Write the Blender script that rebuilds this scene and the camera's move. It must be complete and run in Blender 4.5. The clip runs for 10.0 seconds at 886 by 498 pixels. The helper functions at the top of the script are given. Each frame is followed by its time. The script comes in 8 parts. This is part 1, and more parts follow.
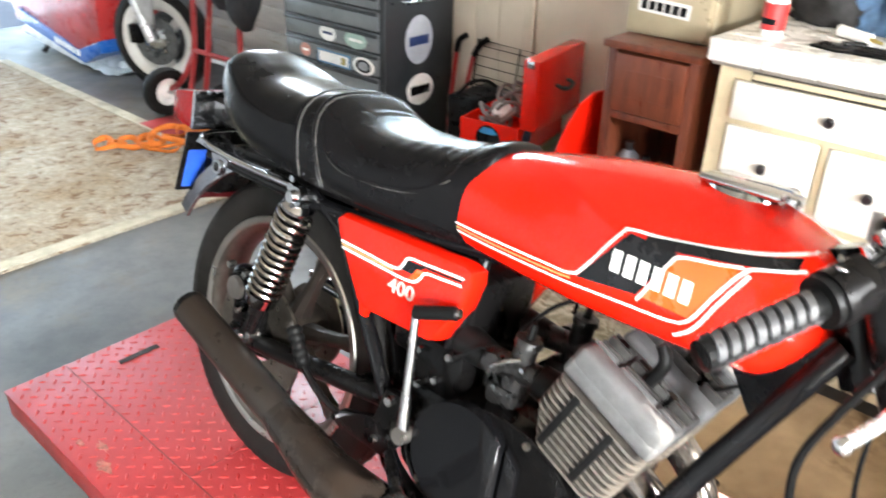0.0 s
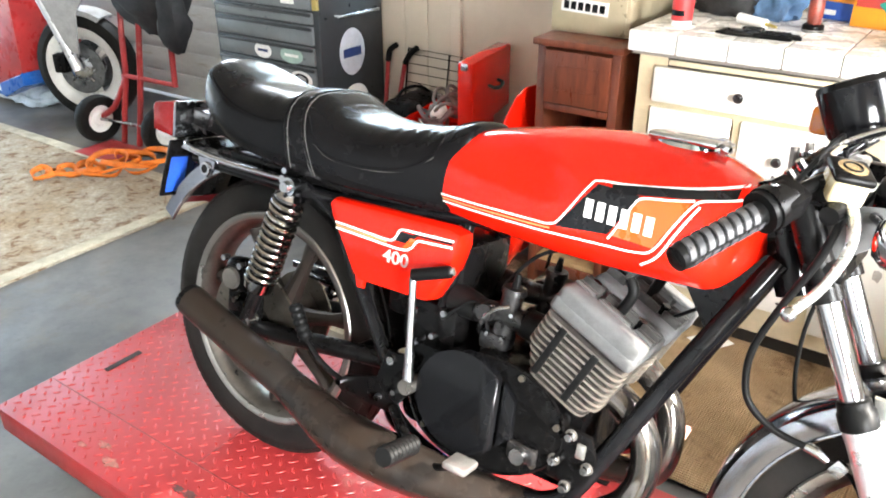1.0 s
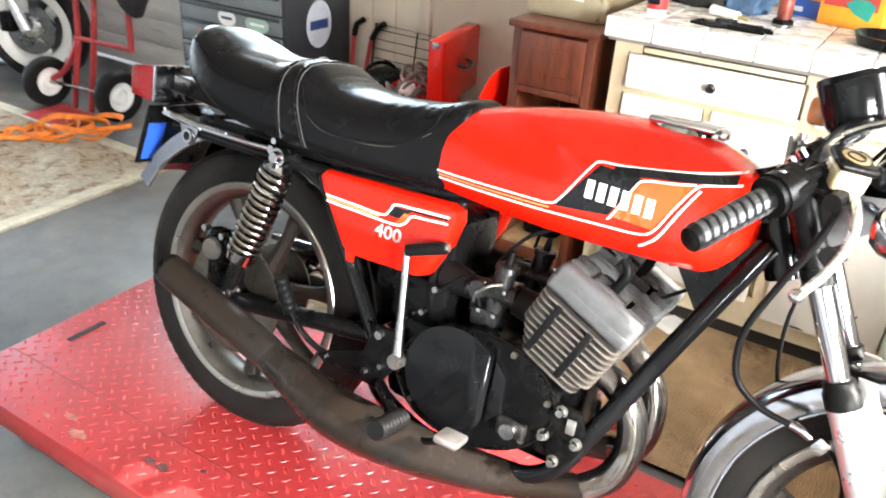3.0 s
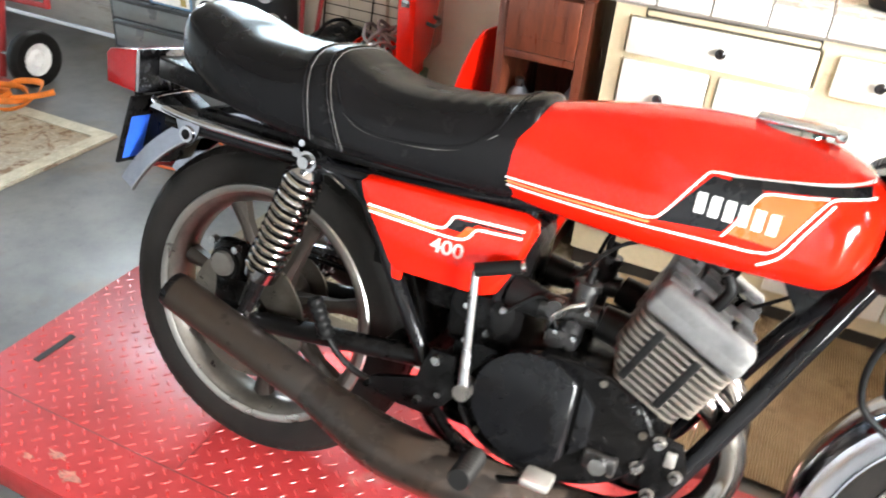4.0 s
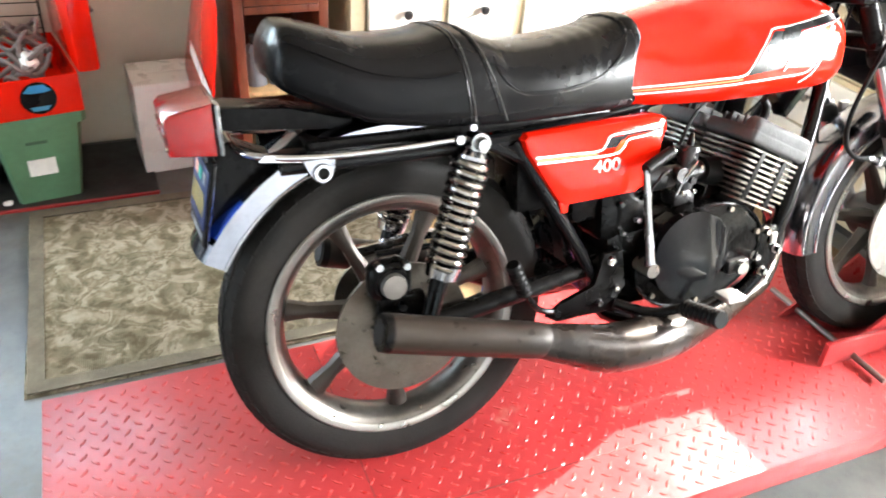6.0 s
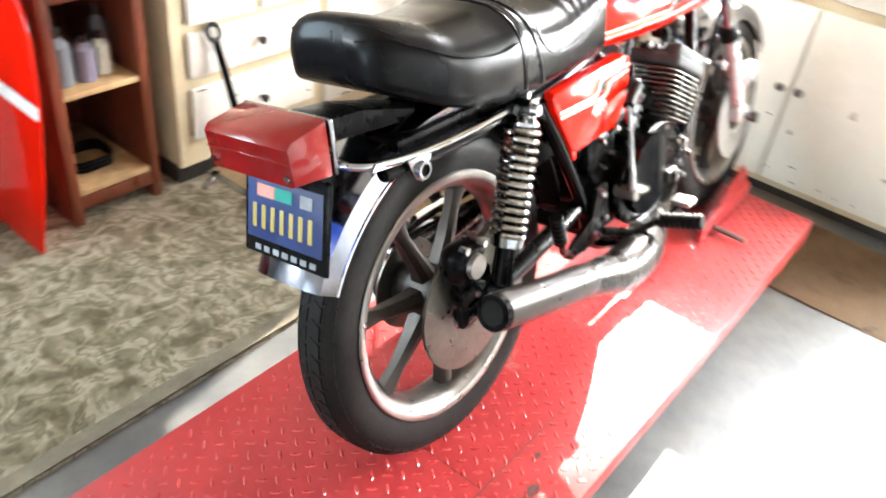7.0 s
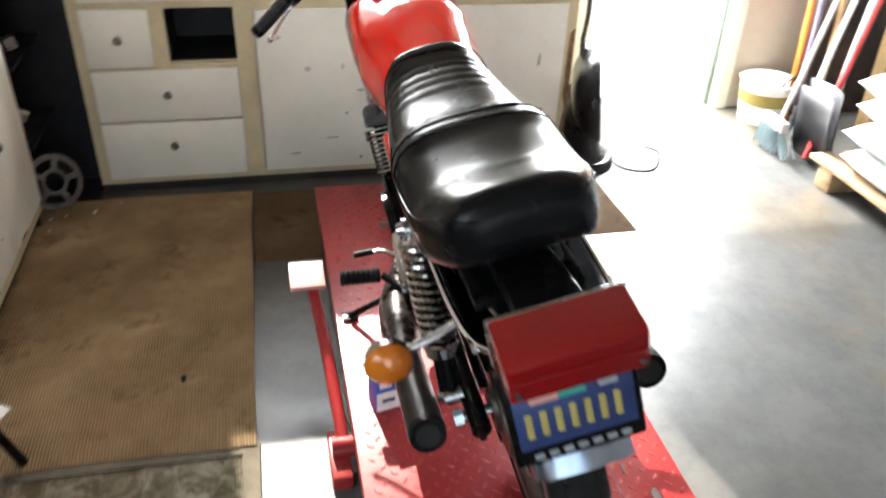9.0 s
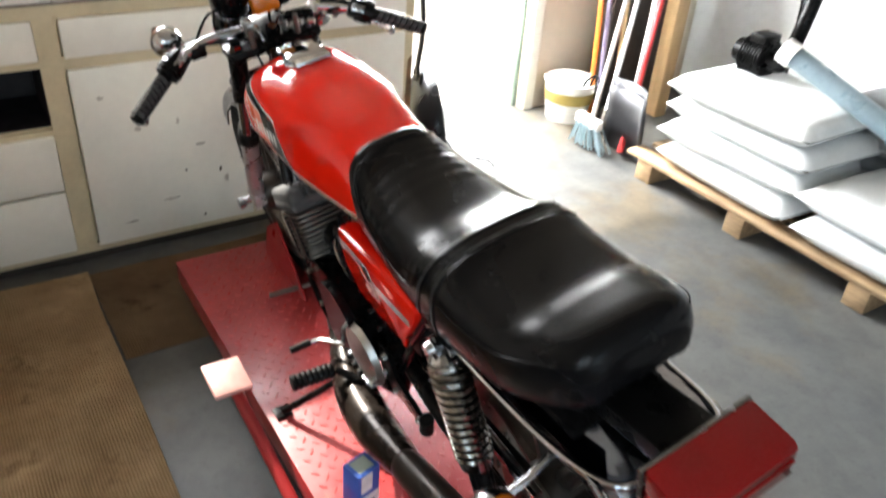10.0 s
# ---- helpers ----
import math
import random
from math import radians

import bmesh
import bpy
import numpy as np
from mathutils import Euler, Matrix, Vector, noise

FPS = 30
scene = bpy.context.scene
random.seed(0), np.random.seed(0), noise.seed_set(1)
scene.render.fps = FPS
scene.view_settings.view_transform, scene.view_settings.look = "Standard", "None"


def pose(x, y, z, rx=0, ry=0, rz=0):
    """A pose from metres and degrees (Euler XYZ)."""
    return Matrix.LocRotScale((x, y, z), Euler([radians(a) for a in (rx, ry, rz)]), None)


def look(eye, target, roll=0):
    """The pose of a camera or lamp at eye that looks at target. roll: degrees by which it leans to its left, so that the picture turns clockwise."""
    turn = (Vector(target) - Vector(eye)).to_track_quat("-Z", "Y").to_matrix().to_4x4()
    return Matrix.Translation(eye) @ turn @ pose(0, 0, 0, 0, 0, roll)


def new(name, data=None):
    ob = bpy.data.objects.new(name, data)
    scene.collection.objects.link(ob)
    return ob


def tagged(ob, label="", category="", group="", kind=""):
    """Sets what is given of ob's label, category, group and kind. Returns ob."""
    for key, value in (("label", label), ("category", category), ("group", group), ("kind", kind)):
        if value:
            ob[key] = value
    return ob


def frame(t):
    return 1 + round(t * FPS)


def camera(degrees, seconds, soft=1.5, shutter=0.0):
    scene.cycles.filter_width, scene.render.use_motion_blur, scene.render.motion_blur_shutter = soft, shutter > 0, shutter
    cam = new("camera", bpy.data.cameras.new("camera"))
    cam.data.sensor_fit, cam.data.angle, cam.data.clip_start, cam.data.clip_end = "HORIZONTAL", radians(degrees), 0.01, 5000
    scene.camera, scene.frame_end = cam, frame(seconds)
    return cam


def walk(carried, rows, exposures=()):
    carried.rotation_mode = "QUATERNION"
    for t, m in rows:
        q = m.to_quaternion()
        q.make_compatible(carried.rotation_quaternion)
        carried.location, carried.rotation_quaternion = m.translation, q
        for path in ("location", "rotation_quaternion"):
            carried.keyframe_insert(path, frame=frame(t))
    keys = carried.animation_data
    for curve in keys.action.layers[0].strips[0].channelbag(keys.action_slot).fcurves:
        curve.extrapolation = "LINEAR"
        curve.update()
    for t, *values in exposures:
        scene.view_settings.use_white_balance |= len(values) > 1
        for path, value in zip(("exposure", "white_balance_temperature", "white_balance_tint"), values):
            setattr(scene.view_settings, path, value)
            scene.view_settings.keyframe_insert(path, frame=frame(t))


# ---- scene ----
cam = camera(58.1, 10.0, soft=1.8, shutter=0.55)

PATH = [
    (0, (1.209, -0.833, 1.258), (0.033, 0.492, 0.329), 1.6),
    (0.5, (1.232, -0.93, 1.258), (0.184, 0.49, 0.317), 0.5),
    (1, (1.243, -1.054, 1.265), (0.208, 0.407, 0.373), -0.2),
    (1.5, (1.279, -1.11, 1.264), (0.248, 0.383, 0.421), 1.3),
    (2, (1.282, -1.116, 1.263), (0.289, 0.4, 0.417), 1.4),
    (2.5, (1.261, -1.118, 1.263), (0.293, 0.407, 0.403), 2.2),
    (2.7, (1.236, -1.126, 1.26), (0.276, 0.389, 0.374), 2.7),
    (3.8, (0.91, -1.047, 1.255), (0.221, 0.527, 0.231), 6.1),
    (4, (0.841, -1.055, 1.266), (0.181, 0.519, 0.222), 5.3),
    (4.5, (0.565, -1.177, 1.266), (0.368, 0.492, 0.182), 5.5),
    (5, (0.215, -1.21, 1.262), (0.232, 0.509, 0.241), 5.1),
    (5.5, (-0.066, -1.176, 1.279), (0.299, 0.472, 0.205), 6.4),
    (5.7, (-0.206, -1.174, 1.275), (0.311, 0.417, 0.18), 4.9),
    (6.8, (-0.836, -0.778, 1.277), (0.361, 0.349, 0.138), 7.7),
    (7, (-0.953, -0.667, 1.271), (0.387, 0.253, 0.107), 7.9),
    (7.5, (-1.118, -0.372, 1.273), (0.475, 0.21, 0.212), 9.6),
    (8, (-1.18, -0.126, 1.307), (0.497, 0.168, 0.258), 7.1),
    (8.5, (-1.204, 0.193, 1.32), (0.459, 0.08, 0.214), 6.7),
    (9, (-1.012, 0.439, 1.324), (0.638, 0.05, 0.262), 2.4),
    (9.5, (-0.82, 0.601, 1.327), (0.722, -0.087, 0.255), 3.1),
    (9.7, (-0.746, 0.686, 1.358), (0.712, -0.135, 0.263), 3.7),
    (10, (-0.665, 0.791, 1.435), (0.732, -0.161, 0.367), 4.6),
]
EXPOSURES = [(0, 2.68), (1, 2.74), (2, 2.76), (3, 2.74), (4, 2.76), (4.5, 3.0), (5, 3.1), (6, 3.12), (7, 3.12), (7.5, 2.98), (8, 2.62), (8.5, 2.2), (9, 1.87), (9.5, 1.70), (10, 1.70)]
walk(cam, [(t, look(eye, target, roll)) for t, eye, target, roll in PATH], EXPOSURES)

# ---------------------------------------------------------------- light
FLOOR = -0.18
world = bpy.data.worlds.new("sky")
scene.world = world
world.use_nodes = True
wn = world.node_tree
sky = wn.nodes.new("ShaderNodeTexSky")
sky.sky_type, sky.sun_disc = "NISHITA", False
sky.sun_elevation, sky.sun_rotation = radians(34.5), radians(81)
wn.links.new(sky.outputs[0], wn.nodes["Background"].inputs[0])
wn.nodes["Background"].inputs[1].default_value = 0.08

SUN_WAY = Vector((-0.988 * math.cos(radians(34.5)), -0.153 * math.cos(radians(34.5)), -math.sin(radians(34.5))))
sun = new("sun", bpy.data.lights.new("sun", "SUN"))
sun.data.energy, sun.data.angle, sun.data.color = 5.0, radians(0.6), (1.0, 0.93, 0.82)
sun.matrix_world = look((0, 0, 0), SUN_WAY)


def sky_panel(name, eye, way, w, h, watts, colour):
    lamp = new(name, bpy.data.lights.new(name, "AREA"))
    lamp.data.shape, lamp.data.size, lamp.data.size_y = "RECTANGLE", w, h
    lamp.data.energy, lamp.data.color = watts, colour
    lamp.matrix_world = look(eye, Vector(eye) + Vector(way))
    return lamp


sky_panel("sky_garage_door", (-5.45, 0.78, 0.95), (1, -0.05, -0.12), 2.1, 2.5, 12, (0.68, 0.86, 1.0))
sky_panel("sky_doorway", (2.62, -1.37, 1.0), (-1, -0.28, -0.55), 1.6, 0.62, 128, (0.95, 0.98, 1.0))
sky_panel("sky_window", (2.62, 0.38, 1.35), (-1, 0, -0.1), 0.66, 1.2, 30, (0.97, 0.98, 1.0))
sky_panel("sky_door_panes", (-1.235, 2.02, 1.208), (0, -1, 0), 0.72, 0.98, 8, (0.66, 0.86, 1.0))
# fill lamp in an invented opening, brightens the north-west corner
sky_panel("sky_high_window", (-2.85, 2.36, 1.66), (0.1, -1, -0.15), 0.95, 0.58, 22, (0.80, 0.90, 1.0))

# ---------------------------------------------------------------- materials


def paint(name, col, rough=0.5, metal=0.0, var=0.12, scale=6.0, bump=0.0, bscale=90.0, col2=None, coat=0.0, rvar=0.12, spots=None, sscale=3.0, slim=0.62, stretch=None, spec=0.5):
    """A surface with broad and fine variation of colour, gloss and relief; spots: the colour of stains."""
    m = bpy.data.materials.new(name)
    m.use_nodes = True
    nt = m.node_tree
    b = nt.nodes["Principled BSDF"]
    link = nt.links.new
    tc = nt.nodes.new("ShaderNodeTexCoord")
    src = tc.outputs["Object"]
    if stretch:
        mp = nt.nodes.new("ShaderNodeMapping")
        mp.inputs["Scale"].default_value = stretch
        link(src, mp.inputs["Vector"])
        src = mp.outputs["Vector"]

    def noise_node(s, detail=6.0, rough_=0.6):
        n = nt.nodes.new("ShaderNodeTexNoise")
        n.inputs["Scale"].default_value, n.inputs["Detail"].default_value, n.inputs["Roughness"].default_value = s, detail, rough_
        link(src, n.inputs["Vector"])
        return n.outputs["Fac"]

    def ramp(fac, a, ca, z, cz):
        r = nt.nodes.new("ShaderNodeValToRGB")
        r.color_ramp.elements[0].position, r.color_ramp.elements[0].color = a, (*ca, 1)
        r.color_ramp.elements[1].position, r.color_ramp.elements[1].color = z, (*cz, 1)
        link(fac, r.inputs["Fac"])
        return r.outputs["Color"]

    def mix(fac, a, c, kind="MIX"):
        x = nt.nodes.new("ShaderNodeMix")
        x.data_type, x.blend_type = "RGBA", kind
        if isinstance(fac, float):
            x.inputs[0].default_value = fac
        else:
            link(fac, x.inputs[0])
        for socket, v in ((x.inputs[6], a), (x.inputs[7], c)):
            if isinstance(v, tuple):
                socket.default_value = (*v, 1)
            else:
                link(v, socket)
        return x.outputs[2]

    c2 = col2 or tuple(c * (1 - 2.2 * var) for c in col)
    broad = noise_node(scale)
    fine = noise_node(scale * 9, 4.0)
    c = ramp(broad, 0.32, c2, 0.62, col)
    f = ramp(fine, 0.3, (1 - var, 1 - var, 1 - var), 0.7, (1, 1, 1))
    c = mix(1.0, c, f, "MULTIPLY")
    if spots:
        sp = ramp(noise_node(sscale, 8.0, 0.65), slim - 0.06, (0, 0, 0), slim + 0.05, (1, 1, 1))
        bw = nt.nodes.new("ShaderNodeRGBToBW")
        link(sp, bw.inputs[0])
        c = mix(bw.outputs[0], c, spots)
    link(c, b.inputs["Base Color"])
    r = ramp(noise_node(scale * 2.3), 0.3, (max(rough - rvar, 0.03),) * 3, 0.7, (min(rough + rvar, 1),) * 3)
    link(r, b.inputs["Roughness"])
    b.inputs["Metallic"].default_value = metal
    b.inputs["Specular IOR Level"].default_value = spec
    b.inputs["Coat Weight"].default_value = coat
    b.inputs["Coat Roughness"].default_value = 0.06
    if bump:
        bp = nt.nodes.new("ShaderNodeBump")
        bp.inputs["Strength"].default_value, bp.inputs["Distance"].default_value = bump, 0.004
        link(noise_node(bscale, 3.0), bp.inputs["Height"])
        link(bp.outputs["Normal"], b.inputs["Normal"])
    return m


RED = paint("red_gloss_paint", (0.68, 0.010, 0.0025), 0.10, 0, 0.04, 3, rvar=0.03, spec=0.34)
RED_LIFT = paint("worn_red_lift_paint", (0.35, 0.029, 0.030), 0.36, 0, 0.12, 4, 0.10, 60, spec=0.27, rvar=0.10, spots=(0.36, 0.13, 0.10), sscale=5, slim=0.70)
RED_TREAD = paint("tread_red_paint", (0.44, 0.034, 0.030), 0.30, 0, 0.12, 20, spec=0.5)
WHITE_DECAL = paint("white_decal", (0.78, 0.77, 0.74), 0.3, var=0.03)
BLACK_DECAL = paint("black_decal", (0.006, 0.006, 0.007), 0.25, var=0.05, spec=0.2)
ORANGE_DECAL = paint("orange_decal", (0.72, 0.075, 0.009), 0.28, var=0.04)
LEATHER = paint("black_vinyl", (0.0042, 0.0040, 0.0044), 0.25, 0, 0.1, 7, 0, 420, rvar=0.04, spec=0.098)
THREAD = paint("grey_thread", (0.085, 0.08, 0.075), 0.7, var=0.1)
RUBBER = paint("tyre_rubber", (0.010, 0.0095, 0.009), 0.58, 0, 0.15, 9, 0.2, 200, col2=(0.015, 0.013, 0.0115), spec=0.10)
BLACK_RUBBER = paint("black_rubber", (0.005, 0.005, 0.005), 0.42, 0, 0.1, 20, 0.1, 200, spec=0.08)
GUARD_CHROME = paint("dulled_chrome", (0.30, 0.31, 0.35), 0.16, 1.0, 0.12, 9, rvar=0.08)
CHROME = paint("chrome", (0.46, 0.46, 0.48), 0.10, 1.0, 0.06, 12, rvar=0.05)
ALLOY = paint("cast_alloy", (0.46, 0.45, 0.43), 0.38, 0.9, 0.15, 14, 0.1, 150, col2=(0.30, 0.29, 0.27))
SPOKE = paint("dull_cast_spoke", (0.052, 0.043, 0.036), 0.42, 0.7, 0.2, 12, 0.1, 120)
SPRING = paint("bronzed_spring_chrome", (0.33, 0.31, 0.285), 0.18, 1.0, 0.12, 12, rvar=0.06)
STEEL = paint("polished_steel", (0.40, 0.40, 0.405), 0.22, 1.0, 0.08, 16)
DISC_STEEL = paint("brushed_disc_steel", (0.17, 0.15, 0.125), 0.35, 0.9, 0.15, 20)
FORK_ALLOY = paint("pale_fork_alloy", (0.62, 0.62, 0.63), 0.33, 0.75, 0.08, 14)
HEAD_ALLOY = paint("grey_head_alloy", (0.088, 0.088, 0.088), 0.72, 0.05, 0.15, 14, 0.2, 200, spec=0.15)
HEAD_GRIME = paint("sooty_head_alloy", (0.055, 0.053, 0.050), 0.55, 0.2, 0.35, 30, 0.3, 150, col2=(0.014, 0.013, 0.013), spec=0.2)
FIN_ALLOY = paint("oxidised_fin_alloy", (0.20, 0.18, 0.155), 0.4, 0.7, 0.2, 18, 0.1, 200)
RIM_ALLOY = paint("weathered_rim_alloy", (0.17, 0.152, 0.135), 0.36, 0.85, 0.18, 12, 0.05, 150)
RIM_LIP = paint("polished_rim_lip", (0.36, 0.345, 0.32), 0.30, 0.95, 0.10, 5, rvar=0.05)
CARB_ALLOY = paint("grimy_carburettor_alloy", (0.038, 0.036, 0.036), 0.34, 0.6, 0.4, 40, 0.25, 200)
GRIP_GREY = paint("worn_grey_grip_rubber", (0.055, 0.055, 0.058), 0.38, 0, 0.3, 40, spec=0.35)
LEVER_ALLOY = paint("bright_lever_alloy", (0.82, 0.82, 0.81), 0.24, 0.85, 0.06, 14)
BLACK_ENAMEL = paint("black_enamel", (0.0045, 0.0045, 0.005), 0.11, 0, 0.1, 10, rvar=0.05, spec=0.14)
BLACK_DULL = paint("dull_black_paint", (0.0045, 0.0042, 0.0042), 0.30, 0, 0.15, 12, 0.1, 120, spec=0.09)
ENGINE_BLACK = paint("oily_black_casting", (0.0045, 0.0042, 0.0042), 0.18, 0, 0.3, 14, 0.25, 90, spec=0.095)
EXHAUST = paint("bare_brown_steel_pipe", (0.020, 0.0168, 0.015), 0.27, 0.38, 0.2, 7, 0.04, 90, col2=(0.020, 0.0125, 0.008), spec=0.2)
SILENCER = paint("dull_brown_silencer", (0.023, 0.019, 0.0165), 0.36, 0.35, 0.15, 7, 0.04, 90, col2=(0.021, 0.014, 0.0095), spec=0.2)
HEADER = paint("heat_stained_steel", (0.25, 0.235, 0.22), 0.17, 0.95, 0.2, 9, col2=(0.12, 0.10, 0.09))
AMBER = paint("amber_plastic", (0.48, 0.125, 0.007), 0.15, var=0.05, scale=30, coat=0.4)
TAIL_RED = paint("red_lens_plastic", (0.165, 0.0025, 0.003), 0.13, var=0.05, scale=20, coat=0.15, spec=0.35)
GLASS = bpy.data.materials.new("window_glass")
GLASS.use_nodes = True
gb = GLASS.node_tree.nodes["Principled BSDF"]
gb.inputs["Roughness"].default_value, gb.inputs["Transmission Weight"].default_value, gb.inputs["IOR"].default_value = 0.02, 1.0, 1.45
CLEAR = paint("clear_plastic", (0.55, 0.55, 0.53), 0.1, var=0.05, coat=0.5)
PLATE_BLUE = paint("blue_plate", (0.013, 0.030, 0.11), 0.4, var=0.1, scale=14)
PLATE_YELLOW = paint("faded_yellow", (0.34, 0.26, 0.07), 0.5, var=0.1)
PLATE_GREY = paint("greyed_white_print", (0.27, 0.28, 0.30), 0.45, var=0.15, scale=40)
TEAL = paint("teal_sticker", (0.02, 0.28, 0.22), 0.4)
PINKISH = paint("faded_pink_sticker", (0.55, 0.25, 0.20), 0.4)



def concrete(name):
    """Old trowelled slab: pale and blue-grey clouds, brown stains, fine pits, patchy gloss."""
    m = paint(name, (0.128, 0.124, 0.113), 0.46, 0, 0.08, 1.1, 0.05, 70, col2=(0.072, 0.076, 0.079), rvar=0.13, spots=(0.108, 0.088, 0.060), sscale=1.7, slim=0.57, spec=0.52)
    nt = m.node_tree
    b = nt.nodes["Principled BSDF"]
    b.inputs["Diffuse Roughness"].default_value = 0.5
    old = b.inputs["Base Color"].links[0].from_socket
    tc = nt.nodes.new("ShaderNodeTexCoord")
    for scale, lo, hi, dark in ((6.5, 0.36, 0.60, (0.66, 0.68, 0.70)), (34.0, 0.30, 0.46, (0.80, 0.80, 0.80)), (160.0, 0.24, 0.36, (0.72, 0.70, 0.68))):
        n = nt.nodes.new("ShaderNodeTexNoise")
        n.inputs["Scale"].default_value, n.inputs["Detail"].default_value, n.inputs["Roughness"].default_value = scale, 9.0, 0.68
        nt.links.new(tc.outputs["Object"], n.inputs["Vector"])
        r = nt.nodes.new("ShaderNodeValToRGB")
        r.color_ramp.elements[0].position, r.color_ramp.elements[0].color = lo, (*dark, 1)
        r.color_ramp.elements[1].position, r.color_ramp.elements[1].color = hi, (1, 1, 1, 1)
        nt.links.new(n.outputs["Fac"], r.inputs["Fac"])
        x = nt.nodes.new("ShaderNodeMix")
        x.data_type, x.blend_type = "RGBA", "MULTIPLY"
        x.inputs[0].default_value = 1.0
        nt.links.new(old, x.inputs[6])
        nt.links.new(r.outputs["Color"], x.inputs[7])
        old = x.outputs[2]
    nt.links.new(old, b.inputs["Base Color"])
    return m


CONCRETE = concrete("smooth_worn_concrete")
WALL_PAINT = paint("cream_wall_paint", (0.60, 0.53, 0.43), 0.6, 0, 0.05, 2, 0.05, 80, spots=(0.42, 0.34, 0.25), sscale=1.6, slim=0.68)
WALL_WHITE = paint("whitewashed_wall", (0.72, 0.73, 0.73), 0.7, 0, 0.07, 3, 0.2, 40, spots=(0.40, 0.38, 0.34), sscale=3, slim=0.66)
CEIL = paint("ceiling_board", (0.34, 0.29, 0.23), 0.8, 0, 0.06, 2)
CAB_FRAME = paint("cream_cabinet_frame", (0.66, 0.56, 0.37), 0.5, 0, 0.08, 6, 0.04, 90, spots=(0.42, 0.28, 0.15), sscale=7, slim=0.70)
CAB_WHITE = paint("white_cabinet_front", (0.82, 0.79, 0.71), 0.42, 0, 0.04, 4, 0.03, 90, spots=(0.5, 0.42, 0.3), sscale=9, slim=0.74)
TILE = paint("white_worktop_tile", (0.74, 0.72, 0.67), 0.28, 0, 0.06, 7, spots=(0.42, 0.34, 0.26), sscale=4, slim=0.70)
GROUT = paint("grey_grout", (0.30, 0.27, 0.24), 0.8)
KNOB = paint("black_knob", (0.015, 0.013, 0.013), 0.3)
KNOB_METAL = paint("tarnished_knob", (0.22, 0.20, 0.18), 0.35, 0.8)
WOOD_RED = paint("reddish_brown_wood", (0.17, 0.045, 0.020), 0.36, 0, 0.2, 5, 0.05, 60, col2=(0.085, 0.022, 0.011), stretch=(6, 6, 0.8))
WOOD_PALE = paint("pale_wood", (0.50, 0.33, 0.16), 0.55, 0, 0.15, 5, 0.08, 60, stretch=(5, 5, 0.8))
WOOD_PALLET = paint("pallet_wood", (0.36, 0.24, 0.13), 0.7, 0, 0.2, 5, 0.2, 50, stretch=(1, 6, 6))
# near-black that stands for shade inside the recesses
RECESS_SHADE = paint("recess_shade_black", (0.012, 0.008, 0.012), 0.6, var=0.3)
TOEKICK = paint("dark_toe_kick_and_slot_shade", (0.035, 0.028, 0.022), 0.7)

# ---------------------------------------------------------------- mesh helpers


def box(bm, x0, x1, y0, y1, z0, z1, bevel=0.0, m=None, seg=2):
    r = bmesh.ops.create_cube(bm, size=1)
    vs = r["verts"]
    bmesh.ops.scale(bm, vec=(x1 - x0, y1 - y0, z1 - z0), verts=vs)
    bmesh.ops.translate(bm, vec=((x0 + x1) / 2, (y0 + y1) / 2, (z0 + z1) / 2), verts=vs)
    if bevel:
        es = {e for v in vs for e in v.link_edges}
        out = bmesh.ops.bevel(bm, geom=list(es), offset=bevel, segments=seg, profile=0.5, affect="EDGES", clamp_overlap=True)
        vs = list({v for f in out["faces"] for v in f.verts} | {v for v in vs if v.is_valid})
    if m is not None:
        bmesh.ops.transform(bm, matrix=m, verts=vs)
    return bm


def ring_frame(way):
    way = Vector(way).normalized()
    side = way.cross(Vector((0, 0, 1)))
    if side.length < 1e-3:
        side = way.cross(Vector((0, 1, 0)))
    side.normalize()
    return side, side.cross(way).normalized()


def skin(bm, rings, cap=True, closed=False):
    """Quads between rings of points; the ends closed."""
    rows = [[bm.verts.new(p) for p in ring] for ring in rings]
    pairs = list(zip(rows, rows[1:])) + ([(rows[-1], rows[0])] if closed else [])
    for a, b in pairs:
        n = len(a)
        for i in range(n):
            bm.faces.new((a[i], a[(i + 1) % n], b[(i + 1) % n], b[i]))
    if cap and not closed:
        bm.faces.new(rows[0][::-1])
        bm.faces.new(rows[-1])
    return bm


def cyl(bm, a, b, r, r2=None, n=20):
    a, b = Vector(a), Vector(b)
    s, u = ring_frame(b - a)
    r2 = r if r2 is None else r2
    turn = [2 * math.pi * i / n for i in range(n)]
    return skin(bm, [[p + (s * math.cos(t) + u * math.sin(t)) * q for t in turn] for p, q in ((a, r), (b, r2))])


def smooth_path(pts, steps=6):
    """A curve through the points."""
    pts = [Vector(p) for p in pts]
    out = []
    for i in range(len(pts) - 1):
        p0, p1, p2, p3 = pts[max(i - 1, 0)], pts[i], pts[i + 1], pts[min(i + 2, len(pts) - 1)]
        for k in range(steps):
            t = k / steps
            out.append(0.5 * (2 * p1 + (p2 - p0) * t + (2 * p0 - 5 * p1 + 4 * p2 - p3) * t * t + (3 * p1 - p0 - 3 * p2 + p3) * t ** 3))
    return out + [pts[-1]]


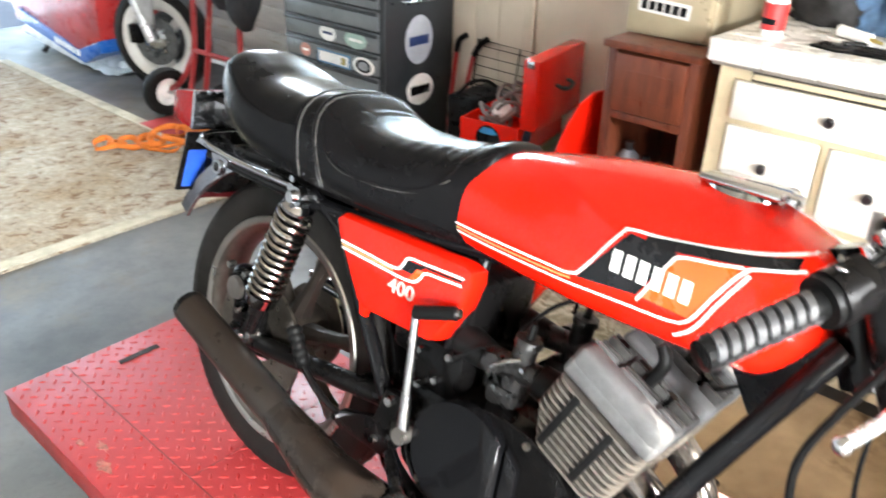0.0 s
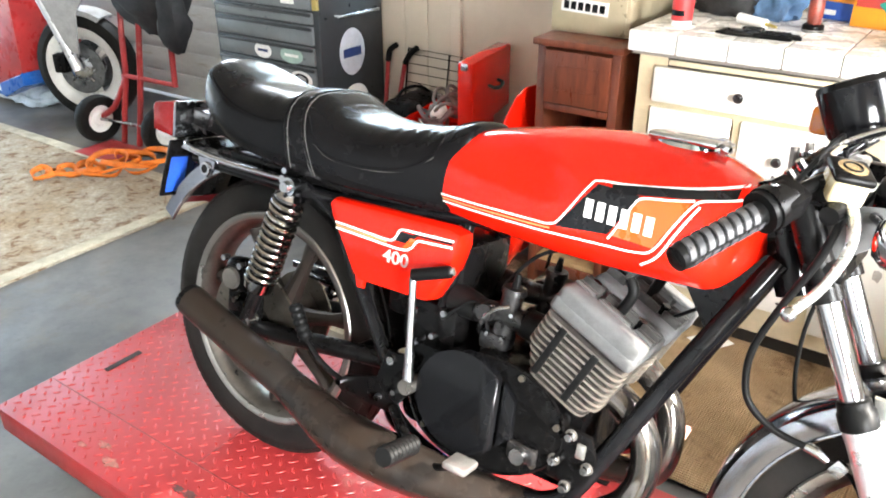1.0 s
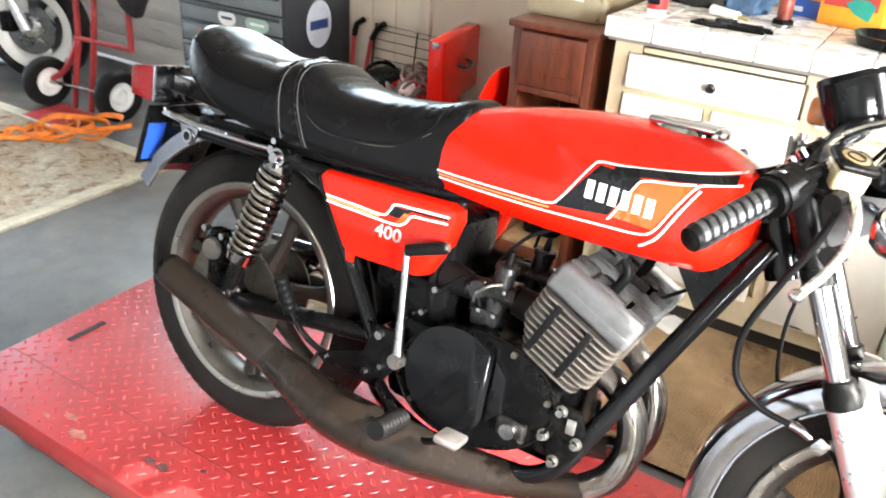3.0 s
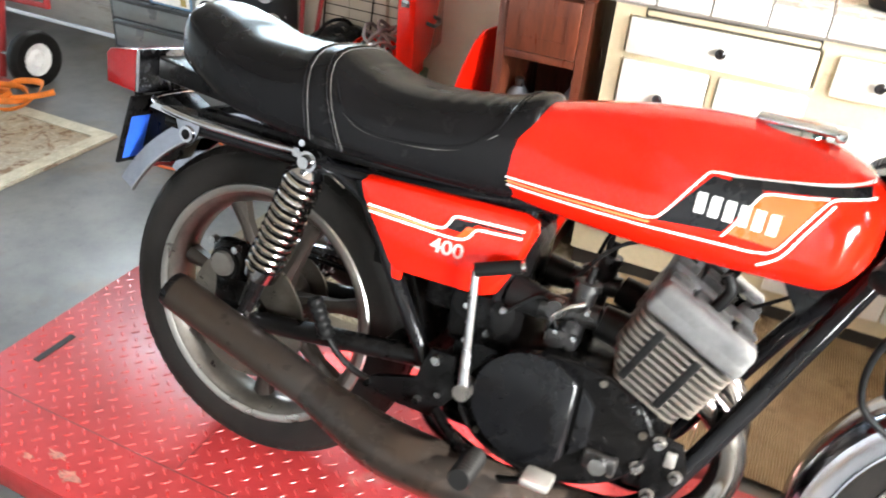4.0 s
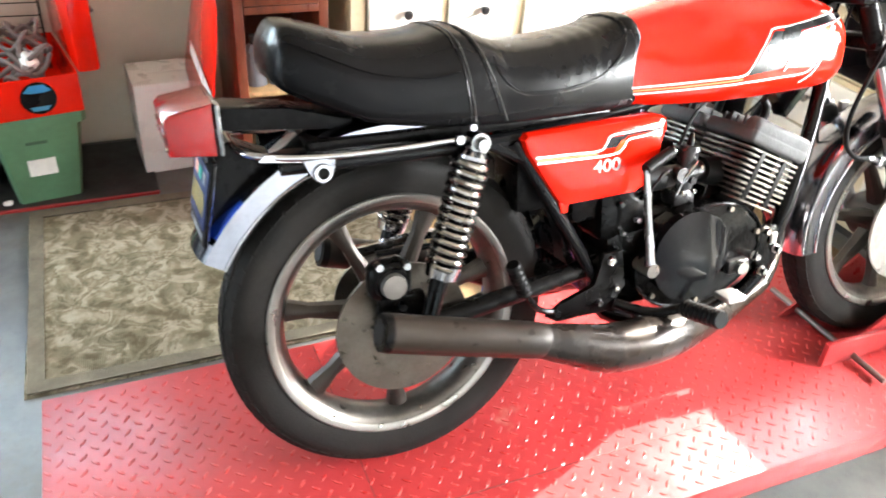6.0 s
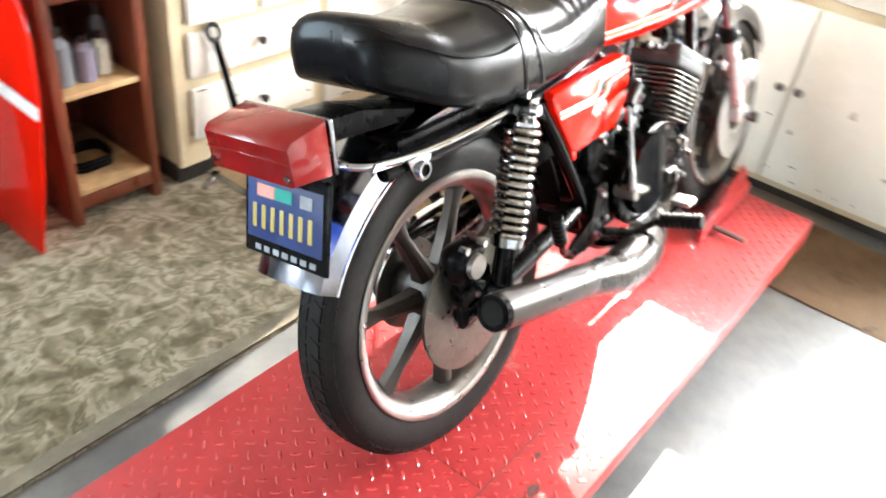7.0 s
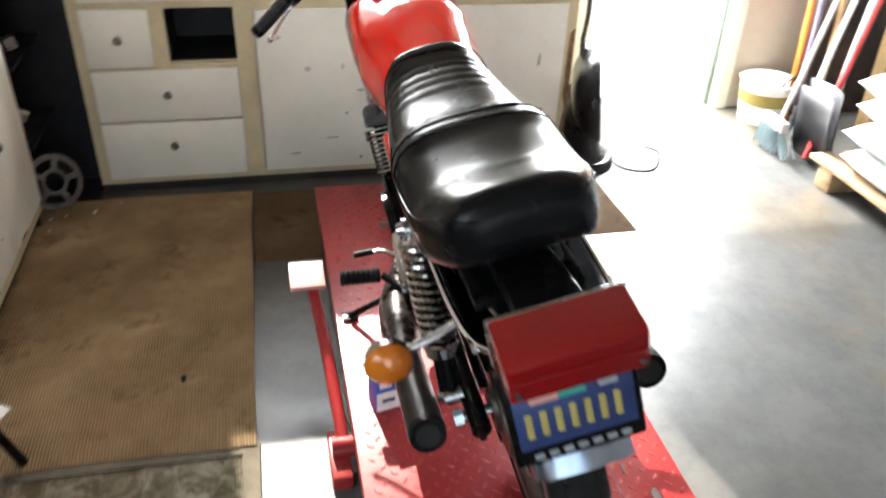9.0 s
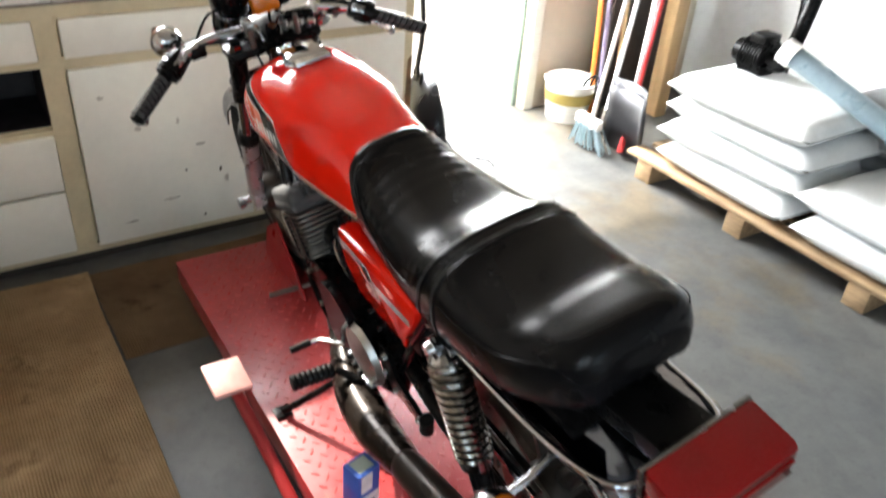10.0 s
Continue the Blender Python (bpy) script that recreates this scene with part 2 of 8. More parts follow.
def tube(bm, pts, r, n=12, steps=6, curve=True):
    """A tube along a curve; r: one radius, or one for each point."""
    rs = list(r) if isinstance(r, (list, tuple)) else [r] * len(pts)
    if curve:
        line = smooth_path(pts, steps)
        rad = [v[0] for v in smooth_path([(q, 0, 0) for q in rs], steps)]
    else:
        line, rad = [Vector(p) for p in pts], rs
    rings, s = [], None
    for i, p in enumerate(line):
        way = (line[min(i + 1, len(line) - 1)] - line[max(i - 1, 0)]).normalized()
        if s is None:
            s, u = ring_frame(way)
        else:
            s = (s - way * s.dot(way)).normalized()
            u = s.cross(way).normalized()
        rings.append([p + (s * math.cos(2 * math.pi * k / n) + u * math.sin(2 * math.pi * k / n)) * rad[i] for k in range(n)])
    return skin(bm, rings)


def lathe(bm, profile, centre=(0, 0, 0), axis="y", n=48, a0=0.0, a1=2 * math.pi):
    """Turns (along, radius) pairs round an axis through centre."""
    full = abs(a1 - a0 - 2 * math.pi) < 1e-6
    c = Vector(centre)
    ends = n if full else n + 1
    rings = []
    for i in range(ends):
        t = a0 + (a1 - a0) * i / n
        co, si = math.cos(t), math.sin(t)
        if axis == "y":
            rings.append([c + Vector((q * co, h, q * si)) for h, q in profile])
        elif axis == "x":
            rings.append([c + Vector((h, q * co, q * si)) for h, q in profile])
        else:
            rings.append([c + Vector((q * co, q * si, h)) for h, q in profile])
    return skin(bm, rings, cap=not full, closed=full)


def slab(bm, outline, y0, y1, plane="xz", bevel=0.0):
    """An outline in a plane, given thickness."""
    def at(p, h):
        return {"xz": (p[0], h, p[1]), "xy": (p[0], p[1], h), "yz": (h, p[0], p[1])}[plane]
    a = [bm.verts.new(at(p, y0)) for p in outline]
    b = [bm.verts.new(at(p, y1)) for p in outline]
    n = len(a)
    faces = [bm.faces.new(a), bm.faces.new(b[::-1])]
    for i in range(n):
        faces.append(bm.faces.new((a[i], b[i], b[(i + 1) % n], a[(i + 1) % n])))
    if bevel:
        es = list({e for f in faces[:2] for e in f.edges})
        bmesh.ops.bevel(bm, geom=es, offset=bevel, segments=2, profile=0.5, affect="EDGES", clamp_overlap=True)
    return bm


def ball(bm, centre, size, n=16):
    r = bmesh.ops.create_uvsphere(bm, u_segments=n, v_segments=n // 2 + 2, radius=1)
    bmesh.ops.transform(bm, matrix=Matrix.Translation(centre) @ Matrix.Diagonal((*size, 1)), verts=r["verts"])
    return bm


def part(name, bm, material, parent=None, label="", smooth=40):
    """Links a bmesh as one mesh object under a thing or a part."""
    bmesh.ops.recalc_face_normals(bm, faces=bm.faces)
    me = bpy.data.meshes.new(name)
    bm.to_mesh(me)
    bm.free()
    me.materials.append(material)
    if smooth:
        for p in me.polygons:
            p.use_smooth = True
        me.set_sharp_from_angle(angle=radians(smooth))
    ob = new(name, me)
    ob.parent = parent
    if label:
        ob["label"] = label
    return ob


def thing(name, label, category, m=None, group="", kind=""):
    ob = tagged(new(name), label, category, group, kind)
    if m is not None:
        ob.matrix_world = m
    return ob


B = bmesh.new


def letters(name, text, size, depth, m, material, parent=None):
    cu = bpy.data.curves.new(name, "FONT")
    cu.offset = size * 0.012
    cu.body, cu.size, cu.extrude, cu.align_x, cu.align_y = text, size, depth, "CENTER", "CENTER"
    tmp = bpy.data.objects.new(name, cu)
    scene.collection.objects.link(tmp)
    me = bpy.data.meshes.new_from_object(tmp.evaluated_get(bpy.context.evaluated_depsgraph_get()))
    bpy.data.objects.remove(tmp)
    me.transform(m)
    me.materials.clear()
    me.materials.append(material)
    ob = new(name, me)
    ob.parent = parent
    return ob


# ---------------------------------------------------------------- the garage
X0, X1, Y0, Y1, TOP = -5.3, 2.45, -2.95, 1.93, 2.25
HORIZON = paint("pale_driveway", (0.58, 0.57, 0.54), 0.8, 0, 0.1, 0.6, 0.1, 20)
g = tagged(part("ground", box(B(), -60, 60, -60, 60, FLOOR - 0.4, FLOOR - 0.06), HORIZON, smooth=0), "pale concrete driveway outside the garage", "ground", kind="structure")
tagged(part("floor", box(B(), X0 - 0.2, X1 + 0.2, Y0 - 0.2, Y1 + 0.2, FLOOR - 0.059, FLOOR), CONCRETE, smooth=0), "smooth worn grey concrete garage floor with stains", "floor", kind="structure")
BOARD = paint("whitewashed_board", (0.66, 0.65, 0.62), 0.65, 0, 0.10, 4, 0.2, 60, spots=(0.42, 0.37, 0.30), sscale=6, slim=0.64, stretch=(0.6, 3, 3))
tagged(part("ceiling", box(B(), X0 - 0.2, X1 + 0.2, Y0 - 0.2, Y1 + 0.2, TOP, TOP + 0.1), CEIL, smooth=0), "plain garage ceiling board", "ceiling", kind="structure")


def wall(name, label, material, boxes):
    bm = B()
    for b in boxes:
        box(bm, *b)
    return tagged(part(name, bm, material, smooth=0), label, "wall", kind="structure")


WIN = (-0.25, 0.965, 0.98, 1.83)
DOOR_E = (-1.76, -1.03, 1.86)
wall("wall_east", "cream painted wall with a doorway and a window", WALL_PAINT, [
    (X1, X1 + 0.15, WIN[1], Y1 + 0.15, FLOOR, TOP), (X1, X1 + 0.15, DOOR_E[1], WIN[0], FLOOR, TOP),
    (X1, X1 + 0.15, WIN[0], WIN[1], FLOOR, WIN[2]), (X1, X1 + 0.15, WIN[0], WIN[1], WIN[3], TOP),
    (X1, X1 + 0.15, DOOR_E[0], DOOR_E[1], DOOR_E[2], TOP), (X1, X1 + 0.15, Y0, DOOR_E[0], FLOOR, TOP)])
wall("wall_north", "cream painted wall with water stains", WALL_PAINT, [(-2.05, -1.60, Y1, Y1 + 0.15, FLOOR, TOP), (-0.87, X1, Y1, Y1 + 0.15, FLOOR, TOP), (-1.60, -0.87, Y1, Y1 + 0.15, FLOOR, 0.70), (-1.60, -0.87, Y1, Y1 + 0.15, 1.70, TOP)])
wn2 = wall("wall_north_2", "whitewashed board wall behind the parked race bike", WALL_WHITE, [(X0, -3.4, Y1 + 0.25, Y1 + 0.4, FLOOR, TOP), (-2.3, -2.05, Y1 + 0.25, Y1 + 0.4, FLOOR, TOP), (-3.4, -2.3, Y1 + 0.25, Y1 + 0.4, FLOOR, 1.33), (-3.4, -2.3, Y1 + 0.25, Y1 + 0.4, 2.0, TOP), (-2.05, -1.9, Y1 + 0.15, Y1 + 0.25, FLOOR, TOP)])
for i in range(9):
    z = FLOOR + 0.012 + i * 0.150
    part("board", box(B(), X0 + 0.01, -2.07, Y1 + 0.236, Y1 + 0.2495, z, z + 0.144, 0.004), BOARD, wn2)
wall("wall_south", "whitewashed garage wall behind the stacked sacks", WALL_WHITE, [(X0, X1 + 0.15, Y0 - 0.15, Y0, FLOOR, TOP)])
wall("wall_west", "garage wall with the big door open", WALL_WHITE, [(X0 - 0.15, X0, 2.08, Y1 + 0.4, FLOOR, TOP), (X0 - 0.15, X0, Y0, -0.55, FLOOR, TOP), (X0 - 0.15, X0, -0.55, 2.08, 2.05, TOP)])

# doorway: jambs, and the door leaf folded back outside
dr = thing("door_1", "open white door frame with a daylight view", "doorway", kind="structure")
part("jamb", box(B(), X1 - 0.02, X1 + 0.17, DOOR_E[0] - 0.06, DOOR_E[0] - 0.001, FLOOR, DOOR_E[2], 0.004), CAB_WHITE, dr)
part("jamb", box(B(), X1 - 0.02, X1 + 0.17, DOOR_E[1] + 0.001, DOOR_E[1] + 0.06, FLOOR, DOOR_E[2], 0.004), CAB_WHITE, dr)
part("stop_bead", box(B(), X1 + 0.05, X1 + 0.08, DOOR_E[0], DOOR_E[0] + 0.02, FLOOR, DOOR_E[2], 0.003), paint("greenish_trim", (0.25, 0.33, 0.27), 0.5), dr)
# emissive backdrop: the garden's daylight is a glow put into the surface
GARDEN = bpy.data.materials.new("garden_glow")
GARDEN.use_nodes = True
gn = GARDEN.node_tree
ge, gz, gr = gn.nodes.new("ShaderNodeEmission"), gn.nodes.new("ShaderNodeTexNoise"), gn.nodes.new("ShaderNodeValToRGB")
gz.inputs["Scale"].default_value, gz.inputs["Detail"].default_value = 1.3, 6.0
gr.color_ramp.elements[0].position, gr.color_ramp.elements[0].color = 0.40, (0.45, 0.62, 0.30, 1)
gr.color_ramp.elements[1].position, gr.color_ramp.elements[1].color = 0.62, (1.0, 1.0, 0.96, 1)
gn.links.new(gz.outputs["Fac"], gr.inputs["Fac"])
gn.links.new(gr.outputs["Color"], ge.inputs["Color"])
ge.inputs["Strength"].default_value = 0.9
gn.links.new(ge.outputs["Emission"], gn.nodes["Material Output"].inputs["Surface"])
tagged(part("backdrop", box(B(), X1 + 9.0, X1 + 9.1, -16, 6, FLOOR, 3.2), GARDEN, smooth=0), "glowing backdrop for the bright garden beyond the back door", "backdrop", kind="structure")
# added out of view to shorten the sun patch inside the doorway
tagged(part("porch_roof", box(B(), X1 + 0.16, X1 + 1.85, DOOR_E[0] - 0.6, DOOR_E[1] + 0.3, 1.92, 1.97), CEIL, smooth=0), "unseen slab added to block the sun over the back door", "roof", kind="structure")
win = thing("window_1", "window above the tiled worktop letting the sun in", "window", kind="structure")
for y in (WIN[0], WIN[1] - 0.04):
    part("frame", box(B(), X1 + 0.04, X1 + 0.10, y, y + 0.04, WIN[2], WIN[3], 0.004), CAB_WHITE, win)
for z in (WIN[2], WIN[3] - 0.02):
    part("frame", box(B(), X1 + 0.04, X1 + 0.10, WIN[0] + 0.041, WIN[1] - 0.041, z, z + 0.02, 0.004), CAB_WHITE, win)

# invented frame round the fill lamp's opening, out of view
win2 = thing("window_2", "unseen high window added for fill light in the whitewashed wall", "window", kind="structure")
for x in (-3.4, -2.87, -2.34):
    part("frame", box(B(), x, x + 0.04, Y1 + 0.30, Y1 + 0.35, 1.3605, 1.9695, 0.004), CAB_WHITE, win2)
for z in (1.33, 1.97):
    part("frame", box(B(), -3.4, -2.3, Y1 + 0.30, Y1 + 0.35, z, z + 0.03, 0.004), CAB_WHITE, win2)


# ---------------------------------------------------------------- built-in cabinets
def front(name, parent, bx, knob=None, kmat=None, material=None):
    """A drawer or door front with a knob; bx in world metres."""
    d = part(name, box(B(), *bx, 0.006), material or CAB_WHITE, parent)
    if knob:
        bm = B()
        p, n = Vector(knob[0]), Vector(knob[1])
        cyl(bm, p, p + n * 0.014, 0.006, 0.006, 12)
        cyl(bm, p + n * 0.012, p + n * 0.026, 0.011, 0.015, 16)
        cyl(bm, p + n * 0.026, p + n * 0.031, 0.015, 0.009, 16)
        part("knob", bm, kmat or KNOB, d)
    return d


CN = 1.262   # front plane of the north run
CE = 1.905   # front plane of the east run
nc = thing("base_cabinet", "cream painted base cabinet with white drawers and black knobs", "cabinet")
bm = B()
for x in (0.335, 0.905, 1.635):
    box(bm, x, x + (0.045 if x < 1 else 0.03), CN, CN + 0.02, -0.10, 0.72)
for x0, x1, zs in ((0.38, 0.905, ((-0.10, 0.0), (0.158, 0.2), (0.338, 0.365), (0.567, 0.588), (0.692, 0.72))), (0.95, 1.635, ((-0.10, -0.035), (0.50, 0.585), (0.692, 0.72)))):
    for z0, z1 in zs:
        box(bm, x0, x1, CN, CN + 0.02, z0, z1)
box(bm, 0.64, 0.66, CN, CN + 0.02, 0.365, 0.567)
part("face_frame", bm, CAB_FRAME, nc, smooth=0)
part("carcass", box(B(), 0.337, 1.66, CN + 0.0205, Y1 - 0.002, -0.10, 0.72), CAB_FRAME, nc, smooth=0)
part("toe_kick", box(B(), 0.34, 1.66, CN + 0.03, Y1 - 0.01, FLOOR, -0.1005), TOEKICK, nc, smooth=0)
NN = (0, -1, 0)


def drawer_n(x0, x1, z0, z1, kx, kz, name="drawer"):
    front(name, nc, (x0, x1, CN - 0.018, CN - 0.001, z0, z1), ((kx, CN - 0.018, kz), NN))


drawer_n(0.388, 0.895, 0.585, 0.690, 0.652, 0.640)
drawer_n(0.388, 0.636, 0.362, 0.568, 0.513, 0.476)
drawer_n(0.664, 0.903, 0.362, 0.568, 0.784, 0.475)
drawer_n(0.385, 0.905, 0.198, 0.340, 0.645, 0.271)
drawer_n(0.385, 0.890, -0.008, 0.162, 0.649, 0.069)
drawer_n(0.945, 1.235, 0.582, 0.690, 1.059, 0.635)
drawer_n(1.255, 1.635, 0.582, 0.690, 1.44, 0.635)
drawer_n(0.945, 1.278, -0.045, 0.505, 1.258, 0.303, "door")
drawer_n(1.284, 1.640, -0.045, 0.505, 1.304, 0.303, "door")
# dark strip laid on the rail: the slot's shadow line as colour
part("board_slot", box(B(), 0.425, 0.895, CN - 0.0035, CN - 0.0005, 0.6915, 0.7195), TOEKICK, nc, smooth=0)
part("cutting_board", box(B(), 0.43, 0.89, CN - 0.013, CN - 0.004, 0.6985, 0.7135, 0.003), CAB_FRAME, nc, "pull-out board over a dark strip standing in for its slot")

ec = thing("base_cabinet", "cream painted base cabinet with white doors, drawers and an open hole", "cabinet")
bm = B()
for y0, y1 in ((-0.745, -0.70), (0.485, 0.55), (1.058, 1.098)):
    box(bm, CE, CE + 0.02, y0, y1, -0.135, 0.715)
for y0, y1, zs in ((-0.70, 0.485, ((-0.135, -0.105), (0.515, 0.56), (0.672, 0.715))), (0.55, 1.058, ((-0.135, -0.108), (0.112, 0.126), (0.312, 0.330), (0.53, 0.56), (0.672, 0.715)))):
    for z0, z1 in zs:
        box(bm, CE, CE + 0.02, y0, y1, z0, z1)
box(bm, CE, CE + 0.02, 0.785, 0.84, 0.33, 0.53)
box(bm, CE, CE + 0.02, -0.10, -0.06, 0.56, 0.672)
part("face_frame", bm, CAB_FRAME, ec, smooth=0)
for y0, y1, z0, z1 in ((-0.745, 0.545, -0.135, 0.715), (0.787, 1.098, -0.135, 0.715), (0.5455, 0.7865, -0.135, 0.335), (0.5455, 0.7865, 0.528, 0.715)):
    part("carcass", box(B(), CE + 0.0205, X1 - 0.002, y0, y1, z0, z1), CAB_FRAME, ec, smooth=0)
# near-black lining puts the hole's shade into its colour
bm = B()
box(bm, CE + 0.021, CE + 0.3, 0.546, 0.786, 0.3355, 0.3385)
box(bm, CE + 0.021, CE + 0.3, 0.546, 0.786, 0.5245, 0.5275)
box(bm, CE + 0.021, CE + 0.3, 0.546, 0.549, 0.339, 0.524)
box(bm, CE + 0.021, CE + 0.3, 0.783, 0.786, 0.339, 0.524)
part("hole_lining", bm, RECESS_SHADE, ec, smooth=0)
part("hole_back", box(B(), CE + 0.3, CE + 0.31, 0.546, 0.786, 0.336, 0.527), RECESS_SHADE, ec, smooth=0)
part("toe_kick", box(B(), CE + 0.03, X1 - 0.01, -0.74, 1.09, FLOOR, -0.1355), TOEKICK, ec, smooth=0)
EN = (-1, 0, 0)


def front_e(name, y0, y1, z0, z1, knob=None):
    return front(name, ec, (CE - 0.018, CE - 0.001, y0, y1, z0, z1), ((CE - 0.018, *knob), EN) if knob else None, KNOB_METAL)


front_e("drawer", 0.838, 1.060, 0.325, 0.532, (0.945, 0.43))
front_e("drawer", 0.552, 1.058, 0.122, 0.315, (0.806, 0.228))
front_e("drawer", 0.552, 1.058, -0.110, 0.115, (0.809, 0.028))
front_e("door", -0.075, 0.480, -0.108, 0.520, (-0.046, 0.242))
front_e("door", -0.702, -0.083, -0.108, 0.520, (-0.111, 0.242))
front_e("drawer", 0.552, 1.058, 0.556, 0.676, (0.80, 0.62))
front_e("drawer", -0.058, 0.480, 0.556, 0.676, (0.21, 0.62))
front_e("drawer", -0.702, -0.103, 0.556, 0.676, (-0.40, 0.62))

# tiled worktop over both runs
wt = thing("worktop", "white tiled worktop with dark grout and brown stains", "worktop")
CT = 0.792
bm = B()
box(bm, 0.315, X1 - 0.003, CN - 0.015, Y1 - 0.003, 0.7205, CT - 0.006)
box(bm, CE - 0.015, X1 - 0.003, -0.76, CN - 0.0155, 0.7205, CT - 0.006)
part("grout_bed", bm, GROUT, wt, smooth=0)
TS = 0.148
tile_shapes = {}


def tile(x0, x1, y0, y1, z0, z1):
    key = (round(x1 - x0, 3), round(y1 - y0, 3), round(z1 - z0, 3))
    if key not in tile_shapes:
        bm = B()
        box(bm, -key[0] / 2, key[0] / 2, -key[1] / 2, key[1] / 2, -key[2] / 2, key[2] / 2, 0.004, seg=1)
        me = bpy.data.meshes.new("tile")
        bm.to_mesh(me)
        bm.free()
        me.materials.append(TILE)
        tile_shapes[key] = me
    ob = new("tile", tile_shapes[key])
    ob.parent = wt
    ob.location = ((x0 + x1) / 2, (y0 + y1) / 2, (z0 + z1) / 2)


GAP = 0.003
x = 0.305
while x < X1 - 0.08:
    w = min(TS, X1 - 0.004 - x)
    tile(x, x + w - GAP, CN - 0.034, CN + 0.05, 0.732, CT) if x < CE - 0.1 else None
    for j in range(4):
        y = CN + 0.054 + j * TS
        tile(x, x + w - GAP, y, min(y + TS - GAP, Y1 - 0.004), CT - 0.008, CT)
    x += TS
y = CN - 0.034 - GAP
while y > -0.70:
    y0 = max(y - TS + GAP, -0.765)
    tile(CE - 0.034, CE + 0.05, y0, y, 0.732, CT)
    for j in range(4):
        x = CE + 0.054 + j * TS
        tile(x, min(x + TS - GAP, X1 - 0.004), y0, y, CT - 0.008, CT)
    y -= TS

# ---------------------------------------------------------------- motorcycle lift
LX0, LX1, LY0, LY1 = -0.645, 1.517, -0.372, 0.318
lift = thing("motorcycle_lift", "low red steel motorcycle lift table with worn tread plate", "lift table")
bm = B()
box(bm, LX0, LX1, LY0, LY1, -0.008, -0.001, 0.002)
deck = part("deck_plate", bm, RED_LIFT, lift)
bm = B()
for y in (LY0, LY1 - 0.04):
    box(bm, LX0 + 0.003, LX1 - 0.003, y + 0.002, y + 0.038, -0.075, -0.0085, 0.004)
for x in (LX0 + 0.002, -0.05, 0.7, LX1 - 0.05):
    box(bm, x, x + 0.046, LY0 + 0.0405, LY1 - 0.0405, -0.07, -0.0085, 0.003)
part("deck_frame", bm, RED_LIFT, lift)
bm = B()
for y in (LY0 + 0.06, LY1 - 0.10):
    box(bm, LX0 + 0.12, 1.32, y, y + 0.04, FLOOR, FLOOR + 0.06, 0.004)
for x in (LX0 + 0.12, 1.26):
    box(bm, x, x + 0.05, LY0 + 0.1005, LY1 - 0.1005, FLOOR, FLOOR + 0.05, 0.003)
part("base_frame", bm, BLACK_DULL, lift)
bm = B()
for y in (LY0 + 0.08, LY1 - 0.12):
    box(bm, 0.05, 0.95, y, y + 0.012, -0.13, -0.076)
part("scissor_arm", bm, BLACK_DULL, lift)
# raised tread lozenges on two interleaved square grids, crossing at right angles
bm = B()
for ox, oy, deg in ((0.010, 0.021, 140), (0.0318, 0.0416, 50)):
    c, s = math.cos(radians(deg)), math.sin(radians(deg))
    pts = [(0.0130, 0), (0.006, 0.0034), (-0.006, 0.0034), (-0.0130, 0), (-0.006, -0.0034), (0.006, -0.0034)]
    x = LX0 + ox
    while x < LX1 - 0.012:
        y = LY0 + oy
        while y < LY1 - 0.012:
            lo = [bm.verts.new((x + px * c - py * s, y + px * s + py * c, -0.0014)) for px, py in pts]
            hi = [bm.verts.new((x + (px * c - py * s) * 0.62, y + (px * s + py * c) * 0.62, 0.0004)) for px, py in pts]
            bm.faces.new(hi)
            for i in range(6):
                bm.faces.new((lo[i], lo[(i + 1) % 6], hi[(i + 1) % 6], hi[i]))
            y += 0.0412
        x += 0.0436
tagged(part("tread_pattern", bm, RED_TREAD, lift, "raised red tread lozenges", smooth=0), kind="stuff")

# ---------------------------------------------------------------- the motorcycle
LEAN = 12.8
bike = thing("motorcycle", "red and black vintage roadster motorcycle leaning on its side stand", "motorcycle", pose(0.03, -0.055, 0, -LEAN))
RW, RR = Vector((0, 0, 0.32)), 0.32
FW, FR = Vector((1.313, 0, 0.300)), 0.298


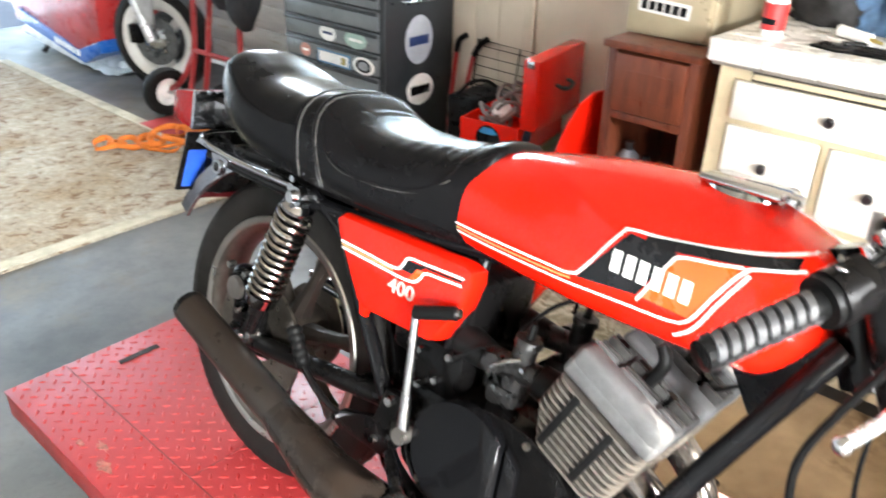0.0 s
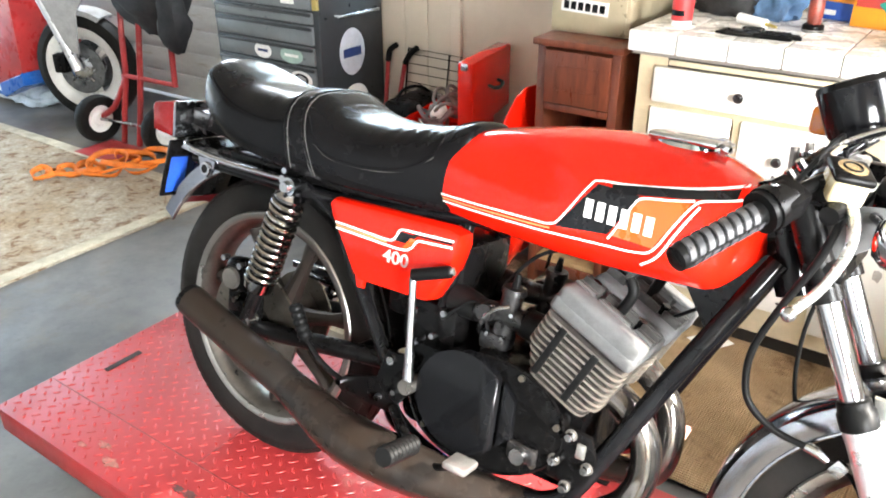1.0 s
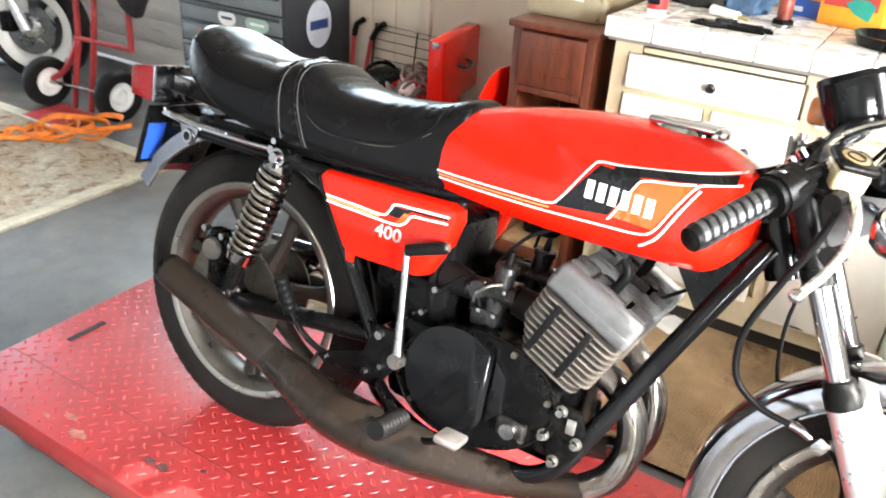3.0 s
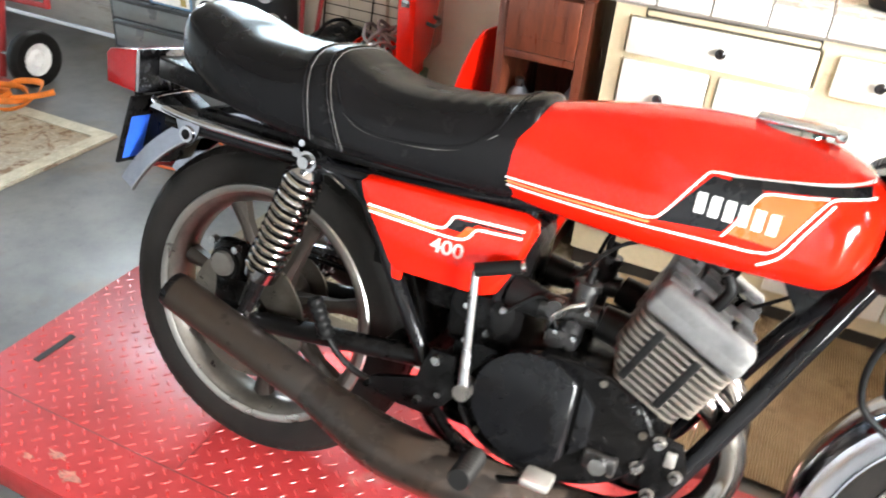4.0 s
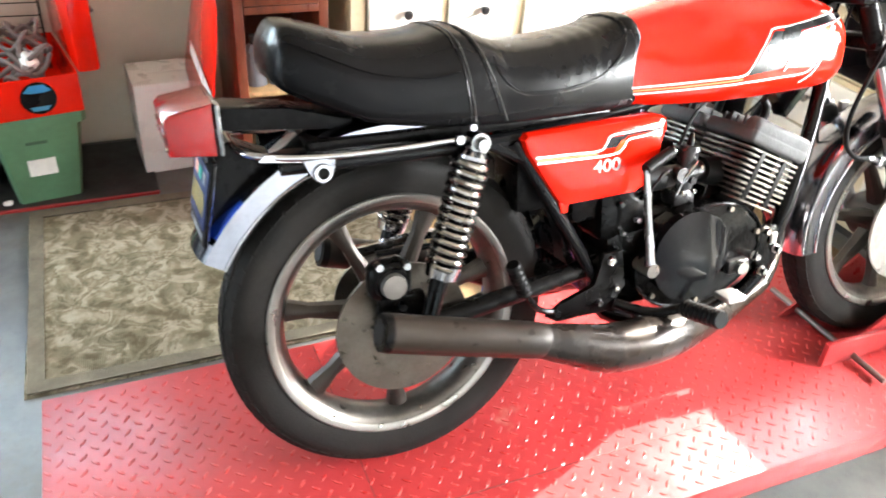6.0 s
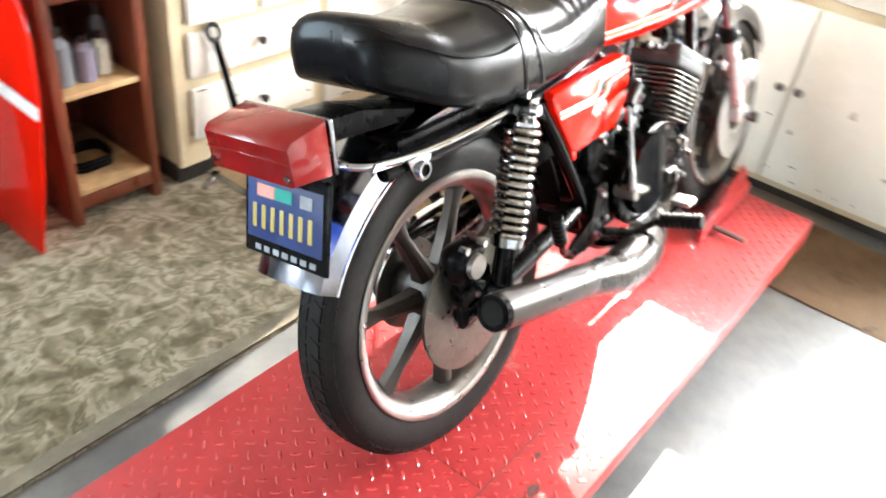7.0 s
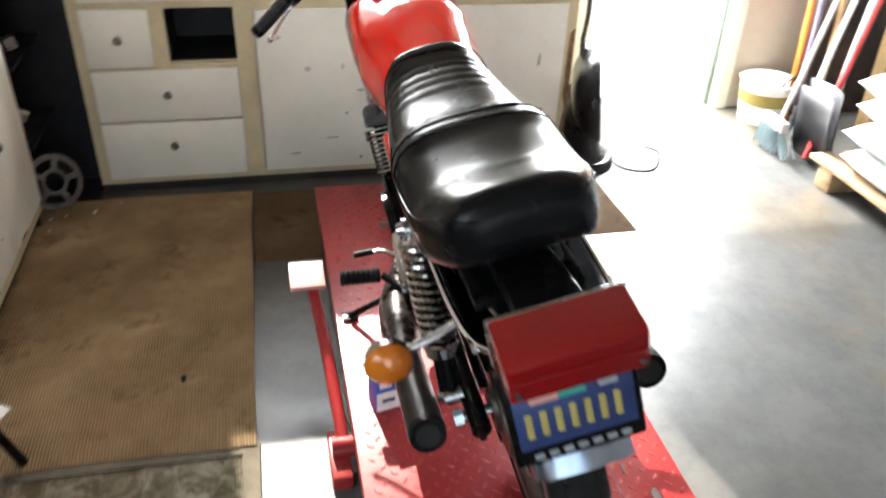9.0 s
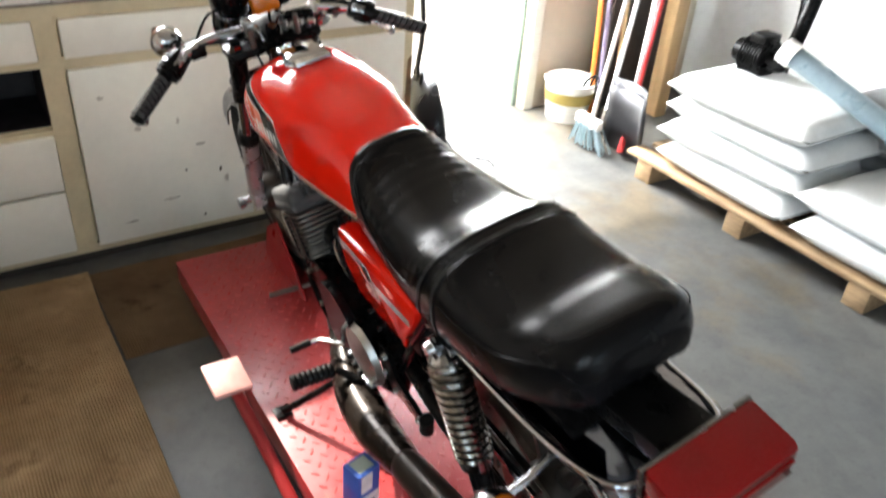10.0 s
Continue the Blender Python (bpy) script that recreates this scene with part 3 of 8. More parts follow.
def wheel(name, c, R, width, disc_side, disc_r, disc_mat=None):
    w = part(name, lathe(B(), [(-0.036, R - 0.098), (-0.043, R - 0.082), (-0.043, R - 0.074), (-0.034, R - 0.072), (0.034, R - 0.072), (0.043, R - 0.074), (0.043, R - 0.082), (0.036, R - 0.098), (0.016, R - 0.112), (-0.016, R - 0.112)], c, n=72), RIM_ALLOY, bike, "cast alloy wheel rim")
    for k in (-1, 1):
        part("rim_lip", lathe(B(), [(k * 0.0425, R - 0.0905), (k * 0.0448, R - 0.088), (k * 0.0455, R - 0.076), (k * 0.043, R - 0.0735), (k * 0.0425, R - 0.076)], c, n=72), RIM_LIP, w, "bright polished rim lip")
    h = width / 2
    prof = [(-0.040, R - 0.076), (-h * 0.92, R - 0.062), (-h, R - 0.040), (-h * 0.93, R - 0.020), (-h * 0.68, R - 0.006), (-h * 0.3, R - 0.0005), (h * 0.3, R - 0.0005), (h * 0.68, R - 0.006), (h * 0.93, R - 0.020), (h, R - 0.040), (h * 0.92, R - 0.062), (0.040, R - 0.076)]
    part("tyre", lathe(B(), prof, c, n=80), RUBBER, w, "worn black tyre")
    bm = B()
    for i in range(64):
        t = 2 * math.pi * i / 64
        for sgn in (-1, 1):
            for (u0, u1, sk) in ((0.12, 0.48, 0.035), (0.55, 0.88, 0.03)):
                quad = []
                for (u, dt) in ((u0, -0.034), (u1, -0.034 + sk), (u1, 0.040 + sk), (u0, 0.040)):
                    y = sgn * h * u
                    rr = R + 0.0012 - 0.0150 * max(u - 0.3, 0) ** 1.6
                    rr -= 0.0095 if u > 0.8 else 0.0012 if u > 0.5 else 0
                    a = t + dt + (0.049 if sgn > 0 else 0)
                    quad.append((c.x + rr * math.cos(a), y, c.z + rr * math.sin(a), a))
                hi = [bm.verts.new(q[:3]) for q in quad]
                lo = [bm.verts.new((q[0] - 0.012 * math.cos(q[3]), q[1], q[2] - 0.012 * math.sin(q[3]))) for q in quad]
                bm.faces.new(hi)
                for k in range(4):
                    bm.faces.new((lo[k], lo[(k + 1) % 4], hi[(k + 1) % 4], hi[k]))
    tagged(part("tread", bm, RUBBER, w, "raised tyre tread blocks", smooth=0), kind="stuff")
    for i in range(7):
        t = 2 * math.pi * (i + 0.28) / 7
        d, q = Vector((math.cos(t), 0, math.sin(t))), Vector((-math.sin(t), 0, math.cos(t)))
        rings = []
        for r, wd, th in ((0.045, 0.022, 0.026), (0.10, 0.015, 0.020), (0.16, 0.012, 0.015), (R - 0.108, 0.020, 0.018)):
            p = c + d * r
            rings.append([p + q * a * wd + Vector((0, b * th, 0)) for a, b in ((-1, -0.55), (-0.35, -1), (0.35, -1), (1, -0.55), (1, 0.55), (0.35, 1), (-0.35, 1), (-1, 0.55))])
        part("spoke", skin(B(), rings), SPOKE, w)
    part("hub", lathe(B(), [(-0.075, 0.02), (-0.075, 0.045), (-0.05, 0.06), (0.05, 0.06), (0.075, 0.045), (0.075, 0.02)], c, n=32), SPOKE, w)
    s = disc_side
    part("brake_disc", lathe(B(), [(s * 0.079, 0.05), (s * 0.079, disc_r), (s * 0.085, disc_r), (s * 0.085, 0.05)], c, n=64), disc_mat or DISC_STEEL, w, "scratched steel brake disc")
    part("axle", cyl(B(), c + Vector((0, -0.135, 0)), c + Vector((0, 0.135, 0)), 0.011, n=12), STEEL, w)
    for y in (-0.138, 0.138):
        part("axle_nut", cyl(B(), c + Vector((0, y - 0.009, 0)), c + Vector((0, y + 0.009, 0)), 0.017, n=6), STEEL, w)
    return w


wheel("rear_wheel", RW, RR, 0.096, -1, 0.128)
wheel("front_wheel", FW, FR, 0.088, -1, 0.132, ALLOY)

# swing arm, caliper, shocks
bm = B()
for s in (-1, 1):
    tube(bm, [(-0.05, s * 0.105, 0.325), (0.06, s * 0.105, 0.33), (0.25, s * 0.10, 0.355), (0.43, s * 0.085, 0.375)], 0.019)
    box(bm, -0.055, 0.045, s * 0.105 - 0.008, s * 0.105 + 0.008, 0.300, 0.348, 0.006)
cyl(bm, (0.43, -0.11, 0.375), (0.43, 0.11, 0.375), 0.024)
cyl(bm, (0.31, -0.1, 0.363), (0.31, 0.1, 0.363), 0.017)
part("swing_arm", bm, BLACK_DULL, bike)
bm = B()
box(bm, -0.070, 0.012, -0.124, -0.070, 0.392, 0.468, 0.024, seg=3)
cyl(bm, (-0.030, -0.10, 0.428), (-0.030, -0.127, 0.428), 0.034, 0.030, 24)
box(bm, -0.055, 0.035, -0.115, -0.09, 0.345, 0.40, 0.006)
cal = part("rear_caliper", bm, BLACK_DULL, bike)
part("caliper_cap", cyl(B(), (-0.030, -0.127, 0.428), (-0.030, -0.136, 0.428), 0.024, 0.022, 24), KNOB_METAL, cal, "round dull metal cap")
for x, z in ((-0.005, 0.462), (-0.016, 0.385), (-0.055, 0.468)):
    part("caliper_bolt", cyl(B(), (x, -0.118, z), (x, -0.134, z), 0.0075, n=6), STEEL, cal)


def shock(s):
    top, low = Vector((0.131, s * 0.128, 0.666)), Vector((0.030, s * 0.136, 0.352))
    d = (low - top).normalized()
    body = part("shock_absorber", cyl(B(), top + d * 0.03, low - d * 0.02, 0.014), BLACK_DULL, bike, "chromed coil shock absorber")
    bm = B()
    cyl(bm, top + d * 0.014, top + d * 0.024, 0.019, 0.030)
    cyl(bm, top + d * 0.024, top + d * 0.030, 0.031, 0.030)
    part("upper_collar", bm, CHROME, body)
    for p in (top, low):
        bm = B()
        cyl(bm, p + Vector((0, -0.018, 0)), p + Vector((0, 0.018, 0)), 0.018)
        cyl(bm, p + Vector((0, s * 0.018, 0)), p + Vector((0, s * 0.030, 0)), 0.013, 0.010, 12)
        part("shock_eye", bm, STEEL, body)
    side, up = ring_frame(d)
    pts, turns, n = [], 12.5, 225
    a, z = top + d * 0.032, top + d * 0.226
    for i in range(n):
        t = i / (n - 1)
        an = 2 * math.pi * turns * t
        pts.append(a + (z - a) * t + (side * math.cos(an) + up * math.sin(an)) * 0.0295)
    part("spring", tube(B(), pts, 0.0060, 8, curve=False), SPRING, body, "bronzed chrome coil spring")
    bm = B()
    cyl(bm, top + d * 0.220, top + d * 0.245, 0.034, 0.030)
    part("spring_seat", bm, CHROME, body)
    bm = B()
    cyl(bm, top + d * 0.245, low - d * 0.005, 0.017, 0.014)
    for k in (-1, 1):
        tube(bm, [top + d * 0.25 + side * 0.014 * k, low + side * 0.016 * k - d * 0.01], 0.007, 8)
    part("lower_fork", bm, BLACK_DULL, body)


shock(-1)
shock(1)

# frame
bm = B()
for s in (-1, 1):
    tube(bm, [(-0.20, s * 0.095, 0.655), (0.0, s * 0.105, 0.655), (0.22, s * 0.095, 0.655), (0.45, s * 0.07, 0.675), (0.75, s * 0.04, 0.715), (1.0, s * 0.02, 0.775)], 0.0135)
    tube(bm, [(0.215, s * 0.10, 0.65), (0.30, s * 0.105, 0.51), (0.40, s * 0.10, 0.345), (0.415, s * 0.10, 0.30)], 0.0145)
    tube(bm, [(0.13, s * 0.10, 0.665), (0.19, s * 0.10, 0.64), (0.26, s * 0.10, 0.60)], 0.012)
    tube(bm, [(1.015, s * 0.03, 0.735), (0.93, s * 0.085, 0.56), (0.845, s * 0.115, 0.375), (0.79, s * 0.12, 0.275), (0.70, s * 0.12, 0.235), (0.55, s * 0.12, 0.23), (0.42, s * 0.11, 0.275), (0.40, s * 0.10, 0.345)], 0.0165, 14)
    tube(bm, [(0.43, s * 0.095, 0.36), (0.47, s * 0.09, 0.46), (0.50, s * 0.08, 0.60), (0.50, s * 0.06, 0.68)], 0.012)
cyl(bm, (0.975, 0, 0.85), (1.045, 0, 0.69), 0.030)
slab(bm, [(0.86, 0.70), (1.0, 0.74), (0.985, 0.66), (0.93, 0.60)], -0.02, 0.02)
cyl(bm, (0.12, -0.12, 0.64), (0.12, 0.12, 0.64), 0.011)
part("frame", bm, BLACK_ENAMEL, bike, "black tubular frame")

# exhaust pipes: chrome header, bare steel chamber, silencer
for s in (-1, 1):
    e = part("exhaust_pipe", tube(B(), [(0.845, s * 0.090, 0.252), (0.74, s * 0.112, 0.226), (0.62, s * 0.152, 0.226), (0.50, s * 0.186, 0.234), (0.38, s * 0.198, 0.245), (0.29, s * 0.202, 0.275), (0.20, s * 0.204, 0.307)], [0.024, 0.030, 0.040, 0.048, 0.048, 0.040, 0.030], 22), EXHAUST, bike, "brown-tinted bare steel expansion chamber")
    part("header_pipe", tube(B(), [(0.790, s * 0.077, 0.478), (0.845, s * 0.070, 0.452), (0.886, s * 0.063, 0.405), (0.897, s * 0.060, 0.340), (0.880, s * 0.068, 0.282), (0.842, s * 0.0905, 0.251)], [0.029, 0.026, 0.0255, 0.0255, 0.0255, 0.0245], 18), HEADER, e, "heat-stained steel header pipe")
    bm = B()
    tube(bm, [(0.225, s * 0.204, 0.299), (0.20, s * 0.204, 0.307), (0.06, s * 0.202, 0.344), (-0.07, s * 0.20, 0.380)], [0.031, 0.034, 0.034, 0.034], 22)
    part("silencer", bm, SILENCER, e, "dull brown silencer tube")
    bm = B()
    a, d = Vector((-0.070, s * 0.20, 0.380)), Vector((-0.965, 0, 0.262)).normalized()
    cyl(bm, a - d * 0.002, a + d * 0.012, 0.0345, 0.0325, 22)
    part("end_cap", bm, BLACK_DULL, e)
    # solid black disc stands for the shade inside the open pipe end
    part("outlet", cyl(B(), a + d * 0.005, a + d * 0.0135, 0.022, n=20), paint("outlet_shade_black", (0.004, 0.004, 0.004), 0.9), e)

# engine
eng = part("engine", box(B(), 0.42, 0.80, -0.105, 0.105, 0.265, 0.455, 0.03), ENGINE_BLACK, bike, "oily black twin-cylinder engine block")
CX, CZ = 0.590, 0.384
for s in (-1, 1):
    oval = [(0.625 + 0.155 * math.cos(t), 0.372 + 0.106 * math.sin(t) + 0.012 * math.cos(t)) for t in [2 * math.pi * i / 40 for i in range(40)]]
    part("side_cover", slab(B(), oval, s * 0.10, s * 0.140, bevel=0.010), ENGINE_BLACK, eng, "oily black engine side cover")
    part("cover_rim", tube(B(), [(x, s * 0.139, z) for x, z in oval + oval[:1]], 0.0035, 6, 1, curve=False), ENGINE_BLACK, eng)
    flat_ = [(CX + 0.094 * math.cos(t), CZ + 0.094 * math.sin(t)) for t in [radians(44 + 272 * i / 34) for i in range(35)]]
    part("clutch_cover", slab(B(), flat_, s * 0.139, s * 0.160, bevel=0.007), BLACK_ENAMEL, eng, "satin black round cover with one side cut straight")
    part("cover_wedge", slab(B(), [(CX + 0.072, CZ + 0.060), (CX + 0.098, CZ + 0.035), (CX + 0.100, CZ - 0.035), (CX + 0.072, CZ - 0.062)], s * 0.136, s * 0.150, bevel=0.004), BLACK_ENAMEL, eng)
    for i in range(7):
        t = 2 * math.pi * i / 7 + 0.2
        x, z = 0.625 + 0.144 * math.cos(t), 0.372 + 0.096 * math.sin(t) + 0.011 * math.cos(t)
        part("cover_screw", cyl(B(), (x, s * 0.139, z), (x, s * 0.146, z), 0.0058, n=8), DISC_STEEL, eng)
part("pump_cover", box(B(), 0.688, 0.742, -0.158, -0.138, 0.322, 0.352, 0.006), CARB_ALLOY, eng)
part("pump_cap", cyl(B(), (0.716, -0.156, 0.337), (0.716, -0.170, 0.337), 0.014, n=16), STEEL, eng)
bm = B()
box(bm, 0.752, 0.80, -0.130, -0.10, 0.30, 0.40, 0.010)
cyl(bm, (0.785, -0.128, 0.385), (0.785, -0.142, 0.385), 0.014, n=12)
part("mounting_lug", bm, ENGINE_BLACK, eng)
part("engine_bracket", slab(B(), [(0.785, 0.410), (0.826, 0.404), (0.842, 0.362), (0.826, 0.318), (0.786, 0.292), (0.776, 0.345)], -0.138, -0.128, bevel=0.002), ENGINE_BLACK, eng)
for x, z in ((0.792, 0.398), (0.828, 0.352), (0.796, 0.306), (0.770, 0.345)):
    lb = part("lug_bolt", cyl(B(), (x, -0.138, z), (x, -0.152, z), 0.0080, 0.0070, 6), STEEL, eng, "bright bolt head")
    part("washer", cyl(B(), (x, -0.1375, z), (x, -0.1405, z), 0.0105, n=14), KNOB_METAL, lb)
part("clip_tab", box(B(), 0.806, 0.822, -0.146, -0.139, 0.366, 0.392, 0.003), ALLOY, eng, "bright bent tab")

# cylinders lean forward; fins square to their axis
AX = Vector((0.42, 0, 0.907)).normalized()
FWD = Vector((0.907, 0, -0.42)).normalized()
CYL_M = Matrix((( FWD.x, 0, AX.x, 0.708), (0, 1, 0, 0), (FWD.z, 0, AX.z, 0.430), (0, 0, 0, 1)))


def fin_plate(x0, x1, y0, y1, z, th, r):
    """A thin plate with rounded corners, square to the cylinder's axis."""
    pts = []
    for cx, cy, a0 in ((x1 - r, y1 - r, 0), (x0 + r, y1 - r, 90), (x0 + r, y0 + r, 180), (x1 - r, y0 + r, 270)):
        pts += [(cx + r * math.cos(radians(a0 + k * 30)), cy + r * math.sin(radians(a0 + k * 30))) for k in range(4)]
    bm = slab(B(), pts, z, z + th, "xy")
    bmesh.ops.transform(bm, matrix=CYL_M, verts=bm.verts)
    return bm


for s in (-1, 1):
    y0, y1 = (0.006, 0.149) if s > 0 else (-0.149, -0.006)
    ym = (y0 + y1) / 2
    bm = B()
    cyl(bm, CYL_M @ Vector((0.018, s * 0.077, -0.02)), CYL_M @ Vector((0.018, s * 0.077, 0.16)), 0.056, n=24)
    cy = part("cylinder", bm, ENGINE_BLACK, eng, "finned black cylinder")
    for i in range(10):
        z = 0.044 + i * 0.0114
        rear = -0.063 + (0.030 * (1 - i / 4) if i < 4 else 0)
        part("fin", fin_plate(rear, 0.097 - (0.012 if i < 2 else 0), y0, y1, z, 0.0040, 0.020), FIN_ALLOY, cy)
    for fx in (-0.020, 0.045):
        bm = B()
        box(bm, fx - 0.0065, fx + 0.0065, y0 - 0.0015 if s < 0 else y1 - 0.006, y0 + 0.006 if s < 0 else y1 + 0.0015, 0.050, 0.149, 0.002, CYL_M)
        part("fin_damper", bm, BLACK_RUBBER, cy)
    bm = B()
    box(bm, -0.066, 0.099, y0, y1, 0.157, 0.188, 0.010, CYL_M, 3)
    hd = part("cylinder_head", bm, HEAD_ALLOY, eng, "plain grey alloy cylinder head")
    e0, e1 = (y0 + 0.001, y0 + 0.042) if s < 0 else (y1 - 0.042, y1 - 0.001)
    part("head_cheek", box(B(), -0.0655, 0.0985, e0, e1, 0.160, 0.209, 0.013, CYL_M, 4), HEAD_ALLOY, hd)
    for i in range(4):
        yy = ym + s * (0.024 - i * 0.019)
        bm = B()
        for xa, xb in ((-0.062, -0.022), (-0.014, 0.050), (0.058, 0.094)):
            box(bm, xa, xb, yy - 0.0035, yy + 0.0035, 0.180, 0.207 - 0.004 * (i % 2), 0.003, CYL_M, 2)
        part("head_fin", bm, HEAD_GRIME if i else HEAD_ALLOY, hd)
    for fx, fy in ((-0.042, 0.02), (0.054, 0.02), (-0.042, -0.05), (0.075, -0.05)):
        bm = B()
        cyl(bm, CYL_M @ Vector((fx, ym - s * fy, 0.182)), CYL_M @ Vector((fx, ym - s * fy, 0.206)), 0.009, n=8)
        part("head_nut", bm, ENGINE_BLACK, hd)
    bm = B()
    p = Vector((0.018, ym - s * 0.01, 0.19))
    tube(bm, [CYL_M @ p, CYL_M @ (p + Vector((0, 0, 0.045))), CYL_M @ (p + Vector((-0.02, 0, 0.062)))], [0.0095, 0.0095, 0.008], 12, 4)
    part("spark_plug_cap", bm, BLACK_RUBBER, hd)
    # carburettor behind the cylinder
    c0 = Vector((0.607, s * 0.082, 0.530))
    bm = B()
    cyl(bm, c0 + Vector((0.045, 0, 0.006)), c0 - Vector((0.05, 0, 0.0)), 0.019, 0.022)
    cyl(bm, c0 + Vector((0.004, 0, -0.03)), c0 + Vector((0.014, 0, 0.050)), 0.020, 0.019)
    cyl(bm, c0 + Vector((0.014, 0, 0.050)), c0 + Vector((0.015, 0, 0.060)), 0.023, 0.021)
    carb = part("carburettor", bm, CARB_ALLOY, eng, "grimy grey carburettor")
    bm = B()
    box(bm, c0.x - 0.032, c0.x + 0.022, c0.y - 0.024, c0.y + 0.024, c0.z - 0.060, c0.z - 0.024, 0.010)
    cyl(bm, c0 + Vector((-0.006, 0, -0.060)), c0 + Vector((-0.006, 0, -0.070)), 0.010)
    part("float_bowl", bm, CARB_ALLOY, carb)
    bm = B()
    cyl(bm, c0 + Vector((-0.022, s * 0.016, 0.008)), c0 + Vector((-0.022, s * 0.034, 0.010)), 0.017, 0.015)
    cyl(bm, c0 + Vector((0.008, s * 0.016, -0.006)), c0 + Vector((0.008, s * 0.030, -0.006)), 0.007)
    part("choke_body", bm, CARB_ALLOY, carb)
    for q in ((-0.014, 0.020), (0.028, 0.018), (-0.014, -0.028), (0.016, -0.030)):
        part("carb_screw", cyl(B(), c0 + Vector((q[0], s * 0.018, q[1])), c0 + Vector((q[0], s * 0.027, q[1])), 0.0042, n=8), STEEL, carb)
    part("throttle_linkage", tube(B(), [c0 + Vector((0.02, s * 0.02, 0.030)), c0 + Vector((0.0, s * 0.032, 0.022)), c0 + Vector((-0.02, s * 0.034, 0.002)), c0 + Vector((-0.03, s * 0.028, -0.03))], 0.0035, 7), STEEL, carb)
    part("carb_top_boot", cyl(B(), c0 + Vector((0.015, 0, 0.060)), c0 + Vector((0.018, 0, 0.085)), 0.008, 0.005, 10), BLACK_RUBBER, carb)
    part("rubber_manifold", cyl(B(), c0 + Vector((0.045, 0, 0.005)), c0 + Vector((0.085, -s * 0.004, -0.004)), 0.026, 0.030), BLACK_RUBBER, eng)
part("airbox", box(B(), 0.35, 0.52, -0.085, 0.085, 0.46, 0.635, 0.02), BLACK_DULL, bike)
for s in (-1, 1):
    part("intake_boot", cyl(B(), (0.505, s * 0.075, 0.535), (0.560, s * 0.082, 0.530), 0.030, 0.024), BLACK_RUBBER, bike)
    for x, z in ((0.444, 0.500), (0.505, 0.512), (0.486, 0.462), (0.452, 0.440)):
        part("gearbox_bolt", cyl(B(), (x, s * 0.10, z), (x, s * 0.118, z), 0.0056, n=8), STEEL, bike)
part("gearbox_plate", box(B(), 0.405, 0.53, -0.104, 0.104, 0.42, 0.522, 0.02), ENGINE_BLACK, bike)


# fuel tank: a body defined by its side surface
TX0, TX1 = 0.447, 0.992


def tank_shape(x):
    u = (x - TX0) / (TX1 - TX0)
    w = 0.098 + 0.036 * min(1, max(0, u / 0.42)) ** 0.8
    if u > 0.84:
        w *= math.sqrt(max(0.0, 1 - ((u - 0.84) / 0.163) ** 3.0))
    top = 0.828 + 0.052 * math.sin(min(1.0, u / 0.62) * math.pi / 2)
    if u > 0.62:
        top -= 0.058 * ((u - 0.62) / 0.38) ** 2.8
    bot = 0.683 - 0.010 * math.sin(u * math.pi)
    if u > 0.88:
        bot += 0.055 * ((u - 0.88) / 0.12) ** 2
    return w, bot, top


def tank_side(x, z):
    w, bot, top = tank_shape(x)
    mid = bot + (top - bot) * 0.40
    if z <= mid:
        s = (mid - z) / (mid - bot + 0.004)
        return w * (1 - min(s, 1) ** 3.6 * 0.42)
    s = (z - mid) / (top - mid)
    y = w * max(0.0, 1 - min(s, 1) ** 2.9) ** (1 / 2.1)
    # knee hollow: a crisp upper edge that dips forward, fading out at the other sides
    def ease(v):
        v = min(1.0, max(0.0, v))
        return v * v * (3 - 2 * v)
    crest = 0.848 - 0.9 * max(0.0, x - 0.58) ** 1.6
    k = ease((0.735 - x) / 0.05) * ease((x - 0.47) / 0.09) * ease((z - 0.742) / 0.05) * ease((crest - z) / 0.014)
    return y - 0.0075 * k


rings = []
for i in range(81):
    x = TX0 + (TX1 - TX0) * (i / 80)
    x = min(x, TX1 - 0.0006)
    w, bot, top = tank_shape(x)
    zs = [bot + (top - bot) * (1 - math.cos(math.pi * k / 30)) / 2 for k in range(31)]
    side = [(tank_side(x, z), z) for z in zs]
    ring = [(x, -y, z) for y, z in side] + [(x, y, z) for y, z in reversed(side[:-1])]
    ring[0] = (x, -side[0][0], zs[0])
    rings.append([Vector(p) for p in ring])
tank = part("fuel_tank", skin(B(), rings), RED, bike, "glossy red fuel tank with white, black and orange stripes", smooth=60)
bm = B()
cyl(bm, (0.835, 0, 0.868), (0.835, 0, 0.880), 0.050, 0.047, 28)
box(bm, 0.785, 0.895, -0.042, 0.042, 0.879, 0.892, 0.006)
box(bm, 0.892, 0.908, -0.018, 0.018, 0.872, 0.889, 0.004)
part("filler_cap", bm, CHROME, tank, "chrome hinged filler cap")

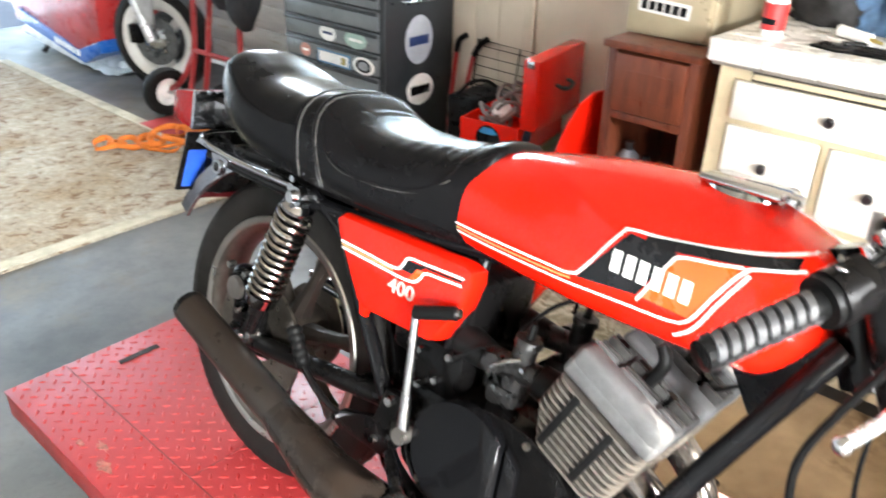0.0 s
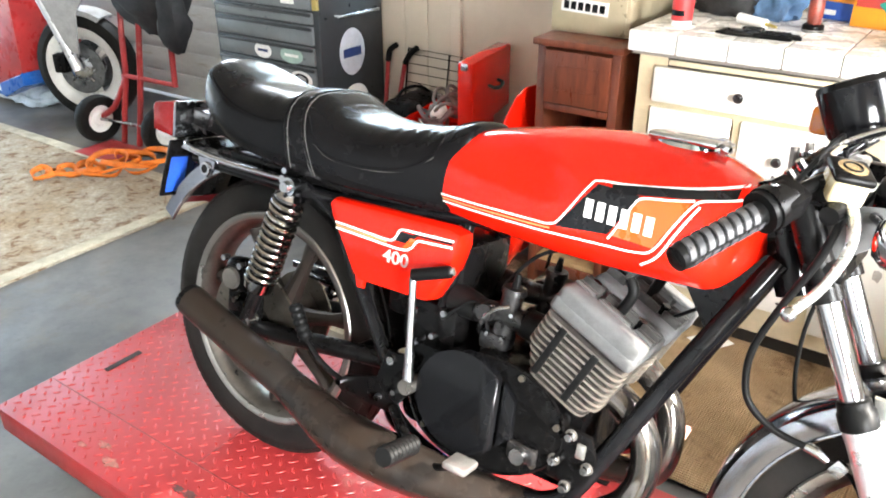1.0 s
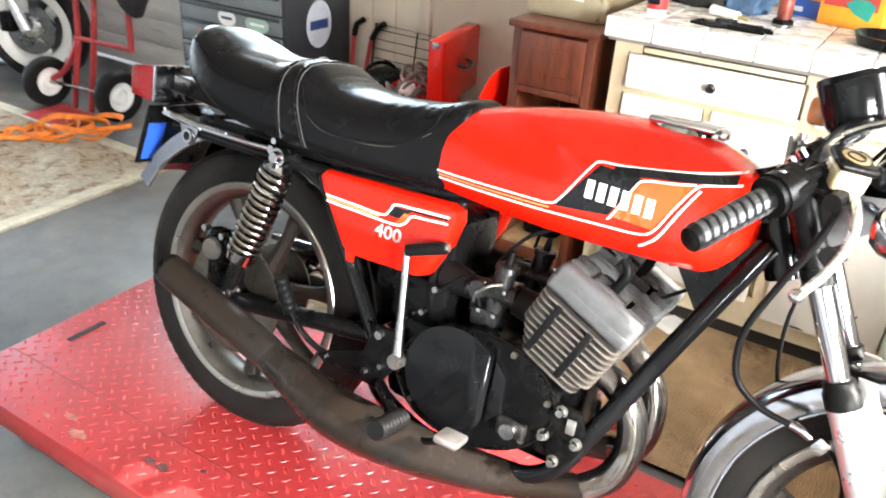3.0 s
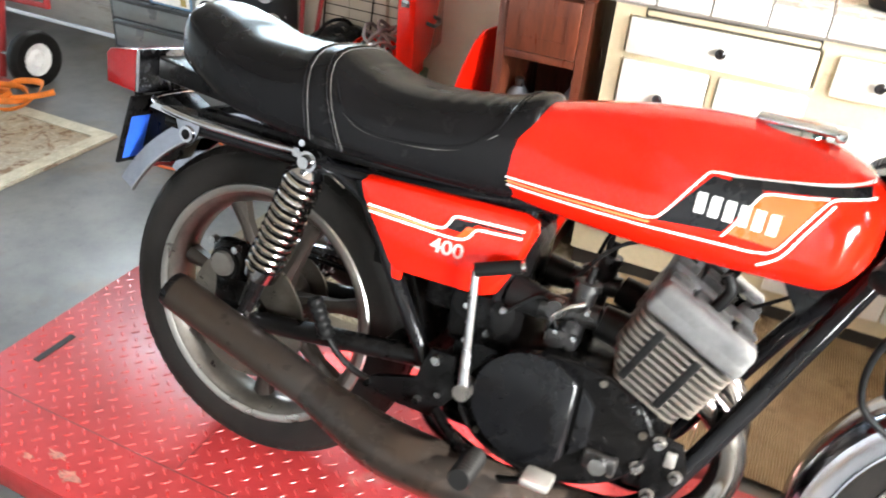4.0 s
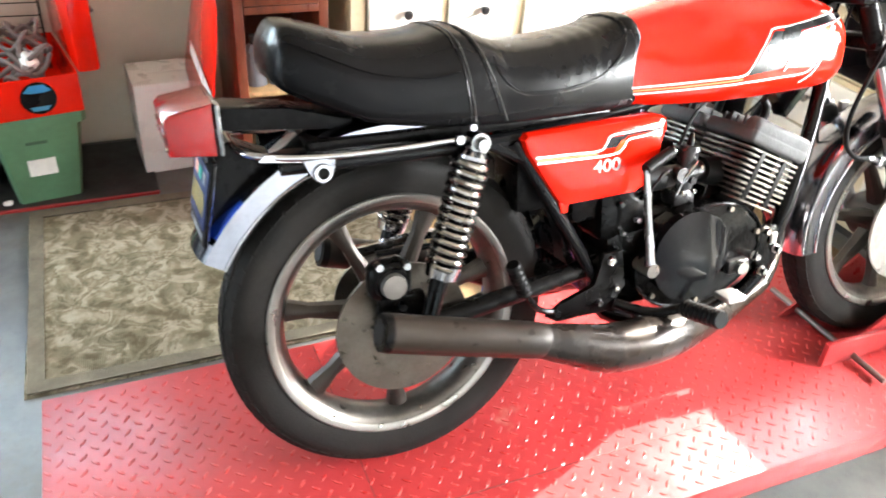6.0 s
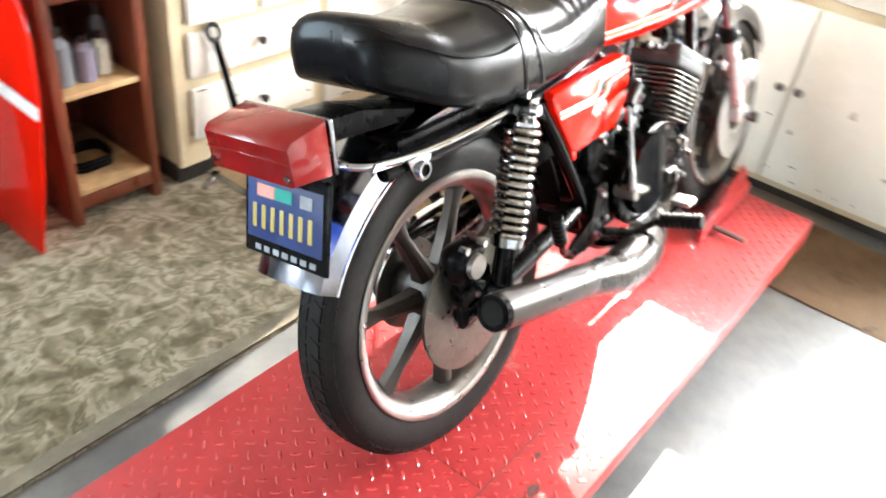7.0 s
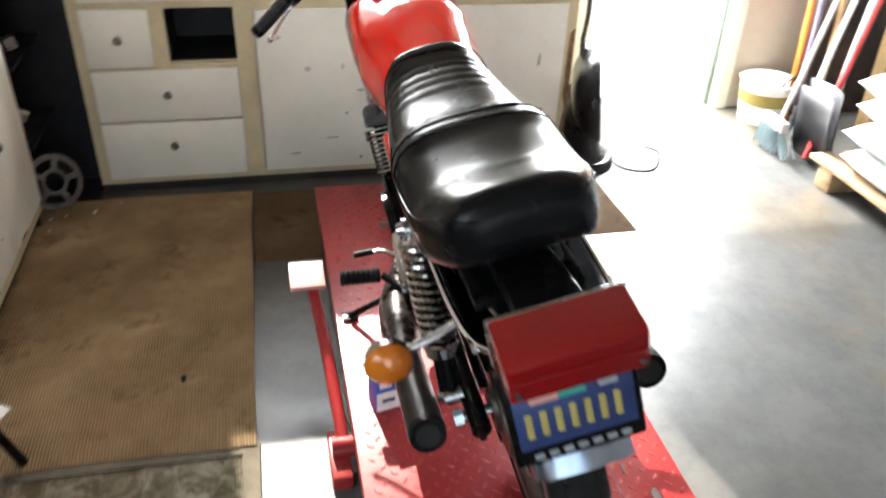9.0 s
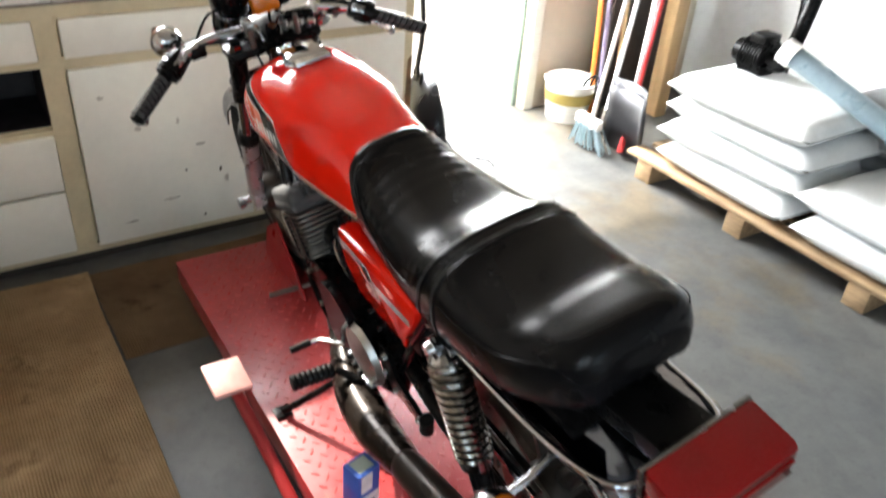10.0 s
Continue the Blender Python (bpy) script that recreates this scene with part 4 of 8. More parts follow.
# seat: lofted along the bike
SEAT = [(-0.198, 0.050, 0.798, 0.818), (-0.190, 0.082, 0.782, 0.852), (-0.166, 0.106, 0.766, 0.876), (-0.10, 0.130, 0.737, 0.861), (-0.04, 0.139, 0.715, 0.844), (0.05, 0.142, 0.701, 0.843), (0.095, 0.142, 0.697, 0.850), (0.130, 0.141, 0.694, 0.850), (0.17, 0.138, 0.691, 0.834), (0.22, 0.134, 0.689, 0.818), (0.28, 0.128, 0.688, 0.815), (0.34, 0.120, 0.686, 0.820), (0.40, 0.112, 0.685, 0.828), (0.44, 0.106, 0.685, 0.838), (0.470, 0.100, 0.690, 0.848), (0.485, 0.090, 0.715, 0.846), (0.492, 0.060, 0.76, 0.835)]
seat_line = smooth_path([(a, b, c) for a, b, c, d in SEAT], 10)
seat_tops = [v.x for v in smooth_path([(d, 0, 0) for a, b, c, d in SEAT], 10)]


def seat_ring(x, w, bot, top, grow=0.0):
    pts = []
    h = top - bot
    prof = [(0.0, 0.0), (0.55, 0.0), (0.90, 0.0), (0.965, 0.05), (0.99, 0.18), (1.0, 0.36), (0.995, 0.52), (0.955, 0.66), (0.88, 0.785), (0.75, 0.885), (0.57, 0.955), (0.33, 0.99), (0.0, 1.0)]
    for u, v in prof:
        pts.append(Vector((x, -(u * w + grow * (u > 0)), bot + v * h + grow * (v > 0.5))))
    ring = pts + [Vector((p.x, -p.y, p.z)) for p in reversed(pts[1:-1])]
    for p in ring:
        v = (p.z - bot) / h
        if v > 0.5:
            # pleats in the stretched cover, and a soft uneven padding
            for xi, dp, wd in ((0.312, 0.0008, 0.008), (0.345, 0.0016, 0.007), (0.372, 0.0014, 0.005), (0.401, 0.0022, 0.006), (0.421, 0.0014, 0.005), (0.172, 0.0022, 0.006), (0.190, 0.0014, 0.006), (0.112, 0.0012, 0.005)):
                bend = 0.018 * (p.y / 0.12) ** 2 * (1 if xi > 0.25 else -1)
                p.z -= dp * (0.4 + 0.6 * min(1, abs(p.y) / 0.05)) * math.exp(-((p.x - xi + bend) / wd) ** 2)
            p.z += 0.0007 * noise.noise(Vector((p.x * 9, p.y * 8, 2.2)))
    return ring


seat = part("seat", skin(B(), [seat_ring(v.x, v.y, v.z, t) for v, t in zip(seat_line, seat_tops)]), LEATHER, bike, "black stitched two-level vinyl seat", smooth=70)


def seat_at(x):
    for p, q, d, d2 in zip(seat_line, seat_line[1:], seat_tops, seat_tops[1:]):
        if p.x <= x <= q.x:
            t = (x - p.x) / max(q.x - p.x, 1e-6)
            return p.y + (q.y - p.y) * t, p.z + (q.z - p.z) * t, d + (d2 - d) * t
    return SEAT[-1][1:]


# seams and strap across the seat
def on_seat(x, u, v, grow=0.0015):
    w, bot, top = seat_at(x)
    return Vector((x, u * w + math.copysign(grow, u), bot + v * (top - bot) + (grow if v > 0.6 else 0)))


HALF = [(0.965, 0.05), (0.99, 0.18), (1.0, 0.36), (0.995, 0.52), (0.955, 0.66), (0.88, 0.785), (0.75, 0.885), (0.57, 0.955), (0.33, 0.99)]
CROSS = [(-u, v) for u, v in HALF] + [(0.001, 1.0)] + [(u, v) for u, v in reversed(HALF)]
for x, dx in ((0.094, 0.026), (0.124, 0.058)):
    part("seam", tube(B(), [on_seat(x + dx * (1 - v), u, v, 0.0004) for u, v in CROSS], 0.0016, 6, 1, curve=False), LEATHER, seat)
    part("stitching", tube(B(), [on_seat(x + 0.008 + dx * (1 - v), u, v, 0.0006) for u, v in CROSS], 0.0007, 5, 1, curve=False), THREAD, seat)
for s in (-1, 1):
    part("seam", tube(B(), [on_seat(x, s * u, v) for x, u, v in ((0.095, 0.99, 0.60), (0.04, 0.985, 0.58), (-0.05, 0.975, 0.62), (-0.12, 0.96, 0.66), (-0.165, 0.93, 0.72), (-0.185, 0.80, 0.80), (-0.190, 0.55, 0.86), (-0.1905, 0.25, 0.88), (-0.1905, 0.01, 0.885))], 0.0015, 6, 4), LEATHER, seat)
    part("seam", tube(B(), [on_seat(x, s * u, v) for x, u, v in ((0.16, 0.93, 0.78), (0.18, 0.985, 0.55), (0.22, 0.99, 0.42), (0.30, 0.99, 0.40), (0.38, 0.985, 0.48), (0.43, 0.96, 0.66), (0.447, 0.85, 0.86), (0.452, 0.5, 0.975), (0.454, 0.01, 1.0))], 0.0015, 6, 4), LEATHER, seat)
    part("stitching", tube(B(), [on_seat(x, s * u, v, 0.0006) for x, u, v in ((0.18, 0.985, 0.50), (0.22, 0.99, 0.38), (0.30, 0.99, 0.36), (0.38, 0.985, 0.43), (0.435, 0.96, 0.63))], 0.0009, 5, 4), THREAD, seat)
part("seat_pan", box(B(), -0.15, 0.43, -0.085, 0.085, 0.665, 0.688, 0.008), BLACK_DULL, bike)
part("strap_button", cyl(B(), (0.118, -0.140, 0.695), (0.118, -0.146, 0.695), 0.006, n=12), CHROME, seat)


# tank stripes, laid on the tank's side
def ribbon(bm, pts, w, s, lift_, on):
    line = smooth_path([(a, 0, b) for a, b in pts], 8)
    prev = None
    for i, p in enumerate(line):
        d = (line[min(i + 1, len(line) - 1)] - line[max(i - 1, 0)]).normalized()
        n = Vector((-d.z, 0, d.x)) * w / 2
        pair = [bm.verts.new((q.x, s * (on(q.x, q.z) + lift_), q.z)) for q in (p - n, p + n)]
        if prev:
            bm.faces.new((prev[0], pair[0], pair[1], prev[1]))
        prev = pair
    return bm


def patch(bm, quad, s, lift_, on, n=10):
    a, b, c, d = [Vector(p) for p in quad]
    g = []
    for i in range(n + 1):
        u = i / n
        row = []
        for j in range(n + 1):
            v = j / n
            p = (a * (1 - u) + b * u) * (1 - v) + (d * (1 - u) + c * u) * v
            row.append(bm.verts.new((p.x, s * (on(p.x, p.y) + lift_), p.y)))
        g.append(row)
    for i in range(n):
        for j in range(n):
            bm.faces.new((g[i][j], g[i + 1][j], g[i + 1][j + 1], g[i][j + 1]))
    return bm


for s in (-1, 1):
    on = tank_side
    part("black_flash", patch(B(), [(0.698, 0.7265), (0.787, 0.735), (0.825, 0.803), (0.757, 0.807)], s, 0.0010, on), BLACK_DECAL, tank, "black flash")
    part("orange_flash", patch(B(), [(0.789, 0.7355), (0.858, 0.732), (0.900, 0.809), (0.827, 0.802)], s, 0.0011, on), ORANGE_DECAL, tank, "orange flash")
    part("black_stripe", ribbon(B(), [(0.780, 0.8045), (0.83, 0.8115), (0.90, 0.821), (0.952, 0.8295)], 0.013, s, 0.0020, on), BLACK_DECAL, tank)
    part("white_stripe", ribbon(B(), [(0.452, 0.7215), (0.55, 0.7235), (0.65, 0.7265), (0.688, 0.7285), (0.706, 0.741), (0.744, 0.801), (0.757, 0.8115), (0.80, 0.8145), (0.88, 0.8255), (0.962, 0.8415)], 0.0032, s, 0.0014, on), WHITE_DECAL, tank)
    part("white_stripe", ribbon(B(), [(0.455, 0.7095), (0.55, 0.710), (0.68, 0.7135), (0.78, 0.717), (0.835, 0.7195), (0.860, 0.730), (0.882, 0.770), (0.903, 0.806), (0.918, 0.8155), (0.960, 0.823)], 0.0032, s, 0.0014, on), WHITE_DECAL, tank)
    part("white_stripe", ribbon(B(), [(0.788, 0.729), (0.796, 0.742), (0.818, 0.788), (0.830, 0.8005), (0.87, 0.8065), (0.903, 0.8125)], 0.0032, s, 0.0016, on), WHITE_DECAL, tank)
    part("gold_stripe", ribbon(B(), [(0.453, 0.7155), (0.55, 0.7165), (0.65, 0.7195), (0.690, 0.7215)], 0.0028, s, 0.0012, on), PLATE_YELLOW, tank)
    part("white_pinstripe", ribbon(B(), [(0.842, 0.700), (0.868, 0.722), (0.890, 0.765), (0.912, 0.806)], 0.0036, s, 0.0010, on), WHITE_DECAL, tank)
    for i in range(6):
        x = 0.743 + i * 0.0195
        z = 0.753 - i * 0.001
        part("badge_bar", patch(B(), [(x + 0.001, z), (x + 0.014, z), (x + 0.014, z + 0.029), (x + 0.001, z + 0.029)], s, 0.0022, on, 3), WHITE_DECAL, tank)
    # side cover with its own flash
    rim = [(0.222, 0.655), (0.232, 0.665), (0.505, 0.672), (0.527, 0.665), (0.531, 0.645), (0.512, 0.590), (0.488, 0.536), (0.465, 0.524), (0.312, 0.520), (0.295, 0.532), (0.232, 0.628)]
    cov = part("side_panel", slab(B(), rim, s * 0.080, s * 0.128, bevel=0.013), RED, bike, "red side panel with a stripe flash and number")
    bm = B()
    slab(bm, [(0.300, 0.530), (0.322, 0.530), (0.320, 0.506), (0.306, 0.506)], s * 0.11, s * 0.122, bevel=0.003)
    part("mounting_tab", bm, RED, cov)
    flat = lambda x, z: 0.1281
    part("white_stripe", ribbon(B(), [(0.246, 0.622), (0.31, 0.6205), (0.376, 0.619), (0.392, 0.630), (0.402, 0.6445), (0.44, 0.6475), (0.516, 0.6515)], 0.004, s, 0.0010, flat), WHITE_DECAL, cov)
    part("white_stripe", ribbon(B(), [(0.249, 0.611), (0.32, 0.6095), (0.404, 0.6085), (0.428, 0.617), (0.440, 0.6325), (0.47, 0.636), (0.514, 0.6395)], 0.004, s, 0.0010, flat), WHITE_DECAL, cov)
    part("black_flash", patch(B(), [(0.386, 0.6215), (0.420, 0.6215), (0.440, 0.6425), (0.402, 0.6415)], s, 0.0008, flat, 2), BLACK_DECAL, cov)
    part("black_stripe", ribbon(B(), [(0.43, 0.6425), (0.47, 0.6435), (0.514, 0.6465)], 0.004, s, 0.0008, flat), BLACK_DECAL, cov)
    part("orange_flash", patch(B(), [(0.408, 0.612), (0.424, 0.616), (0.438, 0.634), (0.424, 0.634)], s, 0.0013, flat, 2), ORANGE_DECAL, cov)
    part("gold_stripe", ribbon(B(), [(0.248, 0.6165), (0.31, 0.615), (0.372, 0.6138)], 0.0028, s, 0.0008, flat), PLATE_YELLOW, cov)
    turn = pose(0.396, s * 0.1288, 0.588, 90, 0, 0) if s < 0 else pose(0.396, s * 0.1288, 0.588, 90, 0, 180)
    letters("number", "400", 0.034, 0.0004, turn @ Matrix.Diagonal((1.15, 1, 1, 1)), paint("faded_white_print", (0.72, 0.50, 0.45), 0.4, var=0.1, scale=60), cov)


# mudguards
def guard(c, r, half, a0, a1, label, lip=0.030):
    outer = [(-half, r - lip), (-half * 0.97, r - 0.010), (-half * 0.7, r), (0, r + 0.004), (half * 0.7, r), (half * 0.97, r - 0.010), (half, r - lip)]
    prof = outer + [(h * 0.96, q - 0.003) for h, q in reversed(outer)]
    mg = part("mudguard", lathe(B(), prof, c, n=44, a0=radians(a0), a1=radians(a1)), GUARD_CHROME, bike, label)
    for k in (-1, 1):
        part("rolled_edge", tube(B(), [c + Vector(((r - lip) * math.cos(t), k * half, (r - lip) * math.sin(t))) for t in [radians(a0 + (a1 - a0) * i / 40) for i in range(41)]], 0.0032, 8, curve=False), CHROME, mg)
    return mg


guard(Vector((-0.002, 0, 0.32)), 0.389, 0.074, 60, 151, "chrome rear mudguard", 0.046)
fg = guard(FW, 0.318, 0.054, 28, 186, "chrome front mudguard with blue reflections", 0.047)
for s in (-1, 1):
    part("mudguard_stay", tube(B(), [(1.195, s * 0.072, 0.49), (1.20, s * 0.068, 0.53), (1.205, s * 0.056, 0.575)], 0.006, 8), CHROME, fg)

# grab rail
bm = B()
tube(bm, [(0.115, -0.118, 0.672), (0.0, -0.118, 0.669), (-0.12, -0.114, 0.669), (-0.205, -0.105, 0.675), (-0.248, -0.085, 0.681), (-0.260, -0.04, 0.684), (-0.260, 0.04, 0.684), (-0.248, 0.085, 0.681), (-0.205, 0.105, 0.675), (-0.12, 0.114, 0.669), (0.0, 0.118, 0.669), (0.115, 0.118, 0.672)], 0.0065, 10)
rail = part("grab_rail", bm, CHROME, bike, "bent chrome grab rail")
for s in (-1, 1):
    part("rail_strip", slab(B(), [(0.07, 0.662), (-0.10, 0.655), (-0.235, 0.672), (-0.225, 0.682), (-0.10, 0.667), (0.07, 0.674)], s * 0.104, s * 0.110), CHROME, rail)
    part("rail_bolt", cyl(B(), (0.10, s * 0.118, 0.673), (0.10, s * 0.132, 0.673), 0.009, n=6), STEEL, rail)
for s in (-1, 1):
    part("rail_gusset", slab(B(), [(-0.235, s * 0.098), (0.015, s * 0.111), (-0.06, s * 0.090), (-0.13, s * 0.072), (-0.19, s * 0.062)], 0.6735, 0.6765, "xy"), GUARD_CHROME, rail)
bm = B()
slab(bm, [(-0.168, 0.668), (-0.112, 0.668), (-0.116, 0.650), (-0.124, 0.632), (-0.137, 0.625), (-0.150, 0.632), (-0.160, 0.650)], -0.119, -0.113, bevel=0.0015)
sb = part("signal_bracket", bm, GUARD_CHROME, rail, "empty chrome signal bracket with a hole")
part("bracket_boss", lathe(B(), [(-0.126, 0.0095), (-0.126, 0.0145), (-0.1185, 0.0155), (-0.1185, 0.0095)], (-0.137, 0, 0.645), n=24), CHROME, sb)
# plate is not pierced: a black disc paints the hole's shade
part("bracket_hole", cyl(B(), (-0.137, -0.1188, 0.645), (-0.137, -0.1215, 0.645), 0.0095, n=18), BLACK_DULL, sb)

# tail lamp and plate
bm = B()
slab(bm, [(-0.362, 0.690), (-0.366, 0.745), (-0.357, 0.755), (-0.290, 0.766), (-0.290, 0.683)], -0.091, 0.091, bevel=0.006)
lamp = part("tail_light", bm, TAIL_RED, bike, "big square red tail light lens")
part("lamp_back", box(B(), -0.2895, -0.280, -0.094, 0.094, 0.683, 0.766, 0.005), paint("dull_chromed_plate", (0.26, 0.26, 0.27), 0.22, 1.0, 0.15, 20), lamp, "chrome backing plate")
part("lens_ridge", box(B(), -0.3672, -0.3638, -0.086, 0.086, 0.722, 0.725, 0.001), TAIL_RED, lamp)
for y in (-0.080, 0.080):
    part("lens_screw", cyl(B(), (-0.3615, y, 0.703), (-0.3662, y, 0.703), 0.005, n=10), STEEL, lamp)
bm = B()
slab(bm, [(-0.279, 0.712), (-0.279, 0.752), (-0.17, 0.738), (-0.06, 0.712), (-0.06, 0.692)], -0.045, 0.045, bevel=0.004)
slab(bm, [(-0.300, 0.67), (-0.265, 0.69), (-0.20, 0.66), (-0.25, 0.55), (-0.325, 0.53)], -0.035, 0.035, bevel=0.004)
part("lamp_bracket", bm, BLACK_DULL, bike)
PM = pose(-0.314, 0, 0.606, 0, 13, 0)
bm = B()
box(bm, -0.004, 0.004, -0.093, 0.093, -0.071, 0.071, 0.008, PM)
np_ = part("plate_frame", bm, BLACK_DULL, bike, "black plastic number plate frame")
part("number_plate", box(B(), -0.0065, -0.0042, -0.083, 0.083, -0.044, 0.053, 0.001, PM), PLATE_BLUE, np_, "faded blue number plate")
part("plate_back", box(B(), 0.0042, 0.0055, -0.083, 0.083, -0.060, 0.030, 0.001, PM), paint("bright_blue_plate_back", (0.015, 0.075, 0.42), 0.4, var=0.15, scale=30), np_, "bright blue back of the number plate")
for y0, y1, m_ in ((0.020, 0.060, PINKISH), (-0.018, 0.019, TEAL), (-0.062, -0.036, PLATE_GREY)):
    part("sticker", box(B(), -0.0078, -0.0066, y0, y1, 0.024, 0.043, 0, PM), m_, np_)
for i in range(7):
    y = 0.070 - i * 0.0206
    part("plate_bar", box(B(), -0.0076, -0.0066, y - 0.0095, y, -0.027, 0.011, 0.002, PM), PLATE_YELLOW, np_)
for i in range(7):
    y = 0.066 - i * 0.0205
    part("frame_bar", box(B(), -0.0050, -0.0041, y - 0.013, y, -0.0635, -0.0545, 0, PM), PLATE_GREY, np_)
for i in range(6):
    y = 0.042 - i * 0.015
    part("frame_bar", box(B(), -0.0050, -0.0041, y - 0.008, y, 0.0585, 0.0655, 0, PM), PLATE_GREY, np_)


def signal(c, way, root, lens=AMBER, r=0.037):
    c, way = Vector(c), Vector(way).normalized()
    q = Vector((1, 0, 0)).rotation_difference(way).to_matrix().to_4x4()
    m = Matrix.Translation(c) @ q
    bm = lathe(B(), [(-0.030, 0.004), (-0.028, r * 0.55), (-0.015, r * 0.9), (0.0, r), (0.004, r), (0.004, 0.004)], axis="x", n=28)
    bmesh.ops.transform(bm, matrix=m, verts=bm.verts)
    cup = part("turn_signal", bm, CHROME, bike, "chrome turn signal with an amber lens")
    bm = lathe(B(), [(0.0045, 0.002), (0.0045, r * 0.97), (0.012, r * 0.93), (0.022, r * 0.6), (0.026, 0.002)], axis="x", n=28)
    bmesh.ops.transform(bm, matrix=m, verts=bm.verts)
    part("lens", bm, lens, cup, "amber lens")
    part("stem", tube(B(), [root, (Vector(root) + c) / 2, c - way * 0.012], 0.007, 10), CHROME, cup)


signal((-0.150, 0.225, 0.628), (-1, 0, 0), (-0.135, 0.11, 0.650))
signal((1.165, -0.172, 0.826), (1, 0, 0.05), (1.12, -0.08, 0.84))
signal((1.165, 0.208, 0.876), (1, 0, 0.05), (1.12, 0.09, 0.85))

# fork
FD = Vector((0.447, 0, -0.8945)).normalized()
fork = part("fork", box(B(), 1.054, 1.114, -0.112, 0.112, 0.741, 0.772, 0.012), BLACK_DULL, bike, "front fork with bright tubes and black clamps")
part("top_clamp", box(B(), 1.000, 1.085, -0.112, 0.112, 0.838, 0.862, 0.010), BLACK_DULL, fork)
for s in (-1, 1):
    a = Vector((1.028, s * 0.092, 0.853))
    part("fork_tube", cyl(B(), a, a + FD * 0.36, 0.0172, n=20), CHROME, fork, "polished fork tube")
    low = a + FD * 0.315
    bm = B()
    tube(bm, [low, low + FD * 0.03, low + FD * 0.05, low + FD * 0.25, low + FD * 0.285], [0.0235, 0.0245, 0.0235, 0.0225, 0.019], 20, 3)
    box(bm, 1.265, 1.335, s * 0.092 - 0.018, s * 0.092 + 0.018, 0.288, 0.33, 0.008)
    part("fork_leg", bm, FORK_ALLOY, fork, "pale alloy fork leg")
    part("dust_seal", tube(B(), [low - FD * 0.022, low - FD * 0.019, low - FD * 0.008, low - FD * 0.004, low + FD * 0.018, low + FD * 0.020], [0.020, 0.0228, 0.0232, 0.0262, 0.0262, 0.0245], 24, 1, curve=False), BLACK_RUBBER, fork)
    part("upper_shroud", cyl(B(), a + FD * 0.012, a + FD * 0.130, 0.0215, n=20), BLACK_DULL, fork, "black fork shroud")
    part("guard_bracket", slab(B(), [(1.183, 0.595), (1.208, 0.594), (1.225, 0.550), (1.244, 0.549), (1.256, 0.515), (1.270, 0.510), (1.292, 0.466), (1.292, 0.43), (1.235, 0.43), (1.191, 0.548)], s * 0.060, s * 0.074, bevel=0.003), ALLOY, fork, "cast alloy mudguard bracket")
    part("clamp_ring", cyl(B(), a + FD * 0.128, a + FD * 0.155, 0.0235, n=20), BLACK_DULL, fork)
    part("lamp_ear", slab(B(), [(1.05, 0.775), (1.075, 0.845), (1.16, 0.855), (1.165, 0.825), (1.09, 0.765)], s * 0.086, s * 0.091), HEAD_ALLOY, fork)
part("front_caliper", box(B(), 1.270, 1.340, -0.124, -0.090, 0.395, 0.462, 0.012), FORK_ALLOY, fork, "pale alloy brake caliper")

hl = part("headlight", lathe(B(), [(-0.075, 0.003), (-0.070, 0.035), (-0.045, 0.066), (-0.010, 0.080), (0.020, 0.083), (0.020, 0.003)], (1.185, 0, 0.850), "x", 36), BLACK_ENAMEL, bike, "black round headlight shell")
part("headlight_rim", lathe(B(), [(0.0205, 0.070), (0.0205, 0.086), (0.034, 0.084), (0.034, 0.070)], (1.185, 0, 0.850), "x", 36), CHROME, hl)
part("headlight_glass", lathe(B(), [(0.021, 0.002), (0.021, 0.0695), (0.034, 0.055), (0.041, 0.002)], (1.185, 0, 0.850), "x", 36), CLEAR, hl)

GA = Vector((-0.42, 0, 0.907))
for s in (-1, 1):
    c = Vector((1.072, -0.052 if s < 0 else 0.060, 0.962))
    g_ = part("gauge", tube(B(), [c - GA * 0.036, c - GA * 0.033, c - GA * 0.020, c + GA * 0.034, c + GA * 0.038], [0.020, 0.038, 0.0455, 0.0475, 0.0475], 36, 1, curve=False), BLACK_ENAMEL, bike, "black drum-shaped gauge")
    part("gauge_rim", tube(B(), [c + GA * 0.0381, c + GA * 0.046], [0.0485, 0.046], 36, 1, curve=False), BLACK_DULL, g_)
    part("gauge_glass", cyl(B(), c + GA * 0.044, c + GA * 0.0475, 0.041, n=32), paint("dark_gauge_face", (0.02, 0.02, 0.022), 0.08, coat=0.6), g_)
    bm = B()
    tube(bm, [c - GA * 0.036, (1.05, s * 0.03, 0.89), (1.03, s * 0.02, 0.86)], 0.008, 10)
    part("gauge_mount", bm, STEEL, g_)
part("warning_lamp", box(B(), 1.008, 1.040, -0.032, 0.032, 0.925, 0.965, 0.008), AMBER, bike, "orange plastic warning lamp block")

